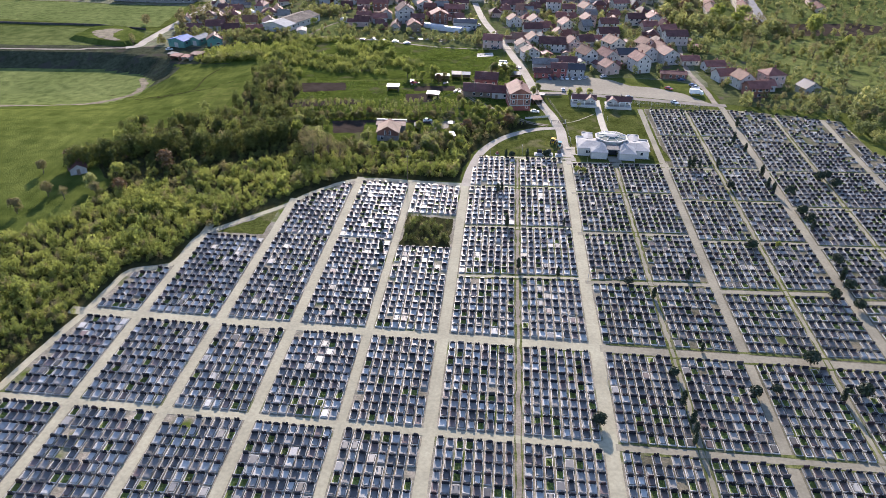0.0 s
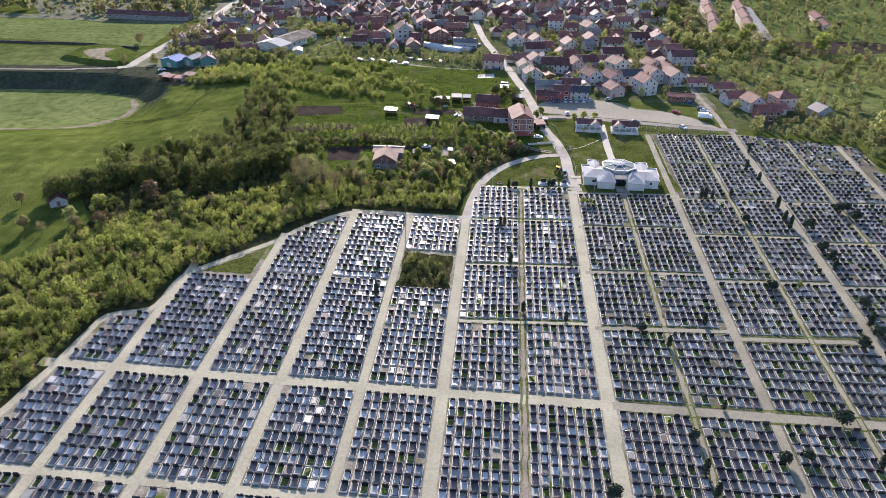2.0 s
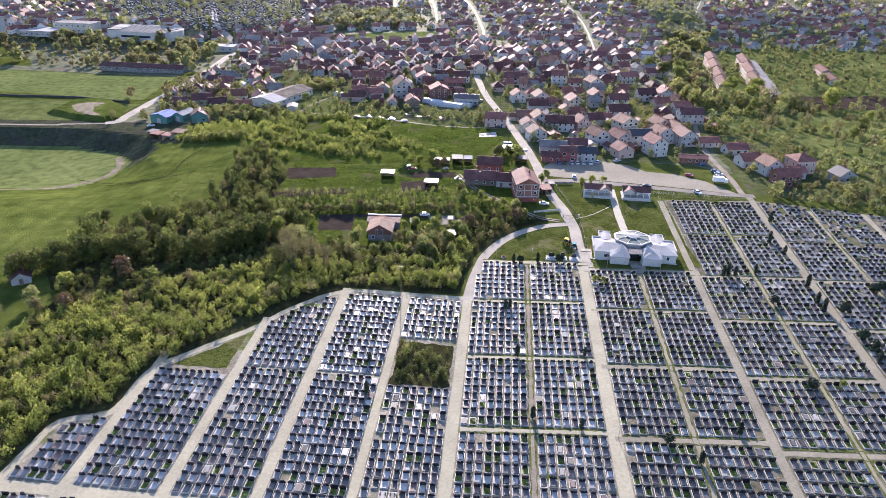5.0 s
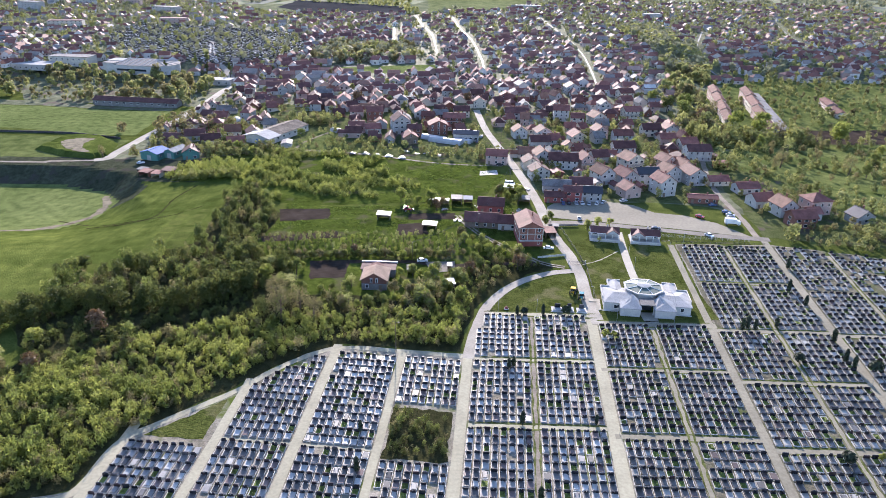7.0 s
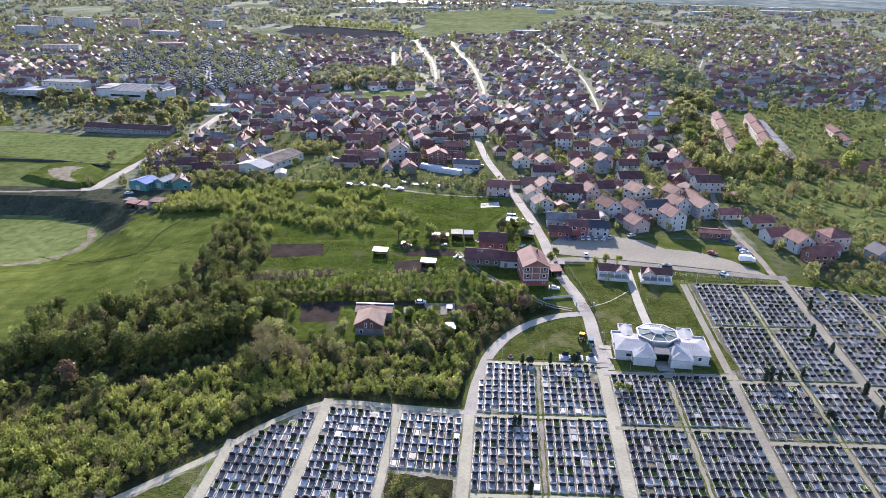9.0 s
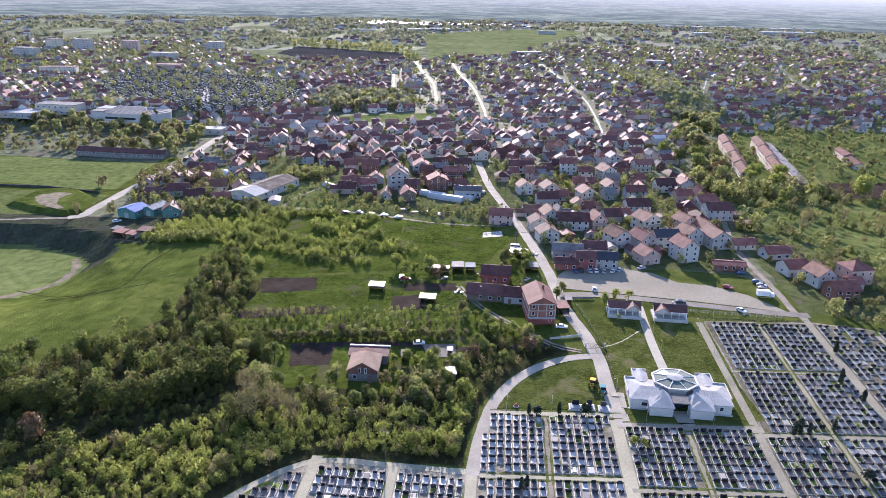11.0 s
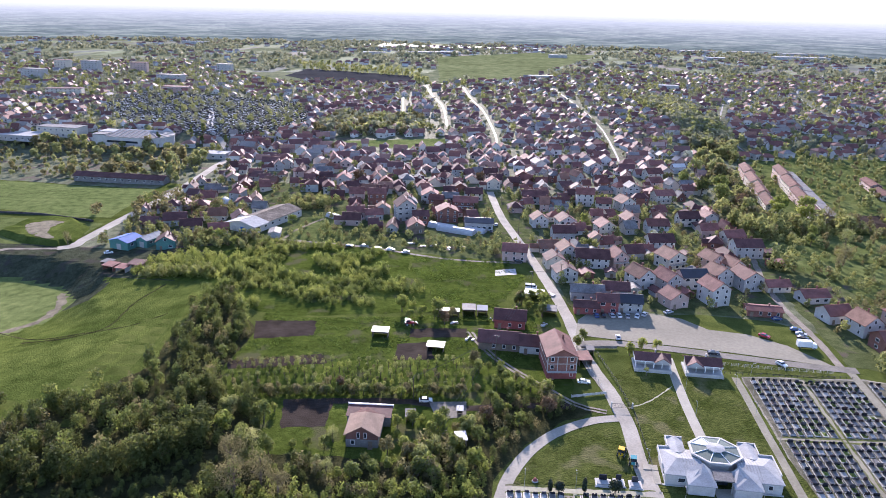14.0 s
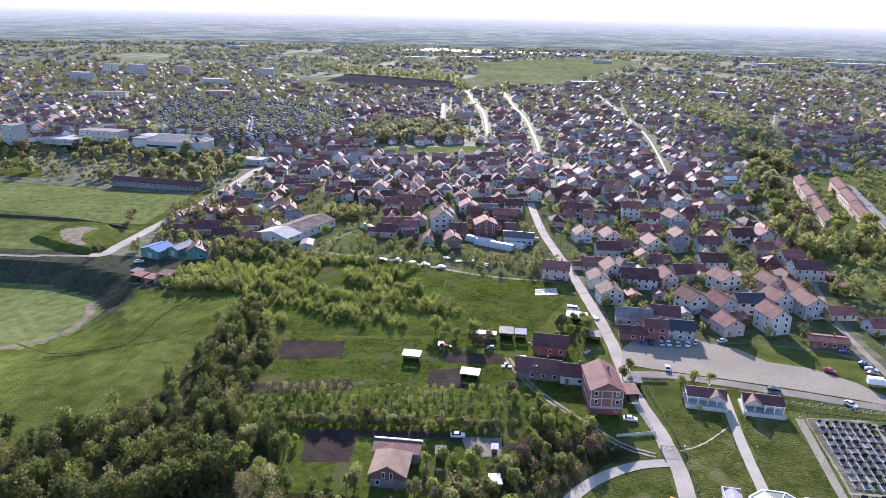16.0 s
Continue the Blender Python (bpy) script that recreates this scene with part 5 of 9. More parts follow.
O, D_, R, K = TILE_ORANGE, TILE_DARK, TILE_RED, TILE_BLACK
NEAR = [  # x, y, turn, width, depth, eaves, rise, wall, roof, storeys, ridge east-west, label
    (14, 210, -6, 15, 8, 3.2, 2.8, WOOD, D_, 1, True, "long dark barn with a brown tiled roof"),
    (26, 208, -6, 9, 8, 3.4, 2.4, WHITE, D_, 1, True, "low white cottage with a brown roof"),
    (19, 229, -6, 12, 8, 4.0, 2.6, REDWALL, D_, 1, True, "dull red barn with a brown roof"),
    (51.5, 245.5, -4, 10, 7, 3.2, 1.6, REDWALL, D_, 1, True, "low red-walled wing of the inn"),
    (60.5, 247.5, -4, 8.5, 8, 5.4, 1.9, REDWALL, D_, 2, True, "red-walled two-storey inn facing the parking lot"),
    (70, 249, -4, 10, 8, 4.6, 2.2, GREYWALL, K, 2, True, "grey house with a dark sheet roof beside the inn"),
    (54, 260, -4, 14, 8, 4.2, 2.2, GREYWALL, TILE_GREY, 1, True, "long grey outbuilding with a weathered roof"),
    (67, 263, -4, 11, 8, 4.6, 2.4, GREYWALL, D_, 1, True, "brown-roofed outbuilding behind the inn"),
    (63, 303, -4, 16, 10, 5.4, 3.2, WHITE, D_, 2, True, "long house with a dark brown roof"),
    (76, 305, 14, 8, 9, 5.6, 3.0, PINKWALL, R, 2, False, "pink gabled house beside the long roof"),
    (81, 278, 24, 9, 11, 6.0, 3.4, WHITE, O, 2, False, "white two-storey house with an orange roof"),
    (93, 276, 24, 9, 11, 5.6, 3.2, GREYWALL, R, 2, False, "grey rendered house with a brown roof"),
    (90.5, 256, 20, 9, 9, 4.6, 2.8, PINKWALL, R, 1, False, "small orange-pink house by the parking lot"),
    (105, 279, 8, 12, 9, 6.0, 2.4, WHITE, K, 2, True, "white house with a black sheet roof"),
    (109, 261, 18, 9, 11, 7.6, 3.2, WHITE, R, 3, False, "tall white three-storey house with a red roof"),
    (118, 283, 22, 10, 10, 6.4, 3.2, WHITE, O, 2, False, "white gabled house with an orange roof"),
    (122, 304, 22, 9, 10, 6.0, 3.0, PINKWALL, O, 2, False, "pale pink house with orange tiles"),
    (130, 280, 14, 10, 12, 6.4, 3.0, GREYWALL, R, 2, False, "bare grey two-storey house"),
    (126, 249, -6, 14, 7, 2.8, 0.9, BRICK, R, 1, True, "low brick garage with a shallow roof"),
    (102, 305, 24, 11, 11, 6.2, 3.2, CREAM, O, 2, False, "cream house with orange roof and balcony"),
    (130, 298, 20, 8, 9, 5.4, 2.8, WHITE, O, 2, False, "small white house with orange tiles"),
    (47, 282, 10, 10, 9, 5.2, 2.6, WHITE, D_, 2, False, "white house with a brown roof beside the street"),
    (44, 300, 8, 9, 9, 4.6, 2.6, CREAM, D_, 1, False, "cream cottage with a dark roof"),
    (52, 314, 10, 9, 10, 5.2, 3.0, WHITE, O, 2, False, "white house with weathered orange tiles"),
    (77, 420, -4, 11, 9, 8.2, 3.0, WHITE, R, 3, True, "large white three-storey house"),
    (87, 408, -4, 9, 8, 5.6, 2.6, CREAM, R, 2, True, "cream house with a red-brown roof"),
    (112, 468, 14, 11, 10, 6, 3, WHITE, R, 2, True, "white house with a wide red roof"),
    (101, 411, 20, 10, 11, 6, 3.2, WHITE, O, 2, False, "white gabled house among gardens"),
    (111, 439, 10, 8, 9, 9, 2.6, GREYWALL, TILE_GREY, 3, False, "tall blue-grey three-storey house"),
    (140, 500, 16, 12, 10, 6, 3, CREAM, R, 2, True, "cream house with a broad brown roof"),
    (131, 434, 12, 13, 10, 5.6, 2.6, CREAM, R, 2, True, "wide cream house with a brown roof"),
    (96, 372, 12, 9, 10, 5.8, 3, PINKWALL, R, 2, False, "pinkish house with a brown roof"),
    (109, 362, 4, 12, 9, 5.6, 2.8, WHITE, R, 2, True, "white house with a long red-brown roof"),
    (103, 331, 6, 13, 10, 6, 3, WHITE, D_, 2, True, "white house with a dark brown roof"),
    (132, 381, 6, 12, 9, 5.2, 3, CREAM, D_, 2, True, "house under a dark tiled roof"),
    (146, 387, 12, 9, 9, 4.6, 2.6, WHITE, R, 1, False, "small white gabled house on the slope"),
    (137, 359, 8, 10, 8, 4.8, 2.6, PINKWALL, R, 1, True, "low pink house with red tiles"),
    (146, 345, 12, 11, 9, 5.6, 2.8, CREAM, R, 2, True, "house with a brown roof at the village edge"),
    (147, 327, 2, 14, 11, 6.2, 2.8, WHITE, D_, 2, True, "broad white house with a dark brown roof"),
    (79, 357, 14, 10, 10, 5.6, 3, CREAM, R, 2, False, "cream house under a red-brown roof"),
    (58, 367, 12, 10, 10, 5.2, 3, WHITE, R, 2, False, "white house with red-brown tiles"),
    (54, 346, 6, 12, 9, 4.6, 3, GREYWALL, D_, 1, True, "long low house with dark tiles"),
    (43, 369, 10, 9, 9, 5, 3, WHITE, O, 2, False, "white cottage with pale orange tiles"),
    (45, 421, -4, 16, 10, 5.4, 3, WHITE, D_, 2, True, "long house with a dark brown roof by the street"),
    (99, 520, 10, 12, 11, 6, 3.2, WHITE, D_, 2, False, "white house with a dark gabled roof"),
    (25.5, 309, -8, 12, 9, 5.4, 2.6, PINKWALL, R, 2, True, "pink house with a brown-red roof by the lane"),
    (-36, 375, 16, 11, 12, 9.0, 4.0, GREYWALL, D_, 3, False, "tall bare grey house with a brown roof"),
    (-57, 409, 10, 11, 10, 6.8, 2.6, BRICK, R, 2, True, "unplastered red-brick house with red roof"),
    (-11, 373, 10, 12, 10, 7.0, 2.8, BRICK, R, 3, False, "three-storey unplastered brick house"),
    (-26, 366, 6, 9, 8, 5.5, 2.2, BRICK, D_, 2, True, "brick annexe with a dark roof"),
    (-28, 349, 14, 9, 10, 4.6, 2.6, WOOD, R, 1, False, "small house with a rusty tiled roof"),
    (0, 402, -2, 15, 8, 5.0, 2.6, BRICK, R, 2, True, "long red-brown house near the street"),
    (8, 360, -4, 16, 9, 4.4, 1.6, GREYWALL, K, 1, True, "long workshop with a black sheet roof"),
    (-65, 373, 14, 10, 9, 4.6, 2.6, PINKWALL, R, 1, True, "low house with a reddish roof"),
    (-54, 372, 14, 10, 8, 3.8, 2.4, GREYWALL, R, 1, True, "farm building with a red-brown roof"),
    (-23, 415, 8, 11, 10, 5.6, 3, WHITE, R, 2, False, "white house with a brown tiled roof"),
    (-10, 412, 8, 10, 9, 5.0, 2.6, BRICK, TILE_GREY, 2, True, "brick house with a grey roof"),
    (5, 425, 6, 11, 9, 5.0, 2.8, CREAM, D_, 2, True, "cream house with a dark roof"),
    (154, 266, 10, 12, 8, 3.4, 2.2, WHITE, R, 1, True, "low white house with a red roof by the side road"),
    (154, 246, 14, 11, 9, 4.0, 2.6, WHITE, R, 1, True, "white bungalow with a red tiled roof"),
    (160, 234, 14, 9, 10, 5.6, 3.2, WHITE, O, 2, False, "white gabled house with orange tiles"),
    (162, 219, 8, 11, 9, 5.2, 2.6, BRICK, R, 2, True, "brick house with a rusty roof beside the cemetery"),
    (177, 238, 12, 11, 10, 7.0, 2.8, PINKWALL, R, 2, False, "pink two-storey house with a brown hipped roof"),
    (171, 229, 10, 8, 7, 3.6, 2.0, WHITE, R, 1, True, "white outbuilding with a red roof"),
    (193, 226, 16, 10, 8, 3.8, 2.8, GREYWALL, K, 1, False, "house with a dark blue-black roof"),
    (143, 278, 8, 11, 7, 3.0, 2.0, CREAM, R, 1, True, "low cottage with a red roof"),
    (-147, 102, 30, 6, 5, 2.4, 1.8, GREYWALL, D_, 1, False, "small grey cottage among trees on the meadow's edge"),
    (-152, 306, 14, 9, 9, 4.4, 2.6, TEAL, D_, 1, False, "teal-walled house with a dark roof"),
    (-133, 330, 20, 10, 9, 4.0, 2.8, PINKWALL, R, 1, True, "house with a red roof among bushes"),
    (-150, 335, 16, 11, 9, 4.0, 2.8, CREAM, D_, 1, True, "house with a dark red roof"),
    (-163, 345, 14, 12, 9, 4.0, 3.0, GREYWALL, D_, 1, True, "long dark-roofed house by the road"),
    (-128, 352, 24, 9, 10, 4.4, 3.0, WHITE, D_, 1, False, "white gabled cottage with a dark roof")]
for n, (x, y, turn, w, d, h, rise, wall, roof, st, ew, text) in enumerate(NEAR):
    house(x, y, turn, w, d, h, rise, wall, roof, text, hip="hipped" in text, storeys=st, turned=ew, balcony="balcony" in text or (n % 7 == 2 and st > 1), kind="wide" if n % 3 == 1 else "tall", group="village houses")


for k, (x, y, turn) in enumerate(((86, 266.5, 20), (98.5, 266, 16), (76.5, 269, 0), (114.8, 271.5, 15), (88, 290, 22), (111, 294, 12), (70, 289, -4), (58, 287, 8), (94, 318, 6), (114, 319, 10), (84, 318, 14), (66, 319, -4))):
    roof_k = (TILE_DARK, TILE_RED, TILE_GREY)[k % 3]
    house(x, y, turn, 4.6 + 0.4 * (k % 4), 5.5 + 0.5 * (k % 3), 2.5, 1.1, (GREYWALL, BRICK, CREAM)[k % 3], roof_k, ("grey garage with a dark roof in a yard", "brick outbuilding with a red roof in a yard", "cream outbuilding with a grey roof in a yard")[k % 3],
          storeys=1, rich=False, chimney=False, category="outbuilding", group="outbuildings", name="outbuilding")


def brick_house():
    """The unplastered two-storey house at the bend of the lane."""
    th = house(33.6, 194.5, 4, 10, 16, 8.4, 2.6, BRICK, TILE_RED, "unplastered red-brick house with concrete ring beams", storeys=3, rich=False, category="house")
    part("ground_floor", Shape().box(-5.06, -8.06, 0, 5.06, 8.06, 2.7), REDWALL, th, "dull red painted ground floor")
    s = Shape()
    for z in (2.7, 5.5, 8.15):
        s.box(-5.08, -8.09, z, 5.08, 8.09, z + 0.25)
    for x in (-5.09, -1.7, 1.5, 4.8):
        s.box(x, -8.1, 2.7, x + 0.28, -7.95, 8.4)
    part("ring_beam", s, CONCRETE, th, "bare concrete beams and posts")
    part("balcony", Shape().box(-5.0, -9.2, 2.75, 5.0, -8.1, 2.9), CONCRETE, th)
    return th


def lone_house():
    """The brick-gabled house among the gardens, with its low lean-to behind."""
    th = thing("house", pose(-27.5, 147.5, 0.05, 0, 0, -1), "small house with a brick gable and pinkish tiled roof", "house")
    part("wall", Shape().box(-4.6, -5.5, 0, 4.6, 5, 2.6), SOUTHDARK, th, "bare grey ground-floor wall")
    g = Shape()
    out = [(-4.6, 2.6), (4.6, 2.6), (4.6, 4.2), (0, 6.9), (-4.6, 4.2)]
    g.add([(x, -5.5, z) for x, z in out] + [(x, 5.0, z) for x, z in out], [tuple(range(5)), tuple(range(9, 4, -1))] + [(i, 5 + i, 5 + (i + 1) % 5, (i + 1) % 5) for i in range(5)])
    part("gable", g, BRICK, th, "red-brick upper floor and gable")
    r = Shape()
    k, a, b, e, t = 2.7 / 4.6, -6.1, 2.0, 5.2, 0.2
    z = 6.9 - e * k + t
    r.slab([(-e, a, z), (0, a, 6.9 + t), (0, b, 6.9 + t), (-e, 5.6, z)], t).slab([(0, a, 6.9 + t), (e, a, z), (e, 5.6, z), (0, b, 6.9 + t)], t).slab([(e, 5.6, z), (-e, 5.6, z), (0, b, 6.9 + t)], t)
    part("roof", r, TILE_PALE, th, "pinkish clay-tiled half-hipped roof")
    part("lean_to", Shape().box(-6.2, 5.6, 0, 6.6, 10.5, 3.0), SOUTHDARK, th)
    part("lean_to_roof", Shape().slab([(-6.6, 5.3, 3.3), (7.0, 5.3, 3.3), (7.0, 10.9, 3.9), (-6.6, 10.9, 3.9)], 0.16), TILE_DARK, th, "dark sheet roof")
    part("parapet", Shape().box(-6.7, 10.9, 3.3, 7.1, 11.5, 4.2), FRAMEW, th, "white edge board")
    part("chimney", Shape().box(-2.2, 5.8, 3.4, -1.6, 6.4, 5.6), BRICK, th)
    for px in (-1.0, 1.0):
        add_window(th, "slim", px, -5.5, 2.9, 0)
    add_window(th, "tall", -2.6, -5.5, 0.8, 0)
    part("door", DOOR, None, th, "", pose(2.4, -5.5, 0))


brick_house()
lone_house()


# ---- the chapel and its gate houses ----


def chapel():
    th = thing("chapel", pose(70.2, 136.3, 0.08, 0, 0, -5.5), "white cemetery chapel with a green-panelled octagonal roof", "chapel")
    walls = [("wing", [(-14.6, -6.6), (-4.6, -6.6), (-4.6, 5.4), (-14.6, 5.4)], 3.2), ("wing", [(15.2, -6.6), (15.2, 5.4), (4.6, 5.4), (4.6, -6.6)], 3.2),
             ("back_wing", [(-11.8, 5.4), (-8.0, 5.4), (-8.0, 10.6), (-11.8, 10.6)], 3.3), ("back_wing", [(8.0, 5.4), (11.8, 5.4), (11.8, 10.6), (8.0, 10.6)], 3.3),
             ("porch", [(-9.2, -10), (-2.5, -10), (-2.5, -6.6), (-9.2, -6.6)], 2.9), ("porch", [(2.5, -10), (9.2, -10), (9.2, -6.6), (2.5, -6.6)], 2.9)]
    for n, pts, h in walls:
        if sum(p[0] * q[1] - q[0] * p[1] for p, q in zip(pts, pts[1:] + pts[:1])) < 0:
            pts = pts[::-1]
        part(n, Shape().prism(pts, 0, h), WHITE, th, "white rendered block")
        xs, ys = [p[0] for p in pts], [p[1] for p in pts]
        x0, x1, y0, y1 = min(xs), max(xs), min(ys), max(ys)
        cx, cy = (x0 + x1) / 2, (y0 + y1) / 2
        r = Shape()
        o, z = 0.35, h + 0.22
        if n == "porch":
            top, end = (cx, y0 + 3.2, h + 1.25), (cx * 0.8, -3.2, h + 2.4)
            r.slab([(x0 - o, y0 - o, z), (x1 + o, y0 - o, z), top], 0.2).slab([(x1 + o, y0 - o, z), (x1 + o, -4.2, z + 0.6), end, top], 0.2).slab([(x0 - o, -4.2, z + 0.6), (x0 - o, y0 - o, z), top, end], 0.2)
        elif n == "wing":
            f = -1 if cx < 0 else 1
            xo, xi = (x0, x1) if cx < 0 else (x1, x0)
            a, b = (xo - f * 3.6, cy, h + 1.3), (xi, cy, h + 1.3)
            so, no, si, ni = (xo + f * o, y0 - o, z), (xo + f * o, y1, z), (xi, y0 - o, z), (xi, y1, z)
            turn_back = (lambda q: q) if cx < 0 else (lambda q: q[::-1])
            r.slab(turn_back([so, si, b, a]), 0.18).slab(turn_back([ni, no, a, b]), 0.18).slab(turn_back([no, so, a]), 0.18)
        else:
            a, b = (cx, y0 - 3.0, h + 0.9), (cx, y1 - 0.3, h + 0.9)
            r.slab([(x1 + o, y0 - 1.5, z), (x1 + o, y1, z), b, a], 0.18).slab([(x0 - o, y1, z), (x0 - o, y0 - 1.5, z), a, b], 0.18)
        roof = part("roof", r, SHEETROOF, th, "white sheet-metal roof")
        if n == "wing":
            seams = Shape()
            f = -1 if cx < 0 else 1
            k = abs(x1 - x0) - 4.2
            m = int(k / 0.75)
            for i in range(m):
                px = (x1 if cx < 0 else x0) + f * (i * 0.75 + 0.3)
                for ya, yb in ((y0 - o, cy), (y1, cy)):
                    seams.add([(px - 0.03, ya, z + 0.01), (px - 0.03, yb, h + 1.31), (px + 0.03, yb, h + 1.31), (px + 0.03, ya, z + 0.01), (px, ya, z + 0.09), (px, yb, h + 1.39)], [(0, 1, 5, 4), (2, 3, 4, 5)])
            part("standing_seam", seams, SHEETROOF, roof)
        if n != "porch":
            q = 0.28
            f = -1 if cx < 0 else 1
            xo = x0 - o - q if f < 0 else x1 + o
            par = Shape().box(x0 - o if n != "wing" or f < 0 else 11.9, y1, h - 0.2, x1 + o if n != "wing" or f > 0 else -11.9, y1 + q, h + 0.75)
            part("parapet", par, WHITE, th, "raised white parapet")
            part("parapet", Shape().box(xo, y0 + 3.5 if n == "wing" else y0 + 0.4, h - 0.2, xo + q, y1 + q, h + 0.75), WHITE, th, "raised white parapet")
    drum = [(6.6 * math.cos(math.tau * (i + 0.5) / 8), 6.2 * math.sin(math.tau * (i + 0.5) / 8)) for i in range(8)]
    lift = pose(0, 4.0, -1.75)
    part("drum", Shape().prism(drum, 1.75, 6.2), WHITE, th, "octagonal white hall", lift)
    rim = Shape()
    for i in range(8):
        a, b = drum[i], drum[(i + 1) % 8]
        rim.slab([(a[0] * 1.12, a[1] * 1.12, 6.9), (b[0] * 1.12, b[1] * 1.12, 6.9), (b[0] * 1.02, b[1] * 1.02, 6.9), (a[0] * 1.02, a[1] * 1.02, 6.9)], 0.5)
    part("roof_rim", rim, WHITE, th, "white edge of the octagonal roof", lift)
    lan = [(p[0] * 0.37, p[1] * 0.37) for p in drum]
    panel_cols = (GREENPANE, GREENPANE, mat("pale_green_panel", (0.34, 0.38, 0.33), 0.4, 0.1, 0.4, 2), GREENPANE, GREENPANE, GREENPANE, GREENPANE, GREENPANE)
    for i in range(8):
        a, b, c, d = drum[i], drum[(i + 1) % 8], lan[(i + 1) % 8], lan[i]
        part("roof_panel", Shape().slab([(a[0] * 1.03, a[1] * 1.03, 6.75), (b[0] * 1.03, b[1] * 1.03, 6.75), (*c, 7.3), (*d, 7.3)], 0.15), panel_cols[i], th, "translucent green roof panel", lift)
        part("rib", Shape().tube((a[0] * 1.03, a[1] * 1.03, 6.8), (*d, 7.36), 0.13, 0.13, 6), FRAMEW, th, "", lift)
    part("lantern", Shape().prism(lan, 7.0, 7.55), WHITE, th, "", lift)
    cap = Shape()
    eave = [(a * 1.08, b * 1.08) for a, b in lan]
    cap.add([(*p, 7.55) for p in eave] + [(*p, 7.65) for p in eave] + [(0, 0, 8.0)],
            [tuple(range(7, -1, -1))] + [(i, (i + 1) % 8, 8 + (i + 1) % 8, 8 + i) for i in range(8)] + [(8 + i, 8 + (i + 1) % 8, 16) for i in range(8)])
    part("lantern_roof", cap, SHEETROOF, th, "white faceted lantern roof", lift)
    part("entrance_roof", Shape().slab([(-2.5, -8.2, 3.9), (2.5, -8.2, 3.9), (2.5, -4.2, 4.3), (-2.5, -4.2, 4.3)], 0.35), TILE_GREY, th, "grey canopy over the entrance")
    part("entrance_door", Shape().box(-2.0, -4.55, 0, 2.0, -4.4, 2.9), GLASS, th, "dark glazed entrance")
    for px in (-2.2, 2.2):
        part("column", Shape().tube((px, -8.0, 0), (px, -8.0, 3.6), 0.16, 0.16, 10), WHITE, th)
    add_window(th, "wide", -10.4, -6.6, 1.0, 0)
    add_window(th, "tall", 12.2, -6.6, 1.2, 0)
    for py in (-4, -0.5, 3):
        add_window(th, "tall", -14.6, py, 1.2, -90)
        add_window(th, "tall", 15.2, py, 1.2, 90)
    part("plinth", Shape().box(-15.2, -7.2, 0, -9.6, -6.65, 0.18).box(9.6, -7.2, 0, 15.6, -6.65, 0.18), CONCRETE, th)
    s = Shape().box(-19.4, -1, 0, -15.4, 1.4, 0.2).box(-17.2, -7, 0, -15.4, -1, 0.12)
    part("side_terrace", s, PAVING, th)


def gate_house(x, y, turn, mirror):
    th = thing("gate_house", pose(x, y, 0.09, 0, 0, turn), "white gate house with dark brown roof and a pillared porch", "gate house", "gate houses")
    f = -1 if mirror else 1
    part("deck", Shape().box(-6.4, -6.2, 0, 6.4, 3.2, 0.75), CONCRETE, th, "raised pale terrace")
    part("wall", Shape().box(-5.6, -1.2, 0.75, 5.6, 3.0, 3.4), WHITE, th)
    r = Shape()
    r.slab([(-6.3, -4.0, 3.2), (6.3, -4.0, 3.2), (6.3, -0.2, 5.0), (-6.3, -0.2, 5.0)], 0.2).slab([(6.3, 3.6, 3.2), (-6.3, 3.6, 3.2), (-6.3, -0.2, 5.0), (6.3, -0.2, 5.0)], 0.2)
    part("roof", r, TILE_DARK, th, "dark red-brown tiled roof")
    g = 3.2 * f
    c = Shape().slab([(g - 2.9, -5.0, 3.3), (g, -5.0, 5.1), (g, 0.0, 5.1), (g - 2.9, -0.5, 3.3)], 0.2).slab([(g, -5.0, 5.1), (g + 2.9, -5.0, 3.3), (g + 2.9, -0.5, 3.3), (g, 0.0, 5.1)], 0.2)
    part("gable_roof", c, TILE_DARK, th)
    part("gable", Shape().add([(g - 2.7, -4.95, 3.2), (g + 2.7, -4.95, 3.2), (g, -4.95, 4.9), (g - 2.7, -4.75, 3.2), (g + 2.7, -4.75, 3.2), (g, -4.75, 4.9)], [(0, 1, 2), (5, 4, 3), (0, 3, 4, 1), (1, 4, 5, 2), (2, 5, 3, 0)]), WHITE, th, "white boarded gable")
    e = 6.0 * -f
    part("end_gable", Shape().box(min(6.3 * -f, e), -4.1, 3.05, max(6.3 * -f, e), 3.6, 3.3), FRAMEW, th)
    for px in (-5.9, -2.6, 0.4, 3.2, 5.9):
        part("pillar", Shape().box(px - 0.14, -4.0, 0.75, px + 0.14, -3.72, 3.2), FRAMEW, th)
    rail = Shape().box(-6.3, -6.15, 0.75, 6.3, -6.0, 1.3)
    part("parapet", rail, WHITE, th)
    part("beam", Shape().box(-6.2, -4.05, 3.0, 6.2, -3.7, 3.22), FRAMEW, th)
    for px in (-4, 0.2, 4):
        add_window(th, "wide" if px else "tall", px, -1.2, 1.5, 0)
    part("chimney", Shape().box(1.0, 1.0, 3.6, 1.5, 1.5, 5.6), WHITE, th)


chapel()
gate_house(67.6, 199.3, -6, False)
gate_house(84.8, 197.2, -6, True)

# ---- other buildings ----


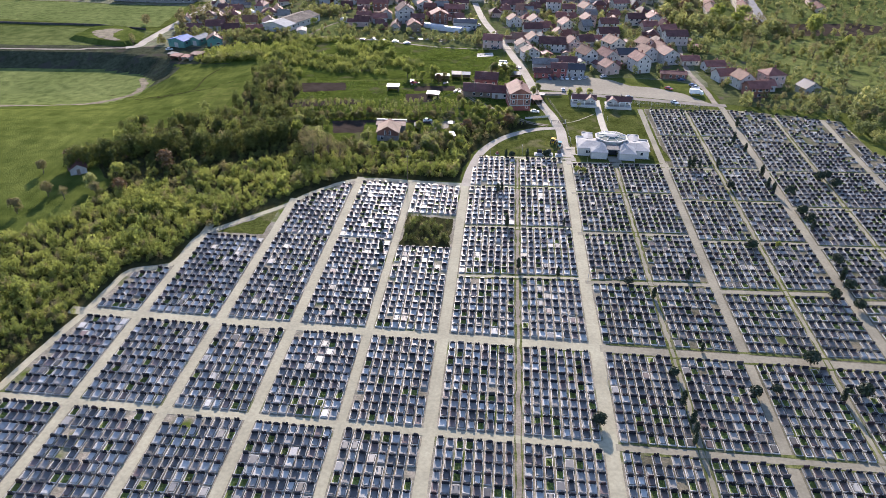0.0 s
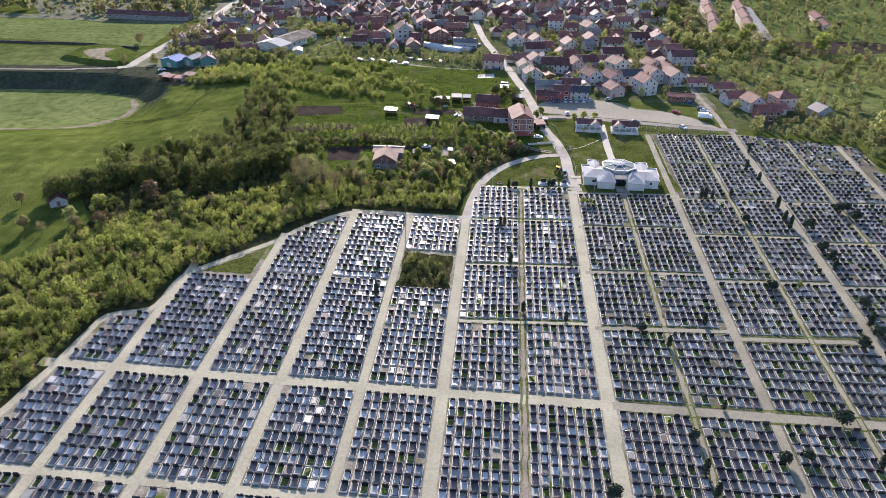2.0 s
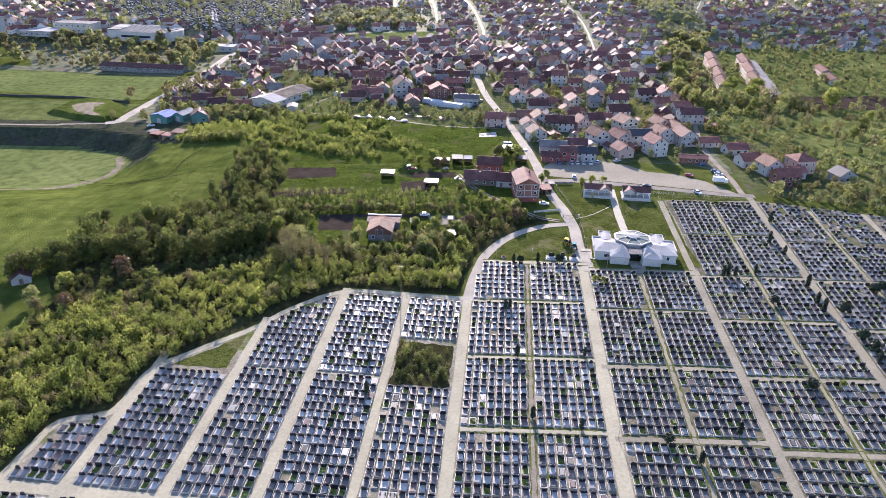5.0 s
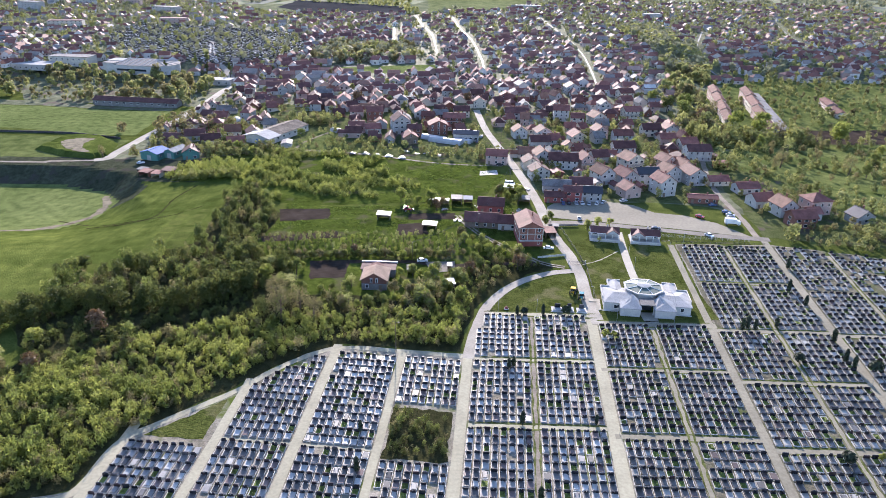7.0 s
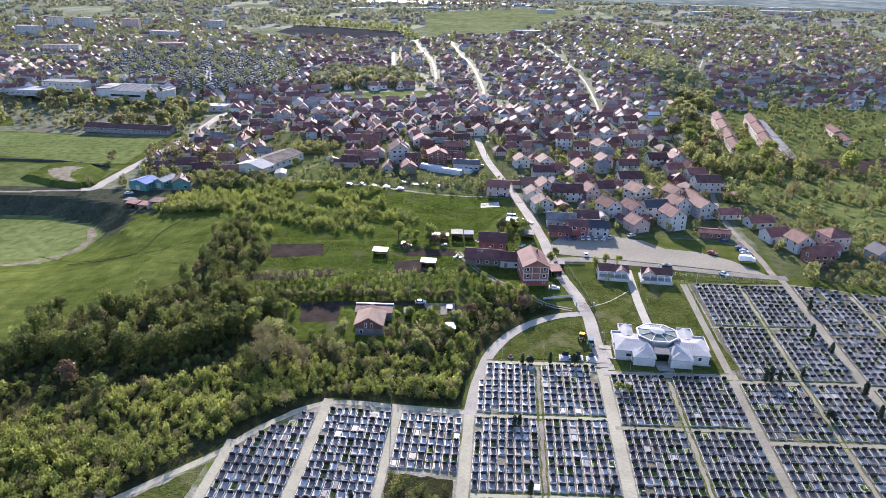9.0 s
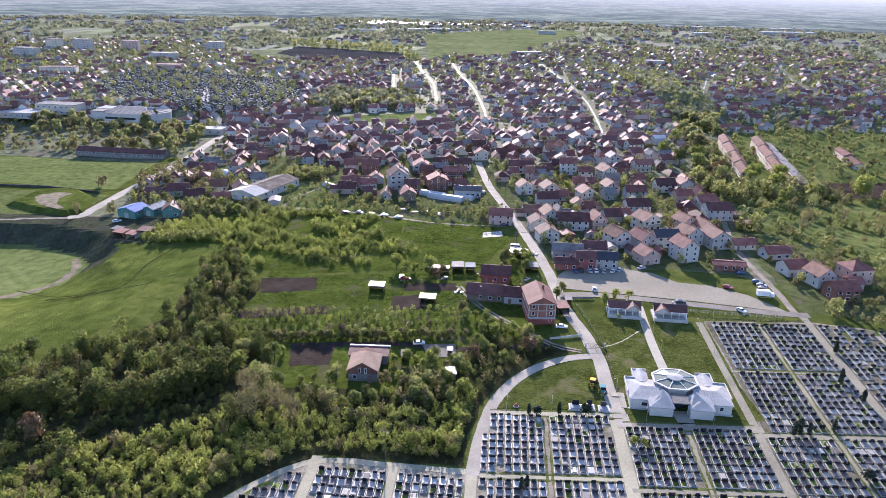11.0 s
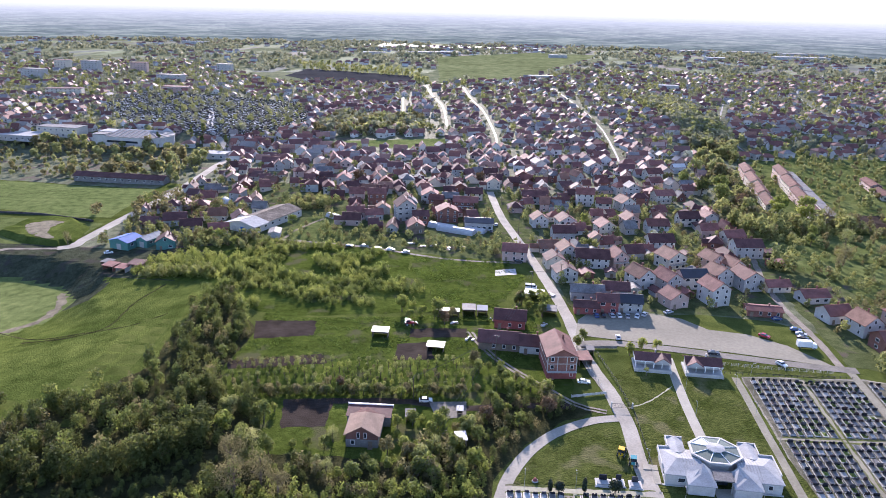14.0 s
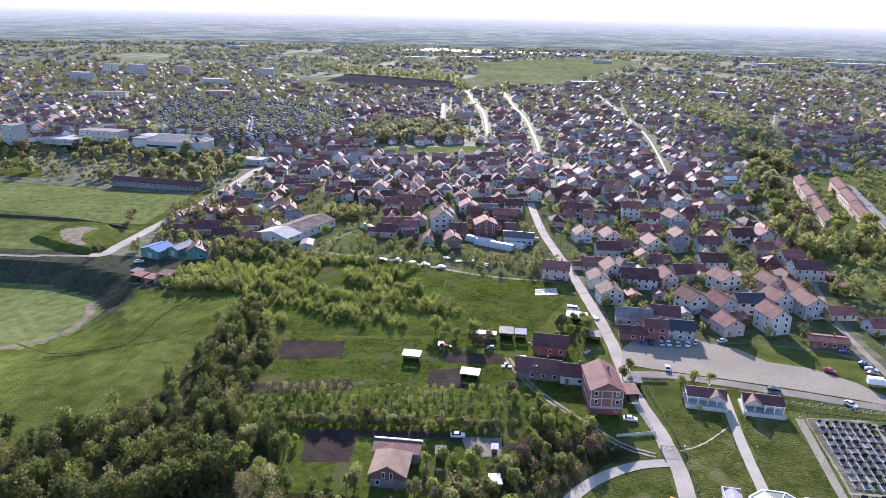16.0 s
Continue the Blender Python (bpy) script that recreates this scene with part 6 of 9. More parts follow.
def long_hall(name, x, y, turn, w, d, h, rise, wall, roof, label, category, doors=0, wins=0):
    th = thing(name, pose(x, y, 0.03, 0, 0, turn), label, category)
    part("wall", gable_wall(w, d, h, rise), wall, th)
    part("roof", gable_roof(w, d, h, rise, 0.4), roof, th)
    for i in range(doors):
        px = -w / 2 + w * (i + 0.5) / max(1, doors)
        part("door", Shape().box(px - 1.4, -d / 2 - 0.06, 0, px + 1.4, -d / 2 + 0.02, 3.0), BLUEROOF if i % 2 else GREYWALL, th)
    for i in range(wins):
        py = -d / 2 + d * (i + 0.5) / wins
        add_window(th, "wide", w / 2, py, h * 0.5, 90)
        add_window(th, "wide", -w / 2, py, h * 0.5, -90)
    return th


wh = long_hall("warehouse", -113.5, 356, -24, 18, 41, 4.6, 2.2, WHITE, RUSTROOF, "long white warehouse with a rusty grey roof", "warehouse", 3, 7)
part("front_roof", Shape().slab([(-10.6, -22.5, 4.75), (0, -22.5, 7.1), (0, -10, 7.1), (-10.6, -10, 4.75)], 0.1).slab([(0, -22.5, 7.1), (10.6, -22.5, 4.75), (10.6, -10, 4.75), (0, -10, 7.1)], 0.1), SHEETROOF, wh, "pale sheet-metal front part of the roof")
long_hall("workshop", -172, 304, -20, 12, 11, 4.2, 1.6, TEAL, BLUEROOF, "workshop with a bright blue sheet roof", "workshop", 1, 2)
long_hall("workshop", -162, 309, -20, 7, 12, 4.0, 1.4, TEAL, SHEETROOF, "pale-roofed workshop annexe in teal", "workshop", 1, 2)
long_hall("clubhouse", -238, 437, 84, 9, 66, 4.0, 2.2, SOUTHDARK, TILE_DARK, "long low clubhouse with a dark red roof by the pitch", "clubhouse", 0, 12)
long_hall("shed", -103, 334, 8, 6, 9, 2.6, 0.8, GREYWALL, TILE_GREY, "small grey shed by the track", "shed", 1, 1)


def flat_hall(name, x, y, turn, w, d, h, wall, roof, label, category, floors=1):
    th = thing(name, pose(x, y, 0.03, 0, 0, turn), label, category)
    part("wall", Shape().box(-w / 2, -d / 2, 0, w / 2, d / 2, h), wall, th)
    part("roof", Shape().box(-w / 2 - 0.3, -d / 2 - 0.3, h, w / 2 + 0.3, d / 2 + 0.3, h + 0.35), roof, th)
    n = max(2, int(w / 5.5))
    for f in range(floors):
        for i in range(n):
            add_window(th, "wide", -w / 2 + w * (i + 0.5) / n, -d / 2, h * (f + 0.35) / floors, 0, True)
    return th


flat_hall("petrol_station", -206, 527, -4, 26, 12, 4.5, WHITE, SHEETROOF, "flat-roofed white hall by the roundabout", "hall")
flat_hall("school_building", -372, 606, -6, 40, 16, 9, CREAM, TILE_GREY, "pale two-storey school building", "school", 2)
flat_hall("sports_hall", -402, 585, -6, 44, 22, 5, GREYWALL, SHEETROOF, "low hall with a white sheet roof", "hall")
flat_hall("office_building", -318, 590, -6, 16, 14, 9, WHITE, SHEETROOF, "small white office building", "office", 2)
for n, (x, y, turn, w, d, h, f) in enumerate(((-657, 1217, -4, 30, 14, 20, 6), (-585, 1245, 6, 28, 14, 17, 5), (-686, 1095, -14, 38, 16, 15, 5), (-530, 900, 12, 44, 14, 9, 3), (-470, 1100, -10, 42, 14, 11, 3), (-408, 965, 4, 36, 14, 8, 2),
                                               (-440, 1270, 0, 26, 14, 16, 5), (-720, 1240, -16, 26, 14, 18, 6), (-433, 570, -20, 15, 13, 17, 5))):
    flat_hall("apartment_building", x, y, turn, w, d, h, (GREYWALL, PINKWALL, GREYWALL, CREAM)[n % 4], (TILE_GREY, TILE_DARK)[n % 2],
              ("grey flat-roofed apartment building in the town", "weathered apartment building with a dark roof")[n % 2], "apartment building", f)
for (x, y, w, d) in ((746, 2416, 120, 30), (900, 2440, 90, 30), (1080, 2400, 140, 40), (980, 2180, 160, 40), (-130, 1960, 90, 14), (-60, 1990, 70, 14), (-250, 1890, 60, 16), (240, 1980, 50, 12), (-840, 2200, 80, 20), (700, 2050, 80, 30), (130, 1300, 46, 14), (330, 1180, 30, 14)):
    flat_hall("industrial_hall", x, y, 2, w, d, 8, GREYWALL, SHEETROOF, "long industrial hall with a pale sheet roof", "hall")


def arena():
    """The round-ended white hall beside the old cemetery."""
    th = thing("arena", pose(-288, 580, 0.03, 0, 0, -8), "white round-ended sports hall with a ribbed pale roof", "hall")
    r, n = 19.0, 14
    ring = [(-22.0, r), (-22.0, -r)] + [(11 + r * math.sin(math.pi * i / n), -r * math.cos(math.pi * i / n)) for i in range(n + 1)]
    part("wall", Shape().prism(ring, 0, 8.4), WHITE, th)
    wide = [(x * 1.02, y * 1.03, 8.4) for x, y in ring]
    k = len(wide)
    top = [(-19.0, 0, 11.4), (9.0, 0, 11.4)]
    near = [k if x < 0 else k + 1 for x, y, z in wide]
    faces = []
    for a in range(k):
        b = (a + 1) % k
        faces.append((a, b, near[b]) if near[a] == near[b] else (a, b, near[b], near[a]))
    part("roof", Shape().add(wide + top, faces), TILE_GREY, th, "pale ribbed roof")
    for i in range(7):
        x = -20 + 5.0 * i
        for side in (-1, 1):
            part("roof_rib", Shape().tube((x, side * r, 8.55), (max(-19, min(9, x)), 0, 11.6), 0.35, 0.35, 5), SHEETROOF, th)
    for i in range(7):
        a = math.pi * (i + 1) / 8
        part("roof_rib", Shape().tube((11 + r * math.sin(a), -r * math.cos(a), 8.55), (9, 0, 11.6), 0.35, 0.35, 5), SHEETROOF, th)
    part("window_band", Shape().box(-20, -r - 0.1, 3.4, 9, -r + 0.02, 5.2), GLASS, th)
    part("front_block", Shape().box(-34, -18, 0, -22.2, -6, 9.4), WHITE, th)
    part("front_roof", Shape().box(-34.4, -18.4, 9.4, -21.8, -5.6, 9.9), TILE_GREY, th)


arena()


def apartment_row(pts, w, label, side_roof=False, tall=8.8):
    for i, (x, y) in enumerate(pts):
        th = house(x, y, -11.5, 7.6, w, tall - 1.1 * i, 2.2 if tall > 6 else 1.5, CREAM if i % 2 else PINKWALL, TILE_BROWN, label, storeys=3 if tall > 6 else 1, kind="wide", chimney=False, door=False, category="terraced flats", group="apartment rows", name="terraced_block")
        if side_roof:
            part("annexe_roof", Shape().slab([(4.6, -w / 2, 6.2), (11.5, -w / 2, 5.4), (11.5, w / 2, 5.4), (4.6, w / 2, 6.2)], 0.25), TILE_GREY, th, "grey sheet roof")
            part("annexe_wall", Shape().box(3.82, -w / 2 + 0.3, 0, 11.1, w / 2 - 0.3, 5.3), CREAM, th)


apartment_row([(214, 505), (208.5, 477.5), (203, 450), (197.5, 422.5)], 27.4, "stepped three-storey flats with red-brown roofs")
apartment_row([(238.5, 498), (231.5, 465.5), (224.5, 433), (217.5, 400.5)], 32.4, "stepped flats with pinkish roofs and a grey annexe", True)
apartment_row([(299, 486), (294, 460)], 25, "long low flats with a reddish roof", tall=4.6)


def tunnel(x, y, turn, w, l, h):
    th = thing("polytunnel", pose(x, y, 0.05, 0, 0, turn), "white polythene tunnel greenhouse", "greenhouse", "polytunnels")
    s = Shape()
    n = 10
    for k in range(n):
        a, b = math.pi * k / n, math.pi * (k + 1) / n
        s.add([(w / 2 * math.cos(a), -l / 2, h * math.sin(a)), (w / 2 * math.cos(b), -l / 2, h * math.sin(b)), (w / 2 * math.cos(b), l / 2, h * math.sin(b)), (w / 2 * math.cos(a), l / 2, h * math.sin(a))], [(0, 1, 2, 3)])
    for y0 in (-l / 2, l / 2):
        s.add([(w / 2 * math.cos(math.pi * k / n), y0, h * math.sin(math.pi * k / n)) for k in range(n + 1)], [tuple(range(n + 1))])
    part("cover", s, FOIL, th)
    hoops = Shape()
    for i in range(5):
        yy = -l / 2 + l * i / 4
        for k in range(n):
            a, b = math.pi * k / n, math.pi * (k + 1) / n
            hoops.tube(((w / 2 + 0.03) * math.cos(a), yy, (h + 0.03) * math.sin(a)), ((w / 2 + 0.03) * math.cos(b), yy, (h + 0.03) * math.sin(b)), 0.04, 0.04, 4, cap=False)
    part("hoops", hoops, GALV, th)


tunnel(-13, 358, 66, 6, 16, 2.8)
tunnel(-5, 351, 66, 6, 22, 3.0)
tunnel(6, 353, 66, 5, 12, 2.4)
tunnel(-78, 372, 50, 5, 9, 2.4)
tunnel(-150, 395, 40, 6, 10, 2.6)


def shack(x, y, turn, w, d, h, wall, roof, label):
    th = thing("shed", pose(x, y, 0.08, 0, 0, turn), label, "shed")
    for px in (-w / 2 + 0.1, w / 2 - 0.1):
        for py in (-d / 2 + 0.1, d / 2 - 0.1):
            part("post", Shape().box(px - 0.07, py - 0.07, 0, px + 0.07, py + 0.07, h), WOOD, th)
    part("back_wall", Shape().box(-w / 2, d / 2 - 0.1, 0.1, w / 2, d / 2, h - 0.1), wall, th)
    part("side_wall", Shape().box(-w / 2, -d / 2 + 0.3, 0.1, -w / 2 + 0.1, d / 2 - 0.1, h - 0.15), wall, th)
    part("side_wall", Shape().box(w / 2 - 0.1, -d / 2 + 0.3, 0.1, w / 2, d / 2 - 0.1, h - 0.15), wall, th)
    part("roof", Shape().slab([(-w / 2 - 0.3, -d / 2 - 0.4, h + 0.1), (w / 2 + 0.3, -d / 2 - 0.4, h + 0.1), (w / 2 + 0.3, d / 2 + 0.3, h + 0.5), (-w / 2 - 0.3, d / 2 + 0.3, h + 0.5)], 0.08), roof, th)
    ridge = Shape()
    for i in range(int(w / 0.6)):
        px = -w / 2 + i * 0.6
        ridge.box(px, -d / 2 - 0.38, h + 0.12, px + 0.06, -d / 2 - 0.30, h + 0.2)
    part("roof_battens", ridge, WOOD, th)


shack(-164, 271, -18, 6, 5, 2.6, BRICK, TILE_RED, "low brick shack with a rusty tiled roof")
shack(-157.5, 269.5, -12, 5, 5, 2.4, WHITE, TILE_RED, "small shack with a white wall and red tiles")
shack(-153, 275, -8, 7, 6, 2.6, WOOD, TILE_DARK, "brown wooden shack with a dark roof")
shack(-168, 276, -20, 5, 4, 2.2, WOOD, TILE_GREY, "weathered shack beside the bank")
shack(159, 327, 8, 6, 5, 2.6, WOOD, TILE_DARK, "dark wooden shed below the houses")
shack(156, 311, 4, 8, 5, 2.8, REDWALL, TILE_RED, "red shed on the grass slope")
shack(-31, 214.5, -4, 6, 3.6, 2.6, WOOD, FOIL, "open shed with a white plastic roof in the garden")
shack(-9.5, 204.5, -6, 6, 3.6, 2.2, WOOD, FOIL, "garden shed under crumpled white sheeting")
shack(-6, 236, -4, 9, 2, 2.4, WOOD, FOIL, "long lean-to with a white roof")
shack(2.5, 238, 0, 5, 5, 3.0, WOOD, TILE_GREY, "weathered grey wooden shed in the yard")
shack(8, 238, 0, 4, 4, 2.8, WOOD, SHEETROOF, "small shed with a metal roof")
shack(43.5, 199, 8, 4.5, 6, 2.6, WOOD, TILE_RED, "small shed with a rusty red roof")
shack(39, 201, -20, 5, 4, 2.4, WOOD, FOIL, "lean-to patched with white sheeting")
shack(-15, 157, 4, 2.6, 3.2, 2.4, GREYWALL, TILE_GREY, "grey garden hut on a lawn path")
shack(0.5, 146, 10, 2.8, 3.6, 2.3, GREYWALL, FOIL, "hut with a pale sheet roof among bushes")
shack(0, 161, 0, 1.6, 1.8, 2.2, WOOD, FOIL, "tiny white-roofed hut by the yard lane")
shack(47, 206, 0, 2.4, 2.4, 2.2, SOUTHDARK, TILE_BLACK, "dark kiosk by the lane")
shack(31, 258, -10, 8, 5, 2.6, WOOD, FOIL, "yard shelter under white sheeting")
shack(35.5, 240, -6, 6, 5, 3.0, WOOD, TILE_GREY, "wooden shelter by the street")


def far_houses():
    """The dense town behind: the nearer houses singly, the rest as one mass."""
    rng = random.Random(17)
    taken = [(r[0], r[1], 11) for r in NEAR] + [(-115, 351, 26), (-172, 304, 12), (-290, 590, 45), (-372, 606, 30), (-206, 527, 16), (-115, 335, 18), (-13, 358, 10), (-5, 351, 12), (-402, 585, 26)]
    taken += [(x, y, 22) for x, y in ((211, 497), (205, 469), (199, 441), (193, 413), (239, 495), (232, 462), (226, 430), (218, 397), (299, 486), (294, 460), (250, 490), (240, 420))]
    lines = ROADS_FAR + [MAIN, [(-196, 290), (-197, 346), (-194, 388), (-192, 432), (-193, 493), (-195, 535), (-219, 593), (-260, 680), (-300, 800)], [(136, 201), (138, 254), (141, 283), (147, 312), (153, 350)]]
    ridge = [(156, 352), (178, 362), (215, 362), (238, 366), (232, 376), (205, 380), (184, 398), (186, 420), (198, 470), (206, 525), (229, 558), (277, 724), (293, 839), (300, 1020), (248, 1049), (235, 806), (212, 644), (186, 520), (170, 440), (153, 395)]
    oldcem = [(-440, 800), (-455, 965), (-220, 900), (-172, 760), (-180, 640), (-240, 620), (-350, 690)]
    clear = [[(-104, 326), (-66, 326), (-66, 352), (-76, 404), (-122, 410), (-100, 380)], [(-135, 595), (-20, 590), (-15, 660), (-130, 640)], [(-160, 700), (-20, 680), (-20, 790), (-150, 790)], [(-98, 330), (-60, 322), (-52, 350), (-90, 362)], [(150, 200), (260, 190), (460, 440), (420, 590), (300, 600), (225, 560), (165, 400), (153, 335), (160, 300)], [(-330, 430), (-196, 440), (-196, 560), (-420, 560)],
             [(-350, 1160), (-60, 1160), (-60, 1500), (-350, 1500)], [(-110, 300), (46, 296), (42, 342), (20, 348), (-30, 346), (-50, 352), (-110, 345)]]
    places = []
    y = 312.0
    while y < 1500:
        x = -900.0 + rng.uniform(0, 12)
        gap = 13 if y < 900 else 20
        while x < 800:
            px, py = x + rng.uniform(-5, 5), y + rng.uniform(-6, 6) + 5 * noise.noise((x * 0.02, y * 0.02, 3))
            x += gap
            if not inside(px, py, TOWN) or inside(px, py, ridge) or inside(px, py, oldcem) or any(inside(px, py, c) for c in clear):
                continue
            if any(math.hypot(px - a, py - b) < r for a, b, r in taken) or any(near_line(px, py, l, 8.5) for l in lines):
                continue
            thin = 0.12 if abs(px) < 240 else 0.35
            if px < -330 and py > 800:
                thin = 0.55
            if px > 160:
                thin = 0.62 if py < 720 else 0.42
            if px < -100 and py < 460:
                thin = 0.5
            if 40 < px < 160 and py < 470:
                thin = 0.35
            if rng.random() < thin:
                continue
            places.append((px, py))
        y += gap * 1.12
    walls, roofs = [WHITE, CREAM, GREYWALL, PINKWALL, GREYWALL, BRICK, CREAM], [TILE_RED, TILE_DARK, TILE_DARK, TILE_RED, TILE_RED, TILE_ORANGE, TILE_DARK, TILE_GREY]
    words = {id(WHITE): "white", id(CREAM): "cream", id(GREYWALL): "grey", id(PINKWALL): "pinkish", id(BRICK): "brick"}
    rwords = {id(TILE_RED): "red-brown", id(TILE_DARK): "dark brown", id(TILE_ORANGE): "orange", id(TILE_GREY): "weathered grey"}
    far = Shape()
    single = 0
    for px, py in sorted(places, key=lambda p: p[1]):
        w, d, h, rise = rng.choice((5.5, 6.5, 7.5, 8.5, 9.5)) * rng.uniform(0.9, 1.1), rng.choice((6, 8, 10, 12)) * rng.uniform(0.9, 1.1), rng.choice((2.8, 3.2, 3.8, 5.2)), rng.uniform(2.4, 3.4)
        turn = rng.gauss(8, 9) + (90 if rng.random() < 0.62 else 0)
        if single < 165 and abs(px) < 260:
            single += 1
            wl, rf = rng.choice(walls), rng.choice(roofs)
            house(px, py, turn % 180 - 90 if turn > 60 else turn, w, d, h, rise, wl, rf, f"{words[id(wl)]} town house with a {rwords[id(rf)]} tiled roof", storeys=1 if h < 5 else 2, rich=False, door=False, group="town houses", turned=turn > 60, hip=rng.random() < 0.22, wing=rng.choice((-1, 0, 1, 0)))
            continue
        c, s = math.cos(radians(turn)), math.sin(radians(turn))
        put = lambda q, k: far.add([(a * c - b * s + px, a * s + b * c + py, z + 0.03) for a, b, z in q.v], q.f, k)
        if rng.random() < 0.3:
            put(Shape().box(-w / 2, -d / 2, 0, w / 2, d / 2, h), 0)
            put(hip_roof(w, d, h, rise), 1)
        else:
            put(gable_wall(w, d, h, rise), 0)
            put(gable_roof(w, d, h, rise), 1)
        if rng.random() < 0.6:
            side = rng.choice((-1, 1))
            ox, oy = side * w * 0.72, rng.uniform(-0.3, 0.3) * d
            q = gable_wall(d * 0.42, w * 0.55, h * 0.8, rise * 0.5)
            q.v = [(-b + ox, a + oy, z) for a, b, z in q.v]
            put(q, 0)
            q = gable_roof(d * 0.42, w * 0.55, h * 0.8, rise * 0.5, 0.3)
            q.v = [(-b + ox, a + oy, z) for a, b, z in q.v]
            put(q, 1)
        q = Shape()
        for i in (-1, 1):
            q.box(i * w * 0.22 - 0.7, -d / 2 - 0.05, 1.1, i * w * 0.22 + 0.7, -d / 2 + 0.02, 2.5)
            q.box(i * w / 2 - 0.06, -1.0, 1.1, i * w / 2 + 0.06, 0.6, 2.5)
        put(q, 2)
    for _ in range(1700):
        dist, a = 1250 + 1400 * rng.random() ** 0.9, rng.uniform(-0.8, 0.8)
        px, py = dist * math.sin(a), dist * math.cos(a)
        if inside(px, py, TOWN) or inside(px, py, clear[6]) or inside(px, py, [(-88, 1880), (186, 2180), (400, 2150), (110, 1310), (-60, 1200)]) or noise.noise((px * 0.004, py * 0.003, 2)) < -0.05:
            continue
        w, d, h = rng.uniform(8, 13), rng.uniform(8, 13), rng.uniform(3, 6.5)
        far.box(px - w / 2, py - d / 2, 0, px + w / 2, py + d / 2, h, 0)
        far.add([(px - w / 2 - 0.5, py - d / 2 - 0.5, h), (px + w / 2 + 0.5, py - d / 2 - 0.5, h), (px + w / 2 + 0.5, py + d / 2 + 0.5, h), (px - w / 2 - 0.5, py + d / 2 + 0.5, h), (px - w / 2, py, h + 3), (px + w / 2, py, h + 3)],
                [(0, 1, 5, 4), (2, 3, 4, 5), (1, 2, 5), (3, 0, 4)], 1)
    # Far walls are lightened, with the haze over the town put into their colour.
    wm = choice_mat("town_walls", [(0.66, 0.64, 0.62), (0.58, 0.54, 0.49), (0.48, 0.465, 0.455), (0.52, 0.43, 0.39), (0.62, 0.60, 0.58), (0.36, 0.26, 0.23)], 0.85)
    rm = choice_mat("town_roofs", [(0.26, 0.12, 0.10), (0.17, 0.085, 0.08), (0.22, 0.105, 0.09), (0.32, 0.18, 0.14), (0.16, 0.08, 0.075), (0.27, 0.25, 0.24)], 0.7, spec=0.10)
    tagged(new("town_houses", far.mesh("town_houses", [wm, rm, GLASS])), "dense far town of tiled houses", "houses", kind="stuff")
    return places, lines, ridge, oldcem, clear


TOWN_PLACES, LINES, RIDGE, OLDCEM, CLEAR = far_houses()


def old_cemetery():
    rng = random.Random(8)
    sheet("old_cemetery_ground", OLDCEM, 0.05, BANK, "dark trodden ground of the old cemetery", 2, 12)
    s = Shape()
    for x, y in scatter(OLDCEM, 4.4, 31):
        s.box(-0.9, -1.4, 0, 0.9, 1.4, rng.uniform(0.3, 0.6), 0, 0, (x, y))
        s.box(-0.7, 1.0, 0, 0.7, 1.3, rng.uniform(1.0, 1.6), 1, 0, (x, y))
    m = choice_mat("old_gravestones", [(0.55, 0.55, 0.55), (0.2, 0.2, 0.21), (0.7, 0.7, 0.7), (0.1, 0.1, 0.1)], 0.35)
    tagged(new("old_graves", s.mesh("old_graves", [m, HEADS])), "dense pale gravestones of the old cemetery", "graves", kind="stuff")


old_cemetery()
glass = Shape()
for k in range(64):
    rng2 = random.Random(k)
    x, y = -330 + (k % 27) * 20 + rng2.uniform(-10, 10), 2330 + 55 * (k // 27) + 40 * math.sin(k * 0.9) + rng2.uniform(-20, 20)
    glass.box(x - 26, y - 10, 0, x + 26, y + 10, 3.2)
tagged(new("glasshouses", glass.mesh("glasshouses", FOIL)), "gleaming glasshouse roofs far beyond the town", "greenhouses", kind="stuff")

# ---- trees ----


def trunk_shape(h, r, rng, limbs=5):
    s = Shape()
    bend = (rng.uniform(-0.3, 0.3), rng.uniform(-0.3, 0.3))
    mid = (bend[0], bend[1], h * 0.4)
    top = (bend[0] * 1.5, bend[1] * 1.5, h * 0.8)
    s.tube((0, 0, -0.1), mid, r, r * 0.7, 7, cap=False).tube(mid, top, r * 0.7, r * 0.2, 6, cap=False)
    for i in range(limbs):
        a, z = math.tau * i / limbs + rng.uniform(-0.4, 0.4), h * rng.uniform(0.3, 0.6)
        l = h * rng.uniform(0.22, 0.38)
        p = (bend[0] * z / (h * 0.4), bend[1] * z / (h * 0.4), z)
        s.tube(p, (p[0] + math.cos(a) * l * 0.7, p[1] + math.sin(a) * l * 0.7, z + l * 0.7), r * 0.35, r * 0.1, 5, cap=False)
    return s


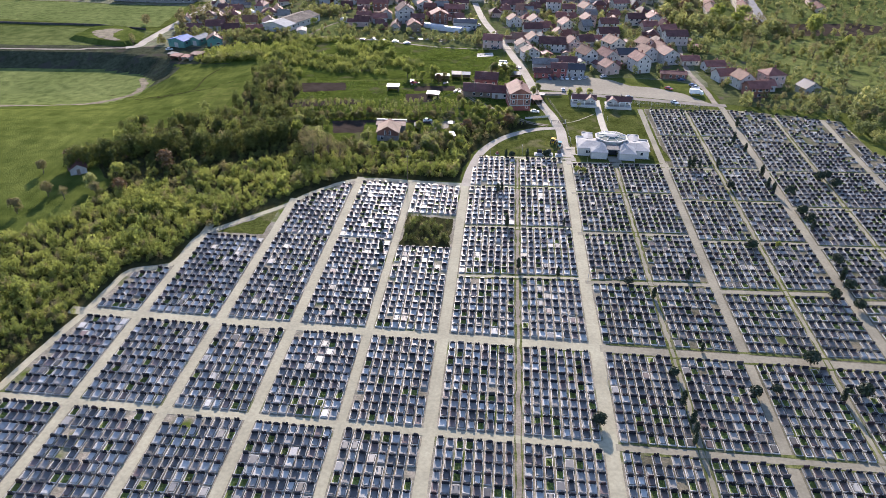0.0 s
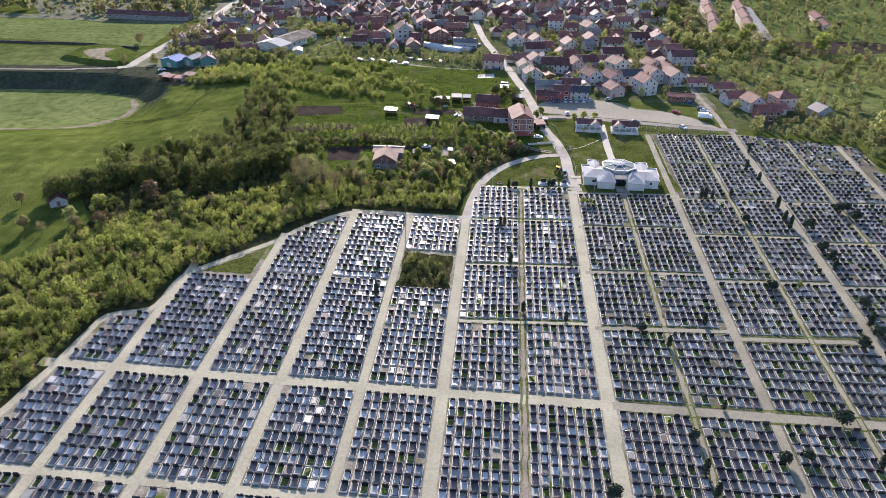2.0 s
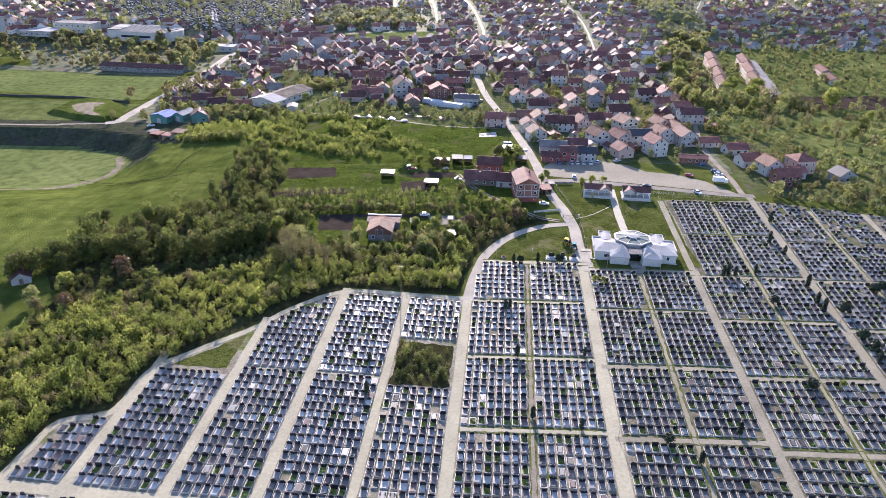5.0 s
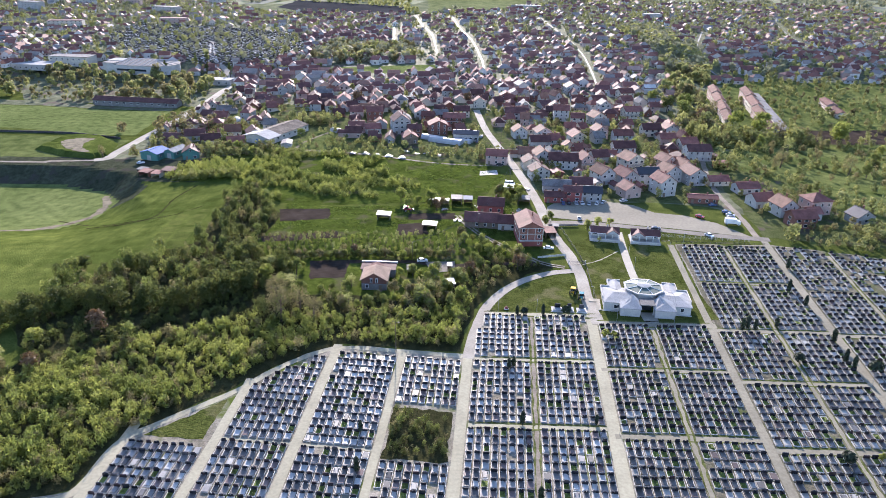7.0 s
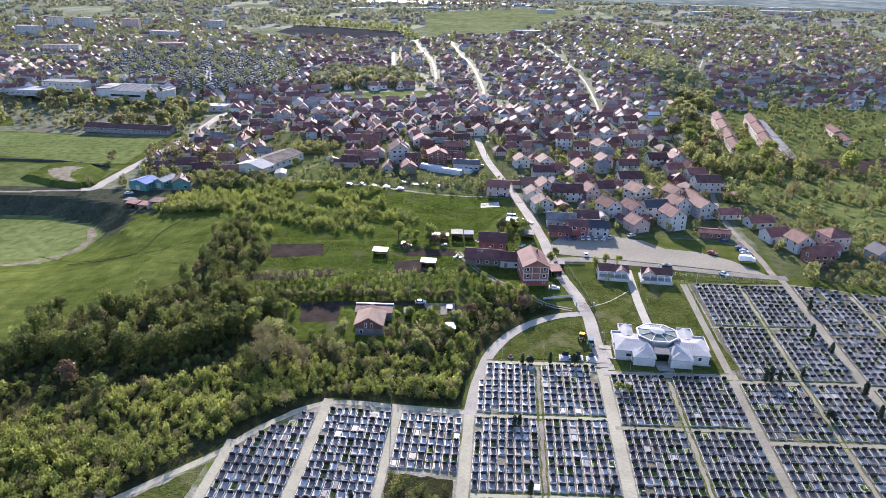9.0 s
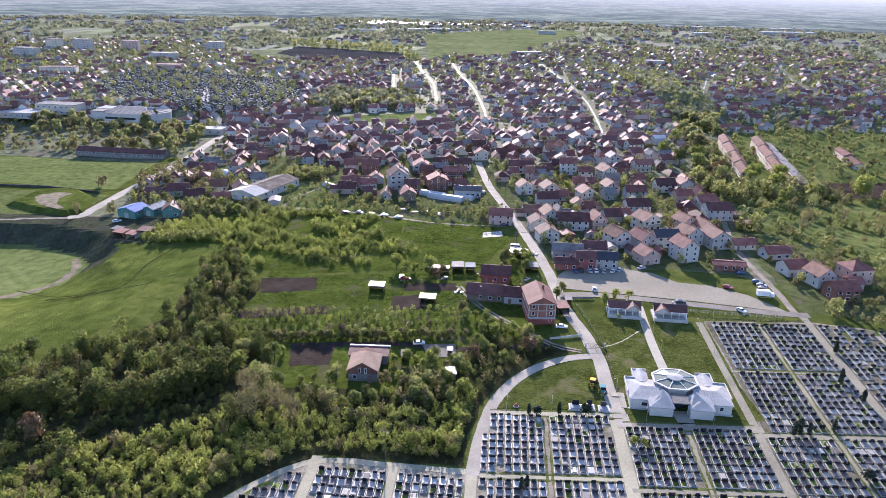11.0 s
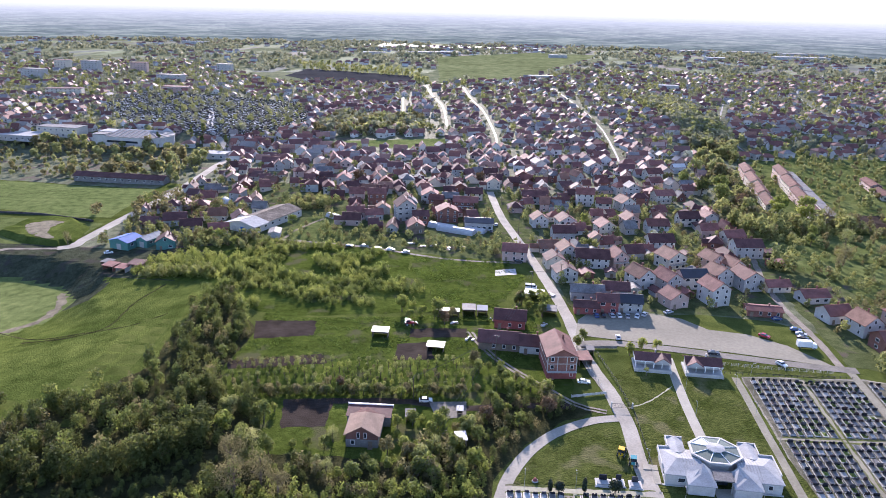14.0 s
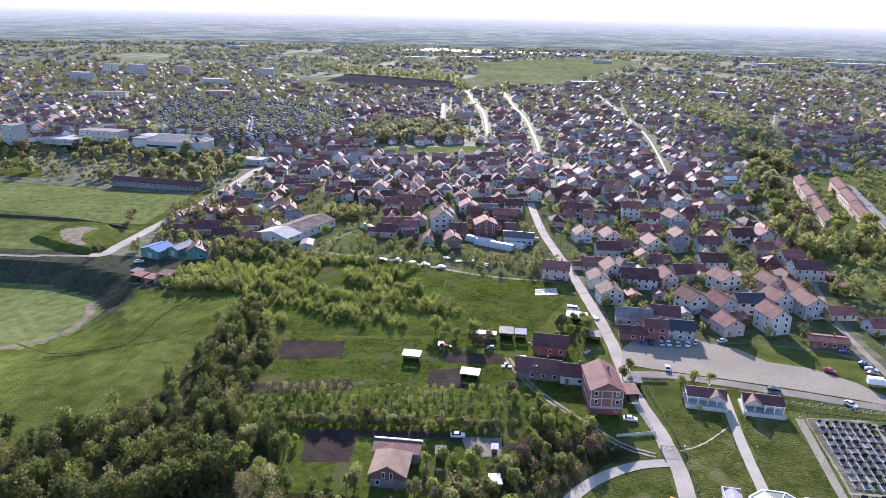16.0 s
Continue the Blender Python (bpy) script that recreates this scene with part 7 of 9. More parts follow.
def tree_model(kind, seed):
    rng, nr = random.Random(seed), np.random.default_rng(seed)
    if kind == "thuja":
        lobes = [(0, 0, 0.45 + 3.0 * i / 7, 0.52 if i < 6 else 0.40 if i < 7 else 0.26) for i in range(8)]
        return leaf_cloud(nr, 900, lobes, 0.12, 1.1), Shape().tube((0, 0, -0.1), (0, 0, 1.0), 0.12, 0.08, 6), LEAF_THUJA
    if kind == "globe":
        return leaf_cloud(nr, 950, [(0, 0, 1.5, 1.25), (0.15, 0.1, 1.8, 1.0), (-0.2, 0.1, 1.2, 1.0)], 0.18), Shape().tube((0, 0, -0.1), (0, 0, 0.9), 0.12, 0.09, 6), LEAF_THUJA
    h, r, base, n, size = {"broad": (8, 3.6, 2.0, 900, 0.30), "round": (5.5, 2.4, 0.9, 860, 0.205), "poplar": (13, 1.7, 1.5, 700, 0.36), "fruit": (4.3, 1.15, 0.4, 430, 0.105), "bush": (2.6, 1.6, 0.1, 520, 0.15), "bare": (8, 3.0, 1.2, 1500, 0.10)}[kind]
    q = leaf_cloud(nr, n, crown_lobes(nr, h, r, base, 10 if kind != "fruit" else 5), size, 1.6 if kind == "poplar" else 1.25 if kind == "fruit" else 1.1, 0.9 if kind in ("fruit", "bush", "poplar") else 0.5)
    return q, trunk_shape(h, 0.03 * h, rng, 7 if kind == "bare" else 5), None


MODELS = {}


def tree(kind, x, y, size, leaves, label, category="tree", group="", seed=0):
    key = (kind, seed % 3, leaves.name)
    if key not in MODELS:
        q, t, own = tree_model(kind, 40 + seed % 3)
        MODELS[key] = (quads("crown", q, own or leaves), t.mesh("trunk", BARK))
    crown, trunk = MODELS[key]
    m = pose(x, y, 0.05, 0, 0, (x * 37 + y * 53) % 360) @ Matrix.Diagonal((size, size, size * (0.92 + 0.16 * ((x * 3 + y) % 1)), 1))
    th = thing("tree" if category == "tree" else category.replace(" ", "_"), m, label, category, group)
    part("crown", crown, None, th)
    part("trunk", trunk, None, th)
    return th


THUJAS = [(59, -13, 1), (59, -30, 0), (58.6, -33.5, 0), (57.6, -36.5, 0), (58.2, -24, 0), (77, -20, 1), (82.5, -19, 1), (96, -7, 1), (62, 22, 0), (56, 29, 1), (104, 120, 0), (101.5, 120.5, 0), (99.5, 119.5, 0), (110, 100, 1), (127, 113, 0), (125, 101, 0), (125.6, 97, 0),
          (131, 95, 1), (129, 79, 1), (129.5, 73, 1), (128, 67, 0), (126, 44, 1), (123, 29, 1), (121, 19, 1), (134, 31, 1), (19, 92, 0), (20.5, 93, 0), (21, 65, 0), (23, 37, 0), (35, 33, 0), (41, 66, 0), (37, -31, 1), (116, 24, 1), (153, 112, 1), (152, 103, 1), (149, 110, 1), (102, 53, 1),
          (123, 34, 0), (104, -19, 1), (98, -21, 0), (69, -3, 0), (75, 33, 0), (24, 126, 0), (26.5, 126, 1), (41, 126.5, 1), (33, 126.5, 0), (-22, 60, 0), (-21, 45, 0), (128, 150, 0), (129, 138, 0), (112, 122, 0), (136, 170, 0)]
for i, (x, y, k) in enumerate(THUJAS):
    tree("globe" if k else "thuja", x, y, (1.2 if x > 95 else 0.95) + 0.4 * ((i * 37) % 10) / 10, LEAF_THUJA, "clipped dark round evergreen between graves" if k else "slim dark thuja column between graves", "tree", "cemetery evergreens", i)
for i in range(11):
    tree("globe", 116 + 1.65 * i, 189 - 0.38 * i, 0.42, LEAF_THUJA, "small clipped evergreen in a hedge row", "bush", "evergreen hedge", i)
for i, (x, y, s) in enumerate(((52, 112, 0.8), (54.5, 111, 0.7), (111, 54, 0.6))):
    tree("round", x, y, s * 0.8, LEAF_SPRING, "small fresh-green tree among graves", "tree", "", i)
SINGLE = [("broad", -25, 238, 1.0, LEAF_SPRING, "yellow-green tree behind the garden sheds"), ("broad", -10, 234, 1.1, LEAF_SPRING, "yellow-green tree beside the sheds"), ("round", -7, 227, 1.1, LEAF_COPPER, "copper-leaved tree by the sheds"),
          ("round", 67, 211, 1.0, LEAF_SPRING, "young yellow-green tree behind the gate house"), ("round", 72.5, 211.5, 0.85, LEAF_SPRING, "bright yellow-green tree behind the gate house"), ("round", 61.5, 205.5, 1.0, LEAF_SPRING, "yellow-green bush by the gate house"),
          ("fruit", 64, 191, 1.0, LEAF_SPRING, "young sapling on the chapel lawn"), ("broad", 34, 247, 0.95, LEAF_SPRING, "yellow-green tree by the street"), ("round", 46, 217, 0.9, LEAF_MID, "dark green tree beside the brick house"),
          ("round", 43, 211, 1.0, LEAF_MID, "leafy tree beside the brick house"), ("broad", 25, 250, 0.8, LEAF_MID, "green tree near the yard"), ("round", -58.5, 152, 1.3, LEAF_MID, "leafy tree beside the lone house"), ("round", -19, 168.5, 0.9, LEAF_SPRING, "young tree by the yard lane"),
          ("broad", 8, 158, 0.7, LEAF_COPPER, "reddish tree by the yard lane"), ("broad", 27, 163, 0.8, LEAF_COPPER, "coppery tree beside the track"), ("round", 12, 163, 1.0, LEAF_MID, "green tree by the lane"), ("round", 18, 156, 1.0, LEAF_MID, "green tree above the curved lane"), ("round", 30, 167, 0.8, LEAF_MID, "green tree at the track's bend"),
          ("broad", -148, 80, 0.8, LEAF_BUD, "sparse budding tree on the meadow"), ("broad", -152, 66, 0.8, LEAF_BUD, "sparse tree on the meadow"), ("broad", -129, 97, 0.85, LEAF_SPRING, "yellow-green tree on the meadow's edge"), ("round", -131, 82, 1.1, LEAF_BUD, "brownish tree by the woods"),
          ("bush", -147, 147, 2.0, LEAF_DARK, "dark low bush standing alone on the meadow"), ("bush", -143.5, 150, 2.2, LEAF_MID, "broad low bush on the meadow"), ("bush", -141, 154, 2.3, LEAF_DARK, "dark broad bush on the meadow"), ("broad", -113, 106, 1.15, LEAF_COPPER, "copper-brown tree in the woods"), ("broad", -160, 100, 0.7, LEAF_BUD, "bare-twigged tree on the meadow"),
          ("round", -152, 108, 1.5, LEAF_COPPER, "reddish tree beside the cottage"), ("round", -142, 112, 1.4, LEAF_DARK, "dark round tree beside the cottage"), ("round", -137, 111, 1.3, LEAF_DARK, "dark round tree behind the cottage"), ("round", -134, 117, 1.2, LEAF_MID, "green tree at the woods' edge"), ("round", -135, 87, 1.3, LEAF_PALE, "pale green tree below the cottage"), ("bare", -141, 78, 0.7, LEAF_BUD, "thin budding tree on the meadow"), ("broad", -122, 83, 0.9, LEAF_COPPER, "olive-brown tree at the woods' edge"), ("round", -79, 60.5, 0.8, LEAF_SPRING, "small bright tree at the cemetery corner"),
          ("bare", -56, 117, 1.7, LEAF_BUD, "large brownish feathery willow at the woods' edge"), ("bare", -51, 122, 1.6, LEAF_BUD, "large feathery budding willow at the woods' edge"), ("bare", -45, 117, 1.4, LEAF_BUD, "brownish feathery willow at the woods' edge"), ("bare", -60, 129, 1.5, LEAF_BUD, "pale feathery willow beside the garden"), ("bare", -57, 136, 1.3, LEAF_PALE, "slender pale willow beside the garden"), ("bare", -35, 128, 0.8, LEAF_PALE, "pale willow below the lone house"),
          ("bare", -202, 302, 1.0, LEAF_BUD, "bare tree beside the road"), ("broad", -216, 361, 0.9, LEAF_BUD, "budding tree at the pitch"), ("broad", 187, 569, 1.4, LEAF_BLOOM, "white blossoming tree on the ridge"), ("broad", 10, 470, 1.1, LEAF_COPPER, "coppery tree in the town"),
          ("broad", -75, 455, 1.5, LEAF_COPPER, "large coppery tree among roofs"), ("broad", 192, 395, 1.5, LEAF_SPRING, "large yellow-green tree below the flats"), ("broad", 204, 382, 1.6, LEAF_SPRING, "large yellow-green tree below the flats"), ("broad", 178, 462, 1.8, LEAF_MID, "large green tree below the flats"),
          ("broad", 192, 515, 1.6, LEAF_SPRING, "yellow-green tree on the ridge"), ("broad", 249, 366, 1.9, LEAF_SPRING, "large yellow-green tree by a field"), ("bare", 191, 312, 1.7, LEAF_BUD, "tall bare-twigged tree on the slope"), ("bare", 214, 318, 1.4, LEAF_BUD, "bare tree on the grass slope"), ("bare", 184, 303, 1.3, LEAF_BUD, "bare tree by the houses"),
          ("broad", 197, 404, 1.8, LEAF_SPRING, "large yellow-green tree before the flats"), ("broad", 212, 400, 1.9, LEAF_SPRING, "large yellow-green tree before the flats"), ("broad", 183, 420, 1.6, LEAF_BUD, "brownish budding tree before the flats"), ("broad", 175, 411, 1.7, LEAF_COPPER, "copper-brown tree below the flats"), ("broad", 168, 432, 1.9, LEAF_MID, "large green tree on the ridge"),
          ("broad", 162, 452, 1.6, LEAF_DARK, "dark green tree on the ridge"), ("bare", 218, 383, 1.8, LEAF_BUD, "tall bare tree before the flats"), ("bare", 203, 333, 1.9, LEAF_PALE, "tall sparse pale tree on the slope"), ("bare", 224, 300, 1.5, LEAF_BUD, "bare-twigged tree on the slope"), ("broad", 254, 373, 2.0, LEAF_SPRING, "spreading yellow-green tree by a ploughed field"), ("round", 190, 345, 1.5, LEAF_MID, "green tree on the slope"),
          ("round", 196, 356, 1.6, LEAF_SPRING, "yellow-green tree on the slope"), ("round", 182, 372, 1.5, LEAF_MID, "green tree on the slope"), ("broad", 157, 480, 1.5, LEAF_MID, "green tree on the ridge"), ("broad", 178, 520, 1.7, LEAF_PALE, "pale green tree on the ridge"), ("bare", 191, 470, 1.6, LEAF_BUD, "grey-brown bare tree on the ridge"), ("bare", 196, 452, 1.5, LEAF_BUD, "grey-brown bare tree beside the flats"),
          ("round", 232, 296, 1.6, LEAF_MID, "bushy green tree at the meadow's foot"), ("round", 240, 305, 1.7, LEAF_DARK, "dark bushy tree at the meadow's foot"), ("round", 250, 322, 1.6, LEAF_MID, "green tree at the meadow's foot"), ("round", 262, 340, 1.5, LEAF_SPRING, "yellow-green tree at the meadow's foot"),
          ("poplar", -250, 600, 1.3, LEAF_MID, "slender poplar by the old cemetery"), ("poplar", -243, 612, 1.3, LEAF_MID, "slender poplar by the old cemetery"), ("poplar", -262, 556, 1.2, LEAF_DARK, "slender poplar by the hall"), ("poplar", -228, 566, 1.2, LEAF_DARK, "slender dark poplar by the hall"), ("poplar", -205, 560, 1.2, LEAF_MID, "slender poplar by the hall"),
          ("broad", -128, 318, 0.9, LEAF_SPRING, "yellow-green tree by the track"), ("broad", -118, 312, 0.8, LEAF_SPRING, "yellow-green tree by the warehouse"), ("broad", -98, 352, 0.9, LEAF_SPRING, "yellow-green tree beside the warehouse"), ("broad", 104, 345, 0.8, LEAF_BLOOM, "blossoming tree between houses"), ("broad", 114, 348, 0.9, LEAF_SPRING, "green tree between houses"),
          ("broad", 70, 375, 0.9, LEAF_SPRING, "yellow-green tree in a garden"), ("broad", 66, 330, 0.7, LEAF_MID, "green tree in a house garden"), ("broad", 90, 330, 0.7, LEAF_MID, "green tree in a house garden")]
for i, (k, x, y, s, lf, text) in enumerate(SINGLE):
    tree(k, x, y, s, lf, text, seed=i)
ro = random.Random(31)
for row in range(5):
    x = -78.0 + row
    while x < 6:
        y = 168.5 + row * 4.1 + (x + 76) * 0.125
        if ro.random() < 0.92 and not (row == 0 and -56 < x < -49):
            kind = ro.random()
            tree("fruit", x, y + ro.uniform(-0.5, 0.5), ro.uniform(0.62, 1.2), LEAF_PALE if row == 4 or kind < 0.18 else LEAF_MID if kind < 0.5 else LEAF_SPRING if kind < 0.82 else LEAF_BUD,
                 "small fruit tree in the orchard rows", "fruit tree", "orchard", int(x * 7) % 3)
        x += ro.uniform(2.3, 3.6)
for i in range(14):
    tree("fruit", -82 + i * 2.4, 186 + i * 0.45, 0.8, LEAF_BUD, "budding bush along the garden bed", "bush", "orchard hedge", i)
for i, (x, y, k, lf) in enumerate(((-39.2, 174, 1.0, LEAF_COPPER), (-43, 170, 0.95, LEAF_SPRING), (-31.3, 171, 0.95, LEAF_PALE), (-46.5, 170.5, 0.8, LEAF_MID), (-14, 171, 1.0, LEAF_SPRING), (-35, 170, 0.7, LEAF_MID))):
    tree("round", x, y, k * 0.85, lf, "rounded garden tree at the edge of the orchard", "tree", "", i)
for i in range(32):
    x = -68 + i * 2.2
    tree("bush", x, 167.6 + (x + 68) * 0.085 + 0.3 * (i % 3), 0.95 + 0.16 * ((i * 5) % 4), (LEAF_DARK, LEAF_MID, LEAF_DARK, LEAF_BUD)[i % 4], "overgrown hedge bush between orchard and yard", "bush", "yard hedge", i)
# bushes close round the lone house
for i, (k, x, y, q, lf, text) in enumerate((("bare", -36.2, 144, 0.75, LEAF_PALE, "pale feathery willow bush against the house"), ("round", -38, 140.5, 0.85, LEAF_MID, "leafy shrub beside the house"), ("round", -52.9, 137, 1.0, LEAF_MID, "bushy tree below the garden"),
                                            ("bare", -63.5, 134, 1.0, LEAF_BUD, "feathery budding tree below the garden"), ("broad", -69.6, 156, 0.85, LEAF_PALE, "pale green tree at the wood's edge"), ("bare", -65, 158, 0.8, LEAF_SPRING, "young willow at the wood's edge"),
                                            ("broad", -68.2, 145.5, 0.9, LEAF_SPRING, "yellow-green tree at the wood's edge"), ("round", -76, 150.5, 1.3, LEAF_DARK, "dark tree at the wood's edge"), ("round", -58.5, 139, 0.8, LEAF_DARK, "dark shrub below the garden"),
                                            ("bush", -11.3, 156, 1.0, LEAF_SPRING, "bright green rounded bush by the pale hut"), ("bush", -15, 141.5, 0.95, LEAF_COPPER, "reddish shrub beside the house"), ("bush", -19.5, 141.2, 0.9, LEAF_BUD, "brownish shrub beside the house"),
                                            ("bare", -6.7, 141.5, 0.75, LEAF_PALE, "pale willow bush by the yard"), ("round", 3, 153, 1.0, LEAF_PALE, "grey-green tree by the yard"), ("bush", -43, 141.5, 0.9, LEAF_DARK, "dark shrub along the garden's foot"),
                                            ("bush", -47, 140.5, 1.0, LEAF_MID, "green shrub along the garden's foot"), ("bush", -56, 144, 0.8, LEAF_MID, "green shrub in the garden grass"), ("bush", -60, 149, 0.9, LEAF_DARK, "dark shrub in the garden grass"),
                                            ("bush", -62, 162, 0.8, LEAF_MID, "green shrub by the dug bed"), ("round", -57, 158.5, 0.6, LEAF_SPRING, "young tree by the dug bed"))):
    tree(k, x, y, q, lf, text, "bush" if k == "bush" else "tree", "", i)
rb = random.Random(77)
THICK = [([(-39, 140), (-36, 140), (-36, 158), (-39, 158)], 3.2), ([(-42, 126), (4, 128), (6, 142), (-16, 143), (-22, 139), (-38, 138)], 3.6), ([(-13, 141), (6, 143), (8, 157), (-8, 157)], 3.4), ([(4, 157), (34, 166), (34, 178), (14, 186), (4, 176)], 4.4),
         ([(8, 178), (24, 186), (14, 196), (2, 196)], 4.6), ([(-20, 143), (-14, 143), (-14, 156), (-20, 154)], 3.8), ([(16, 236), (40, 236), (34, 258), (16, 254)], 5.2), ([(-28, 228), (-2, 230), (-2, 240), (-28, 238)], 5.5)]
for area, step in THICK:
    for i, (x, y) in enumerate(scatter(area, step, int(step * 100 + area[0][0]))):
        if near_line(x, y, [(-44, 166), (-30, 167), (-16, 167.5), (-4, 165), (2, 165), (20, 168), (36, 168.5)], 2.2) or near_line(x, y, [(46, 166), (37.4, 169.6), (30.2, 177.2), (21.5, 187.4), (13, 198.7), (6.4, 211.7), (3, 221)], 2.6):
            continue
        if math.hypot(x + 15, y - 157) < 3 or math.hypot(x - 0.5, y - 146) < 3 or math.hypot(x - 19, y - 229) < 8 or inside(x, y, [(-35, 131), (-20, 131), (-20, 160), (-35, 160)]):
            continue
        tree(("bush", "round", "round", "bush", "broad")[i % 5], x, y, rb.uniform(0.6, 1.1) * (0.75 if i % 5 == 4 else 1), (LEAF_SPRING, LEAF_SPRING, LEAF_MID, LEAF_PALE, LEAF_SPRING, LEAF_MID, LEAF_BUD)[i % 7],
             ("leafy garden bush near the smallholding", "round green tree near the smallholding")[i % 5 in (1, 2, 4)], "bush" if i % 5 in (0, 3) else "tree", "", i)


def town_trees():
    rng = random.Random(23)
    mid, spring, bud, far, fard = [], [], [], [], []
    spots = [(p[0], p[1]) for p in TOWN_PLACES] + [(r[0], r[1]) for r in NEAR]
    grid = {}
    for x, y in spots:
        grid.setdefault((int(x // 12), int(y // 12)), []).append((x, y))
    busy = lambda x, y: any(math.hypot(x - a, y - b) < 7 for i in (-1, 0, 1) for j in (-1, 0, 1) for a, b in grid.get((int(x // 12) + i, int(y // 12) + j), ()))
    built = [(-115, 351, 24), (-290, 590, 42), (-206, 527, 15), (-5, 353, 16), (-172, 304, 12), (-372, 606, 26), (-238, 437, 12), (-260, 437, 10), (-215, 437, 10), (-402, 585, 26)]
    for x, y in scatter(TOWN, 8.2, 41):
        if rng.random() > (0.55 if abs(x) < 160 else 0.65) or busy(x, y) or any(near_line(x, y, l, 5.5) for l in LINES) or any(math.hypot(x - a, y - b) < r for a, b, r in built):
            continue
        if inside(x, y, CLEAR[1]) or inside(x, y, [(44, 215), (47, 246), (98, 246), (136, 232), (136, 196), (90, 205)]) or inside(x, y, OLDCEM) and rng.random() < 0.6 or inside(x, y, CLEAR[6]):
            continue
        if y > 640:
            (far if rng.random() < 0.55 else fard).append((x, y, rng.uniform(0.5, 1.2), rng.randrange(4)))
        else:
            q = rng.random()
            (spring if q < 0.4 else mid if q < 0.78 else bud).append((x, y, rng.uniform(0.4, 0.95), rng.randrange(5)))
    for x, y in scatter(RIDGE, 5.0, 43):
        q = rng.random()
        if noise.noise((x * 0.03, y * 0.02, 6)) < -0.25:
            continue
        if y > 640:
            (far if q < 0.6 else fard).append((x, y, rng.uniform(0.7, 1.5), rng.randrange(4)))
        else:
            (spring if q < 0.55 else mid if q < 0.75 else bud).append((x, y, rng.choice((0.7, 1.0, 1.3, 1.6)) * rng.uniform(0.8, 1.2), rng.randrange(5)))
    strip_of_grass = [(170, 335), (225, 350), (258, 348), (244, 312), (222, 264), (205, 240), (194, 262), (178, 300)]
    blocks = [(214, 505), (208, 477), (203, 450), (197, 422), (238, 498), (231, 465), (224, 433), (217, 400), (299, 486), (294, 460), (249, 490), (240, 450), (233, 415)]
    for x, y in scatter([(146, 200), (200, 192), (260, 190), (470, 430), (430, 600), (300, 600), (225, 560), (192, 400), (160, 350), (150, 300)], 9.5, 47):
        if busy(x, y) or any(abs(x - a) < 11 and abs(y - b) < 19 for a, b in blocks) or near_line(x, y, LINES[-1], 4) or inside(x, y, [(230, 405), (303, 416), (334, 400), (292, 370), (232, 368)]):
            continue
        open_land = inside(x, y, strip_of_grass) or inside(x, y, [(318, 569), (352, 505), (300, 418), (290, 420), (304, 470), (308, 520)])
        n = noise.noise((x * 0.03, y * 0.03, 3))
        if x > 218 and y > 395 and rng.random() < 0.82 or x > 175 and rng.random() < 0.5 or open_land and rng.random() < 0.93 or n < 0.1 or x < 182 and y < 300 and rng.random() < 0.5:
            continue
        q = rng.random()
        (spring if q < 0.5 else mid if q < 0.75 else bud).append((x, y, rng.choice((0.5, 0.9, 1.3, 1.7)) * rng.uniform(0.8, 1.2), rng.randrange(5)))
    for line in ([(196, 330), (215, 312), (236, 300), (262, 290)], [(232, 366), (262, 350), (290, 342)], [(172, 302), (184, 280), (198, 258), (204, 240)], [(160, 352), (185, 362), (215, 364)], [(246, 332), (262, 330), (280, 318)]):
        for (ax, ay), (bx, by) in zip(line, line[1:]):
            n = int(math.hypot(bx - ax, by - ay) / 2.2)
            for i in range(n):
                q = rng.random()
                (spring if q < 0.4 else mid if q < 0.75 else bud).append((ax + (bx - ax) * i / n + rng.uniform(-2, 2), ay + (by - ay) * i / n + rng.uniform(-1.5, 1.5), rng.choice((0.35, 0.5, 0.8)) * rng.uniform(0.8, 1.2), rng.randrange(5)))
    for x, y in scatter([(146, 197), (158, 193), (190, 184), (218, 200), (208, 226), (186, 214), (168, 212), (150, 214)], 4.0, 48):
        if any(math.hypot(x - a, y - b) < 7 for a, b in spots):
            continue
        q = rng.random()
        (spring if q < 0.35 else mid if q < 0.7 else bud).append((x, y, rng.choice((0.3, 0.45, 0.7)) * rng.uniform(0.8, 1.2), rng.randrange(5)))
    for x, y in scatter([(146, 226), (170, 226), (196, 214), (206, 236), (186, 262), (160, 290), (150, 290)], 5.0, 50):
        if any(math.hypot(x - a, y - b) < 7.5 for a, b in spots):
            continue
        q = rng.random()
        (spring if q < 0.4 else mid if q < 0.7 else bud).append((x, y, rng.choice((0.25, 0.4, 0.6)) * rng.uniform(0.8, 1.2), rng.randrange(5)))
    for x, y in scatter([(186, 180), (190, 205), (260, 200), (320, 160), (300, -60), (205, -60), (200, 118)], 6.5, 49):
        (spring if rng.random() < 0.4 else mid if rng.random() < 0.7 else bud).append((x, y, rng.uniform(0.5, 1.1), rng.randrange(5)))
    for x, y in scatter([(-152, 644), (-50, 664), (-45, 760), (-150, 790)], 7, 51):
        (far if rng.random() < 0.5 else fard if rng.random() < 0.5 else bud).append((x, y, rng.uniform(0.9, 1.7), rng.randrange(4)))
    for x, y in scatter([(-300, 447), (-200, 450), (-198, 520), (-225, 560), (-262, 556), (-420, 565), (-460, 500), (-420, 450)], 10.5, 53):
        q = rng.random()
        if noise.noise((x * 0.03, y * 0.03, 9)) < 0:
            continue
        (spring if q < 0.35 else mid if q < 0.6 else bud).append((x, y, rng.uniform(0.8, 1.9), rng.randrange(5)))
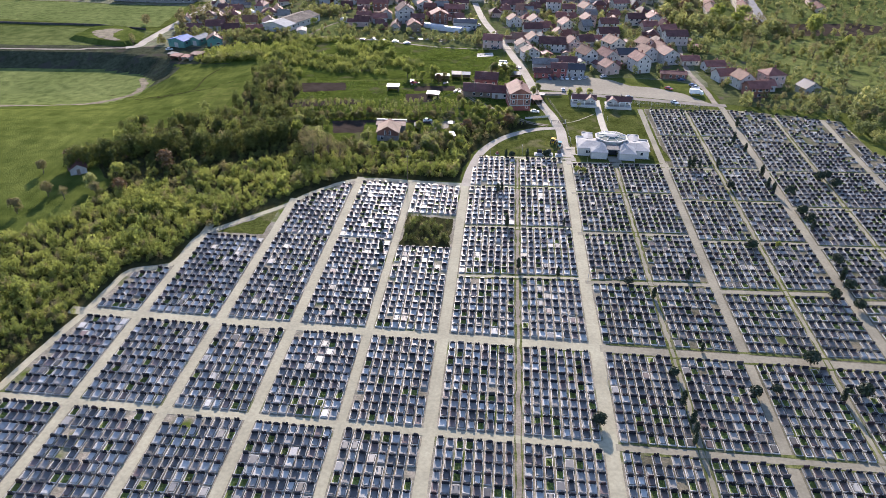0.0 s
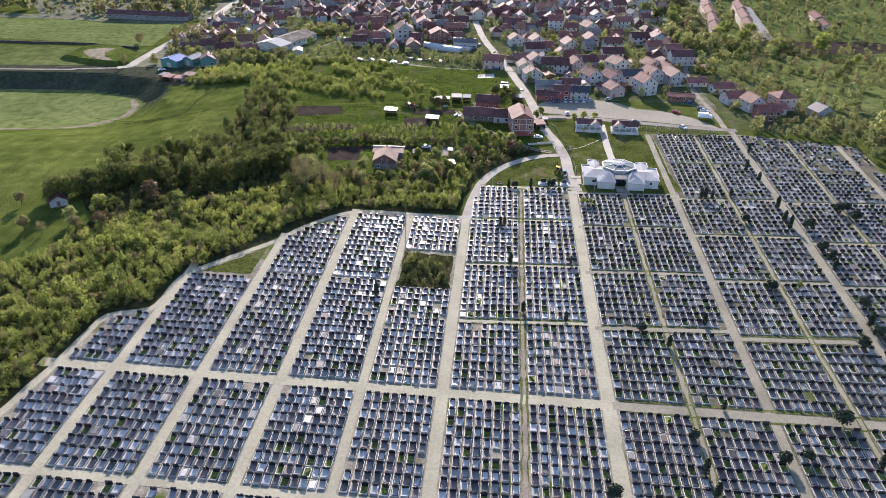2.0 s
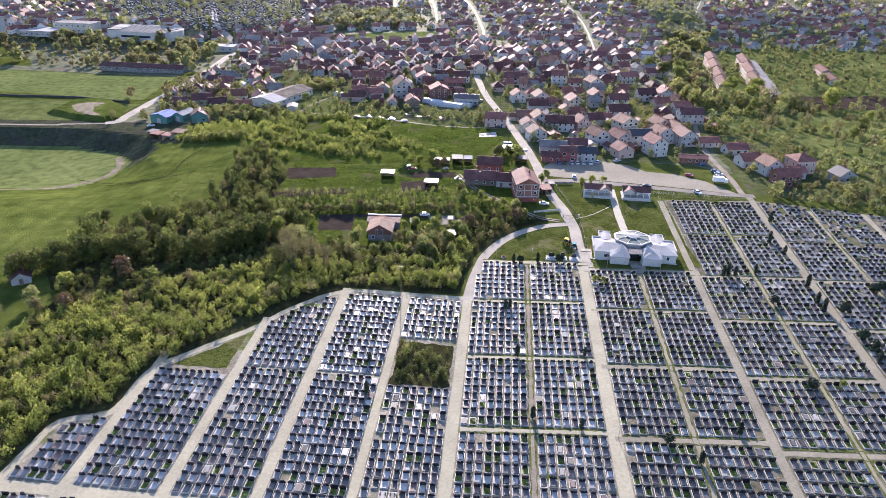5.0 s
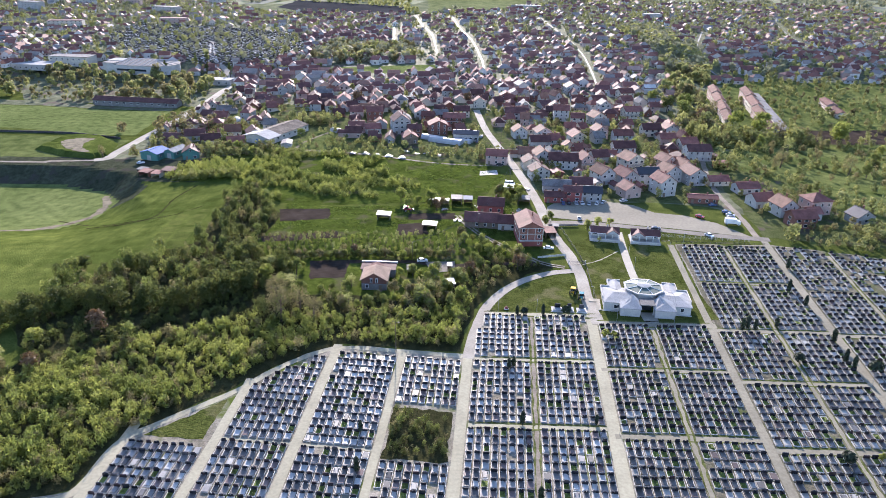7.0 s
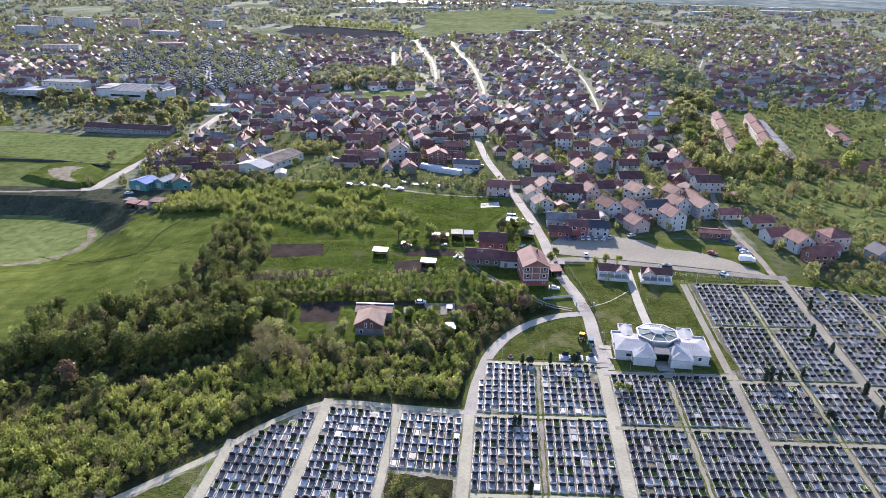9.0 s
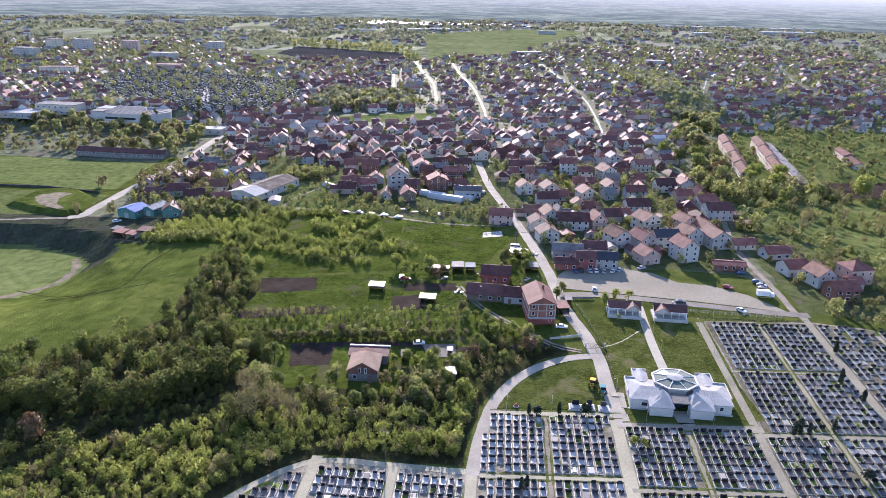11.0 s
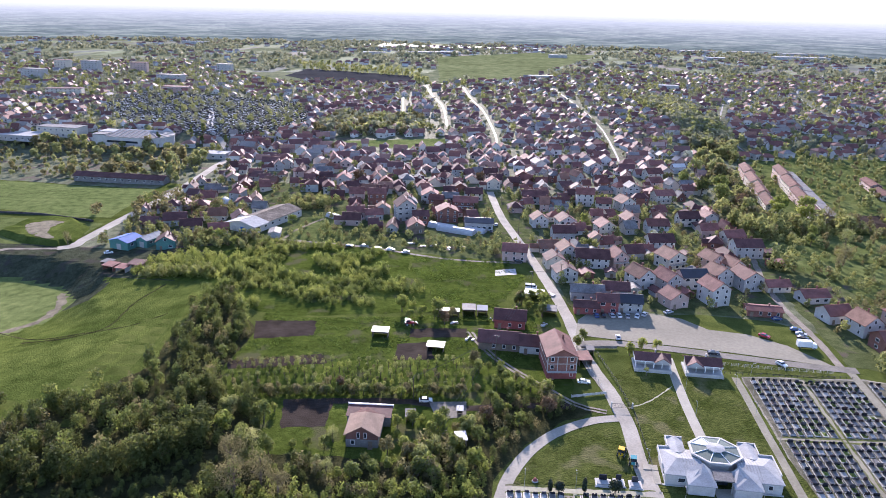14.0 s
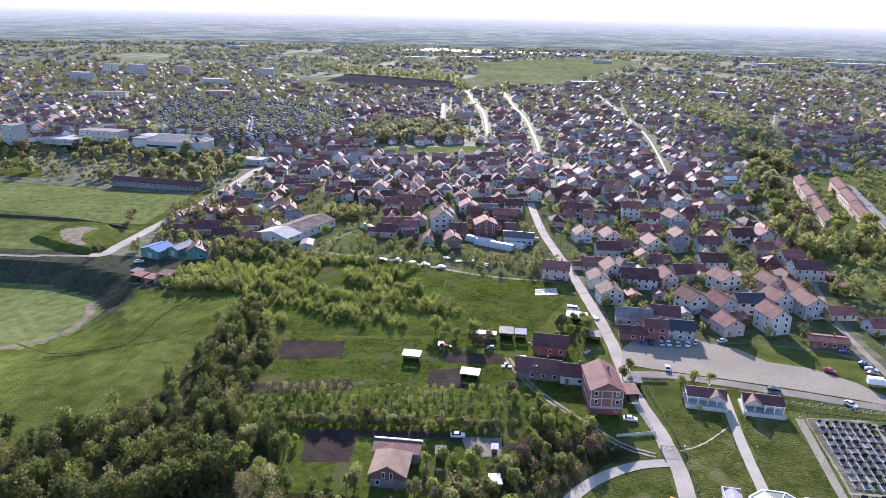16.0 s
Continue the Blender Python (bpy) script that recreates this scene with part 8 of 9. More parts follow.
    for x, y in scatter([(-188, 304), (-150, 300), (-132, 322), (-140, 350), (-188, 350)], 6, 57):
        if not busy(x, y) and not any(math.hypot(x - a, y - b) < r for a, b, r in built):
            (bud if rng.random() < 0.6 else spring).append((x, y, rng.uniform(0.6, 1.1), rng.randrange(5)))
    for x, y in scatter([(-340, 1420), (-95, 1315), (-60, 1180), (-90, 1180), (-110, 1300), (-330, 1400)], 12, 55) + scatter([(-420, 1500), (-100, 1350), (-90, 1400), (-400, 1560)], 16, 56):
        fard.append((x, y, rng.uniform(1.0, 1.8), rng.randrange(4)))
    for x, y in scatter([(40, 258), (135, 262), (152, 300), (150, 400), (100, 440), (30, 440), (36, 300)], 4.6, 61):
        if any(math.hypot(x - a, y - b) < 7.5 for a, b in spots) or any(near_line(x, y, l, 4) for l in LINES) or noise.noise((x * 0.05, y * 0.05, 4)) < -0.05:
            continue
        q = rng.random()
        (spring if q < 0.45 else mid if q < 0.8 else bud).append((x, y, rng.choice((0.3, 0.45, 0.6, 0.85)) * rng.uniform(0.8, 1.2), rng.randrange(5)))
    for x, y in scatter([(-100, 326), (-52, 322), (22, 312), (36, 318), (32, 345), (14, 346), (-25, 344), (-50, 346), (-98, 345)], 4.2, 63):
        if any(math.hypot(x - a, y - b) < 7 for a, b in spots) or any(near_line(x, y, l, 4) for l in LINES) or any(math.hypot(x - a, y - b) < r for a, b, r in built + [(25.5, 309, 9)]):
            continue
        q = rng.random()
        if q < 0.7:
            (spring if q < 0.25 else mid if q < 0.5 else bud).append((x, y, rng.choice((0.2, 0.3, 0.45, 0.75)) * rng.uniform(0.8, 1.2), rng.randrange(5)))
    for x, y, k in ((-190, 383, 1.2), (-179, 375, 1.4), (-169, 354, 1.3), (-186, 347, 1.2), (-212, 350, 1.0), (-194, 363, 1.0), (-184, 366, 1.3), (-178, 345, 0.9), (-181, 392, 1.0), (-176, 362, 1.3), (-170, 373, 1.2), (-160, 366, 1.3), (-152, 358, 1.1), (-196, 374, 1.0), (-188, 356, 1.2), (-165, 385, 1.1), (-150, 376, 1.0), (-142, 366, 1.0)):
        bud.append((x, y, k * 1.25, int(k * 10) % 5))
    for x, y, k in ((-149, 312, 1.1), (-142, 311, 1.2), (-136, 313, 1.1), (-130, 318, 1.0), (-123, 316, 0.9), (-145, 316, 1.0), (-138, 318, 1.0), (-132, 312, 0.8), (-202, 394, 0.8), (-185, 427, 1.0), (-189, 416, 0.9), (-201, 440, 1.0), (-212, 456, 1.2)):
        spring.append((x, y, k, int(k * 10) % 5))
    for i in range(26):
        spring.append((-146 + i * 1.25, 262 + 0.32 * i + 1.5 * (i % 3), 0.5 + 0.12 * (i % 4), i % 5))
    for i in range(22):
        mid.append((160 + i * 1.55, 357 - 0.5 * i + 2.5 * (i % 2), 0.4 + 0.1 * (i % 4), i % 5))
    for area, gap, low, high in (([(-120, 400), (-98, 384), (-84, 390), (-82, 404), (-100, 410)], 3.2, 0.55, 1.0), ([(-146, 304), (-112, 308), (-106, 328), (-122, 330), (-150, 330)], 3.4, 0.4, 0.95), ([(-112, 304), (-88, 308), (-52, 318), (-48, 322), (-100, 328), (-108, 326)], 2.6, 0.2, 0.5),
                                 ([(-72, 326), (-50, 324), (-46, 345), (-62, 350)], 4.0, 0.2, 0.5), ([(-150, 352), (-132, 352), (-130, 380), (-160, 385)], 5.0, 0.5, 1.0)):
        for x, y in scatter(area, gap, int(gap * 100)):
            if busy(x, y) or near_line(x, y, [(-100, 327), (-54, 320)], 1.8):
                continue
            q = rng.random()
            (spring if q < 0.55 else mid if q < 0.85 else bud).append((x, y, rng.uniform(low, high), rng.randrange(5)))
    near = lambda q: [p for p in q if p[1] < 440]
    past = lambda q: [p for p in q if p[1] >= 440]
    copse = []
    for _ in range(5200):
        d, a = 1150 + 1520 * rng.random() ** 0.8, rng.uniform(-0.8, 0.8)
        x, y = d * math.sin(a), d * math.cos(a)
        if inside(x, y, [(-88, 1880), (186, 2180), (400, 2150), (110, 1310), (-60, 1200)]) or inside(x, y, CLEAR[6]) or inside(x, y, TOWN):
            continue
        if noise.noise((x * 0.006, y * 0.004, 8)) > -0.12:
            copse.append((x, y, rng.uniform(0.7, 1.7), rng.randrange(4)))
    stand("garden_trees", near(mid), SMALL, LEAF_YARD_DARK, "green trees between the houses")
    stand("spring_trees", near(spring), SMALL, LEAF_YARD, "yellow-green spring trees between the houses")
    stand("budding_trees", near(bud), SMALL, LEAF_BUD, "brownish budding trees between the houses")
    stand("town_trees", past(mid) + past(spring), MEDS, LEAF_TOWN, "soft green trees across the town")
    stand("budding_town_trees", past(bud), MEDS, LEAF_BUD, "brownish budding trees across the town")
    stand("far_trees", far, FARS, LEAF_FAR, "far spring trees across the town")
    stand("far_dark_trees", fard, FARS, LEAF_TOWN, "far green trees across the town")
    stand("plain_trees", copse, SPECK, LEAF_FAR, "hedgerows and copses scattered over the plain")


town_trees()

# ---- vehicles ----


def car_paint(name, c):
    return mat(name, c, 0.25, 0.06, 0.5, 3.0, spec=0.6)


PAINT = {"white": car_paint("white_paint", (0.75, 0.75, 0.74)), "silver": car_paint("silver_paint", (0.45, 0.46, 0.48)), "dark": car_paint("dark_paint", (0.03, 0.032, 0.04)), "red": car_paint("red_paint", (0.40, 0.03, 0.05)),
         "blue": car_paint("blue_paint", (0.05, 0.09, 0.2)), "yellow": car_paint("yellow_paint", (0.75, 0.42, 0.02)), "teal": car_paint("teal_paint", (0.05, 0.22, 0.24))}
TYRE = Shape().tube((0, -0.1, 0), (0, 0.1, 0), 0.32, 0.32, 14).mesh("tyre", RUBBER)
RIM = Shape().tube((0, -0.112, 0), (0, 0.112, 0), 0.19, 0.19, 10).mesh("rim", GALV)


def profile(pts, w, inset=0.0):
    """A side outline pulled across the width."""
    n = len(pts)
    s = Shape()
    return s.add([(x, -w / 2 + inset * max(0, z - 0.8), z) for x, z in pts] + [(x, w / 2 - inset * max(0, z - 0.8), z) for x, z in pts], [tuple(range(n)), tuple(range(2 * n - 1, n - 1, -1))] + [(i, n + i, n + (i + 1) % n, (i + 1) % n) for i in range(n)])


CAR_BODY = [(-2.1, 0.3), (2.1, 0.3), (2.15, 0.62), (2.05, 0.82), (1.1, 0.95), (-1.5, 0.98), (-2.1, 0.9), (-2.15, 0.6)]
CAR_GLASS = [(1.0, 0.94), (0.35, 1.40), (-1.1, 1.42), (-1.75, 0.97)]
CAR_TOP = [(0.38, 1.385), (0.3, 1.46), (-1.05, 1.48), (-1.15, 1.40)]
VAN_BODY = [(-2.6, 0.35), (2.6, 0.35), (2.65, 0.9), (2.3, 1.15), (1.7, 1.2), (1.5, 1.2), (-2.6, 1.2)]


def car(x, y, turn, paint, label, van=False):
    th = thing("van" if van else "car", pose(x, y, 0.13, 0, 0, turn), label, "van" if van else "car", "parked vehicles")
    if van:
        part("body", profile(VAN_BODY, 1.9), PAINT[paint], th)
        part("cabin", profile([(2.25, 1.16), (1.75, 1.75), (-2.5, 1.75), (-2.55, 1.18)], 1.86), GLASS, th)
        part("roof", profile([(1.8, 1.74), (1.6, 2.05), (-2.5, 2.08), (-2.6, 1.74)], 1.88), PAINT[paint], th)
    else:
        part("body", profile(CAR_BODY, 1.75), PAINT[paint], th)
        part("cabin", profile(CAR_GLASS, 1.66, 0.3), GLASS, th)
        part("roof", profile(CAR_TOP, 1.36), PAINT[paint], th)
    k = 1.55 if van else 1.3
    for px in (-k, k):
        for py in (-0.8, 0.8):
            t = part("wheel", TYRE, None, th, "", pose(px, py, 0.32))
            part("rim", RIM, None, t)
    f = 2.6 if van else 2.1
    for py in (-0.6, 0.6):
        part("headlight", Shape().box(f - 0.02, py - 0.18, 0.62, f + 0.07, py + 0.18, 0.76), FOIL, th)
        part("tail_light", Shape().box(-f - 0.06, py - 0.15, 0.66, -f + 0.02, py + 0.15, 0.82), REDWALL, th)


for x, y, turn, p, text in ((60, 220, 84, "white", "white hatchback at the edge of the lot"), (58, 240.5, 84, "dark", "dark car parked by the inn"), (61.5, 240.5, 96, "silver", "silver car parked by the inn"), (64.5, 241, 90, "white", "white car parked by the inn"),
                            (55, 240, 92, "blue", "blue car parked by the inn"), (68, 240.5, 80, "silver", "silver car parked by the grey house"), (72, 241, 70, "white", "white car parked on the lot"), (75.5, 243, 60, "silver", "silver car by the houses"), (86, 246, 30, "silver", "silver car in a yard"),
                            (93, 209.5, -6, "dark", "dark saloon parked behind the gate house"), (118, 226, -40, "red", "red car standing on the grass"), (129.5, 243, 8, "blue", "dark blue car on the grass"), (133, 233, -20, "blue", "blue car by the side road"),
                            (133.5, 229, -22, "silver", "silver car by the side road"), (132.5, 225.5, -18, "dark", "dark car by the side road"), (115, 202.5, -62, "white", "white car on the road"), (41.5, 184, -6, "white", "white saloon beside the brick house"),
                            (-11, 168, 6, "white", "white saloon parked on the yard lane"), (33, 262, -70, "white", "white car by the street"), (27, 303, 0, "dark", "dark car on the lane"), (-60, 318, 20, "dark", "dark wreck beside the track"), (-52, 319, -20, "silver", "silver wreck beside the track"),
                            (-45, 316, 40, "blue", "blue wreck beside the track"), (-38, 315, 10, "white", "white wreck beside the track"), (-30, 312, 30, "silver", "old silver car beside the track"), (15, 352, 80, "dark", "dark car by the workshop"), (18, 366, 80, "silver", "silver car by the street"), (-176, 292, 30, "white", "white car by the workshop")):
    car(x, y, turn, p, text)
car(30.5, 269, -8, "white", "white minibus parked by the street", True)


def lorry(x, y, turn):
    th = thing("box_lorry", pose(x, y, 0.13, 0, 0, turn), "white box lorry parked on the lot", "lorry")
    part("cab", profile([(1.7, 0.5), (3.4, 0.5), (3.45, 1.2), (3.1, 2.2), (1.7, 2.3)], 2.1), PAINT["white"], th)
    part("windscreen", Shape().add([(3.46, -0.9, 1.25), (3.46, 0.9, 1.25), (3.14, 0.9, 2.1), (3.14, -0.9, 2.1), (3.40, -0.9, 1.25), (3.40, 0.9, 1.25), (3.08, 0.9, 2.1), (3.08, -0.9, 2.1)], [(0, 1, 2, 3), (7, 6, 5, 4), (0, 4, 5, 1), (3, 2, 6, 7), (0, 3, 7, 4), (1, 5, 6, 2)]), GLASS, th)
    part("box", Shape().box(-3.6, -1.15, 0.9, 1.5, 1.15, 3.1), PAINT["white"], th)
    part("chassis", Shape().box(-3.5, -0.9, 0.5, 1.7, 0.9, 0.88), DARKMETAL, th)
    for px in (-2.6, 2.5):
        for py in (-0.95, 0.95):
            t = part("wheel", TYRE, None, th, "", pose(px, py, 0.4) @ Matrix.Diagonal((1.25, 1.3, 1.25, 1)))
            part("rim", RIM, None, t)


lorry(130.5, 217.5, -6)


def digger(x, y, turn, paint, label, arm):
    th = thing("tractor", pose(x, y, 0.1, 0, 0, turn), label, "tractor")
    part("body", profile([(-1.6, 0.8), (1.9, 0.8), (1.9, 1.3), (0.3, 1.5), (-1.6, 1.5)], 1.1), PAINT[paint], th)
    part("cab", Shape().box(-1.3, -0.7, 1.5, 0.2, 0.7, 2.5), GLASS, th)
    part("cab_roof", Shape().box(-1.45, -0.85, 2.5, 0.35, 0.85, 2.66), PAINT[paint], th)
    for px, k in ((-1.1, 2.2), (1.5, 1.4)):
        for py in (-0.95, 0.95):
            t = part("wheel", TYRE, None, th, "", pose(px, py, 0.32 * k) @ Matrix.Diagonal((k, 1.6, k, 1)))
            part("rim", RIM, None, t)
    if arm:
        a = part("loader", Shape().tube((1.2, -0.5, 1.2), (3.0, -0.5, 0.6), 0.1, 0.1, 6).tube((1.2, 0.5, 1.2), (3.0, 0.5, 0.6), 0.1, 0.1, 6), PAINT[paint], th)
        part("bucket", profile([(2.9, 0.1), (3.7, 0.1), (3.2, 0.8), (2.9, 0.8)], 2.0), DARKMETAL, a)
        part("backhoe", Shape().tube((-1.6, 0, 1.2), (-2.6, 0, 2.6), 0.13, 0.1, 6).tube((-2.6, 0, 2.6), (-3.4, 0, 1.2), 0.1, 0.09, 6), DARKMETAL, th)


digger(46, 143.5, 70, "yellow", "yellow backhoe loader standing on the lawn", True)
digger(48.4, 139.5, 80, "teal", "small green-blue tractor beside the loader", False)
digger(-21, 225, 20, "red", "red tractor by the garden sheds", True)

# ---- fences, posts and wires ----


def fence(pts, h, gap, material, label, board=0.0, rails=2):
    th = thing("fence", pose(pts[0][0], pts[0][1], 0.08), label, "fence")
    ox, oy = pts[0]
    post = Shape().box(-0.06, -0.06, 0, 0.06, 0.06, h).mesh("post", material)
    for (ax, ay), (bx, by) in zip(pts, pts[1:]):
        l = math.hypot(bx - ax, by - ay)
        n = max(1, int(l / gap))
        turn = math.degrees(math.atan2(by - ay, bx - ax))
        for i in range(n):
            t = i / n
            part("post", post, None, th, "", pose(ax + (bx - ax) * t - ox, ay + (by - ay) * t - oy, 0, 0, 0, turn))
            if board:
                key = f"{board}{gap}{material.name}"
                if key not in MODELS:
                    MODELS[key] = Shape().box(0.12, -0.04, 0.15, gap * 0.94, 0.04, h * board).mesh("panel", material)
                part("panel", MODELS[key], None, th, "", pose(ax + (bx - ax) * t - ox, ay + (by - ay) * t - oy, 0, 0, 0, turn))
        if not board:
            r = Shape()
            for k in range(rails):
                z = h * (k + 1) / rails - 0.06
                r.tube((ax - ox, ay - oy, z), (bx - ox, by - oy, z), 0.025, 0.025, 4)
            part("rail", r, material, th)


fence([(36, 174), (48, 177.3)], 1.2, 2.0, WHITE, "pale concrete panel fence in front of the brick house", 0.85)
fence([(48, 177.3), (45, 192), (43.5, 205)], 1.3, 2.5, CONCRETE, "concrete post fence along the lane")
fence([(54, 168.5), (52.5, 185), (50.5, 200), (49.5, 206)], 1.5, 2.0, DARKMETAL, "dark wire fence along the lane", 0, 3)
fence([(92, 201), (110, 198.8), (131, 197)], 1.3, 2.2, CONCRETE, "post and wire fence on the verge", 0, 3)
fence([(92, 194.5), (117, 193.8), (138, 194.2)], 0.9, 2.0, DARKMETAL, "low fence above the grave rows", 0, 2)


def iron_gate(x, y, turn, half):
    """Two barred leaves between square pillars."""
    th = thing("iron_gate", pose(x, y, 0.12, 0, 0, turn), "closed two-leaf iron gate across the lane", "gate")
    for side in (-1, 1):
        part("pillar", Shape().box(side * half - 0.2, -0.2, 0, side * half + 0.2, 0.2, 1.9).box(side * half - 0.26, -0.26, 1.9, side * half + 0.26, 0.26, 2.02), CONCRETE, th)
        a, b = sorted((side * 0.04, side * (half - 0.22)))
        leaf = part("gate_frame", Shape().box(a, -0.03, 0.12, b, 0.03, 0.2).box(a, -0.03, 1.5, b, 0.03, 1.58).box(a, -0.03, 0.2, a + 0.07, 0.03, 1.5).box(b - 0.07, -0.03, 0.2, b, 0.03, 1.5), DARKMETAL, th)
        bar = Shape().box(-0.02, -0.02, 0.2, 0.02, 0.02, 1.5).mesh("bar", DARKMETAL)
        for i in range(1, 12):
            part("bar", bar, None, leaf, "", pose(a + (b - a) * i / 12, 0, 0))


iron_gate(51.2, 168.8, -1, 3.3)
fence([(54.8, 169), (54, 150), (53.6, 138)], 0.9, 3.0, DARKMETAL, "thin fence by the chapel lawn", 0, 2)
fence([(44.5, 210), (58, 211)], 1.1, 1.5, SOUTHDARK, "dark wall of panels at the corner", 0.9)


def lamp_post(x, y, turn=0):
    th = thing("lamp_post", pose(x, y, 0.1, 0, 0, turn), "slim grey lamp post beside the path", "lamp post", "lamp posts")
    part("pole", Shape().tube((0, 0, 0), (0, 0, 4.6), 0.07, 0.045, 8), GALV, th)
    part("arm", Shape().tube((0, 0, 4.55), (0.7, 0, 4.75), 0.035, 0.03, 6), GALV, th)
    part("lamp_head", Shape().box(0.6, -0.12, 4.68, 1.05, 0.12, 4.82), GREYWALL, th)


for x, y, t in ((75, 182, 90), (73.6, 166, 90), (92.6, 185, 180), (92.9, 168, 180), (93.8, 152, 180), (94.6, 138, 180), (77.5, 122.6, 90), (58, 123, 90), (43.8, 30, 0), (46.5, 62, 0), (41.5, -16, 0), (52.8, 140, 180), (31, 128, 90), (17.5, 127.8, 90), (121.5, 30, 0), (126.5, 88, 0), (86, 60, 0), (90, 110, 0), (96.5, 180, 0), (101, 194, 0)):
    lamp_post(x, y, t)


def power_pole(x, y, h, turn):
    th = thing("power_pole", pose(x, y, 0.05, 0, 0, turn), "weathered wooden power pole with cross arms", "power pole", "power poles")
    part("pole", Shape().tube((0, 0, 0), (0, 0, h), 0.15, 0.09, 8), BARK, th)
    part("cross_arm", Shape().box(-1.1, -0.06, h - 0.5, 1.1, 0.06, h - 0.38), DARKMETAL, th)
    for px in (-1.0, 0, 1.0):
        part("insulator", Shape().tube((px, 0, h - 0.38), (px, 0, h - 0.1), 0.04, 0.05, 6), DARKMETAL, th)
    return [(x + px * math.cos(radians(turn)), y + px * math.sin(radians(turn)), h - 0.1) for px in (-1.0, 0, 1.0)]


def wires(a, b, sag):
    th = thing("power_line", pose(0, 0, 0), "thin sagging wires of the power line", "power line", "power lines")
    for p, q in zip(a, b):
        n, r = 14, 0.03
        pts = [(p[0] + (q[0] - p[0]) * t, p[1] + (q[1] - p[1]) * t, p[2] + (q[2] - p[2]) * t - sag * 4 * t * (1 - t)) for t in (i / n for i in range(n + 1))]
        ring = ((r, 0, -r), (0, 0, r), (-r, 0, -r))
        s = Shape()
        s.add([(x + dx, y + dy, z + dz) for x, y, z in pts for dx, dy, dz in ring], [(3 * i + k, 3 * i + (k + 1) % 3, 3 * i + 3 + (k + 1) % 3, 3 * i + 3 + k) for i in range(n) for k in range(3)])
        part("wire", s, DARKMETAL, th)


POLES = [(-16, 100, 11), (12, 196, 11), (30, 262, 11), (44.5, 276, 10), (38, 312, 10), (30, 350, 10), (22, 395, 10), (14, 445, 10)]
ends = [power_pole(x, y, h, -14) for x, y, h in POLES]
for a, b in zip(ends, ends[1:]):
    wires(a, b, 1.6)
ex = power_pole(-15, 170, 8, 80)
wires(ex, ends[1], 1.0)

# ---- small monuments by the lawn ----


def monument(x, y, w, label):
    th = thing("tomb", pose(x, y, 0.1, 0, 0, -4), label, "tomb")
    part("base", Shape().box(-w / 2, -1.6, 0, w / 2, 1.6, 0.3), WHITE, th)
    part("slab", Shape().box(-w / 2 + 0.4, -1.2, 0.3, w / 2 - 0.4, 0.7, 0.55, taper=0.05), SHEETROOF, th)
    part("headstone", Shape().box(-w / 4, 1.0, 0.3, w / 4, 1.3, 1.9, taper=0.06), HEADS_ONE, th)
    part("step", Shape().box(-w / 2 - 0.2, -2.0, 0, w / 2 + 0.2, -1.6, 0.15), CONCRETE, th)


monument(38.6, 130.4, 4.2, "wide white marble tomb at the lawn's edge")
monument(47, 130, 3.4, "pale tomb with a dark headstone by the lane")
monument(42.8, 130.6, 3.0, "kerbed white tomb beside the lawn")
fm = thing("flower_bed", pose(20.5, 130, 0.1), "round mound of flowers on the lawn", "flower bed")
part("stones", Shape().tube((0, 0, 0), (0, 0, 0.3), 0.9, 0.8, 12), CONCRETE, fm)
part("flowers", Shape().tube((0, 0, 0.25), (0, 0, 1.0), 0.75, 0.3, 9), REDWALL, fm)


def scrap_pile(x, y, turn, seed):
    """Planks, crates and sheets thrown together."""
    rng = random.Random(seed)
    th = thing("scrap_pile", pose(x, y, 0.05, 0, 0, turn), "heap of old planks, crates and sheet metal", "scrap", "scrap piles")
    mats = (WOOD, GALV, FOIL, DARKMETAL, TILE_RED, WHITE)
    for i in range(5):
        w, d, h = rng.uniform(0.6, 2.4), rng.uniform(0.4, 1.2), rng.uniform(0.2, 0.9)
        a, b = rng.uniform(-1.8, 1.8), rng.uniform(-1.2, 1.2)
        part(("plank_stack", "sheet_metal", "tarpaulin", "scrap_iron", "tile_stack")[i], Shape().box(-w / 2, -d / 2, 0, w / 2, d / 2, h, 0, rng.uniform(-1.2, 1.2), (a, b), 0.06), mats[(i + seed) % 6 if i > 1 else i], th)


for i, (x, y) in enumerate(((-22, 322), (-16, 325), (-8, 321), (-1, 324), (-28, 327), (3, 214), (9, 221), (12, 233), (-3, 229), (32, 230), (38, 262), (1, 243))):
    scrap_pile(x, y, i * 47 % 180, i)

# ---- the lie of the land ----
HUB = Vector((0.5, -73.2, 119.5))


def ease(a, b, v):
    t = np.clip((v - a) / (b - a), 0, 1)
    return t * t * (3 - 2 * t)


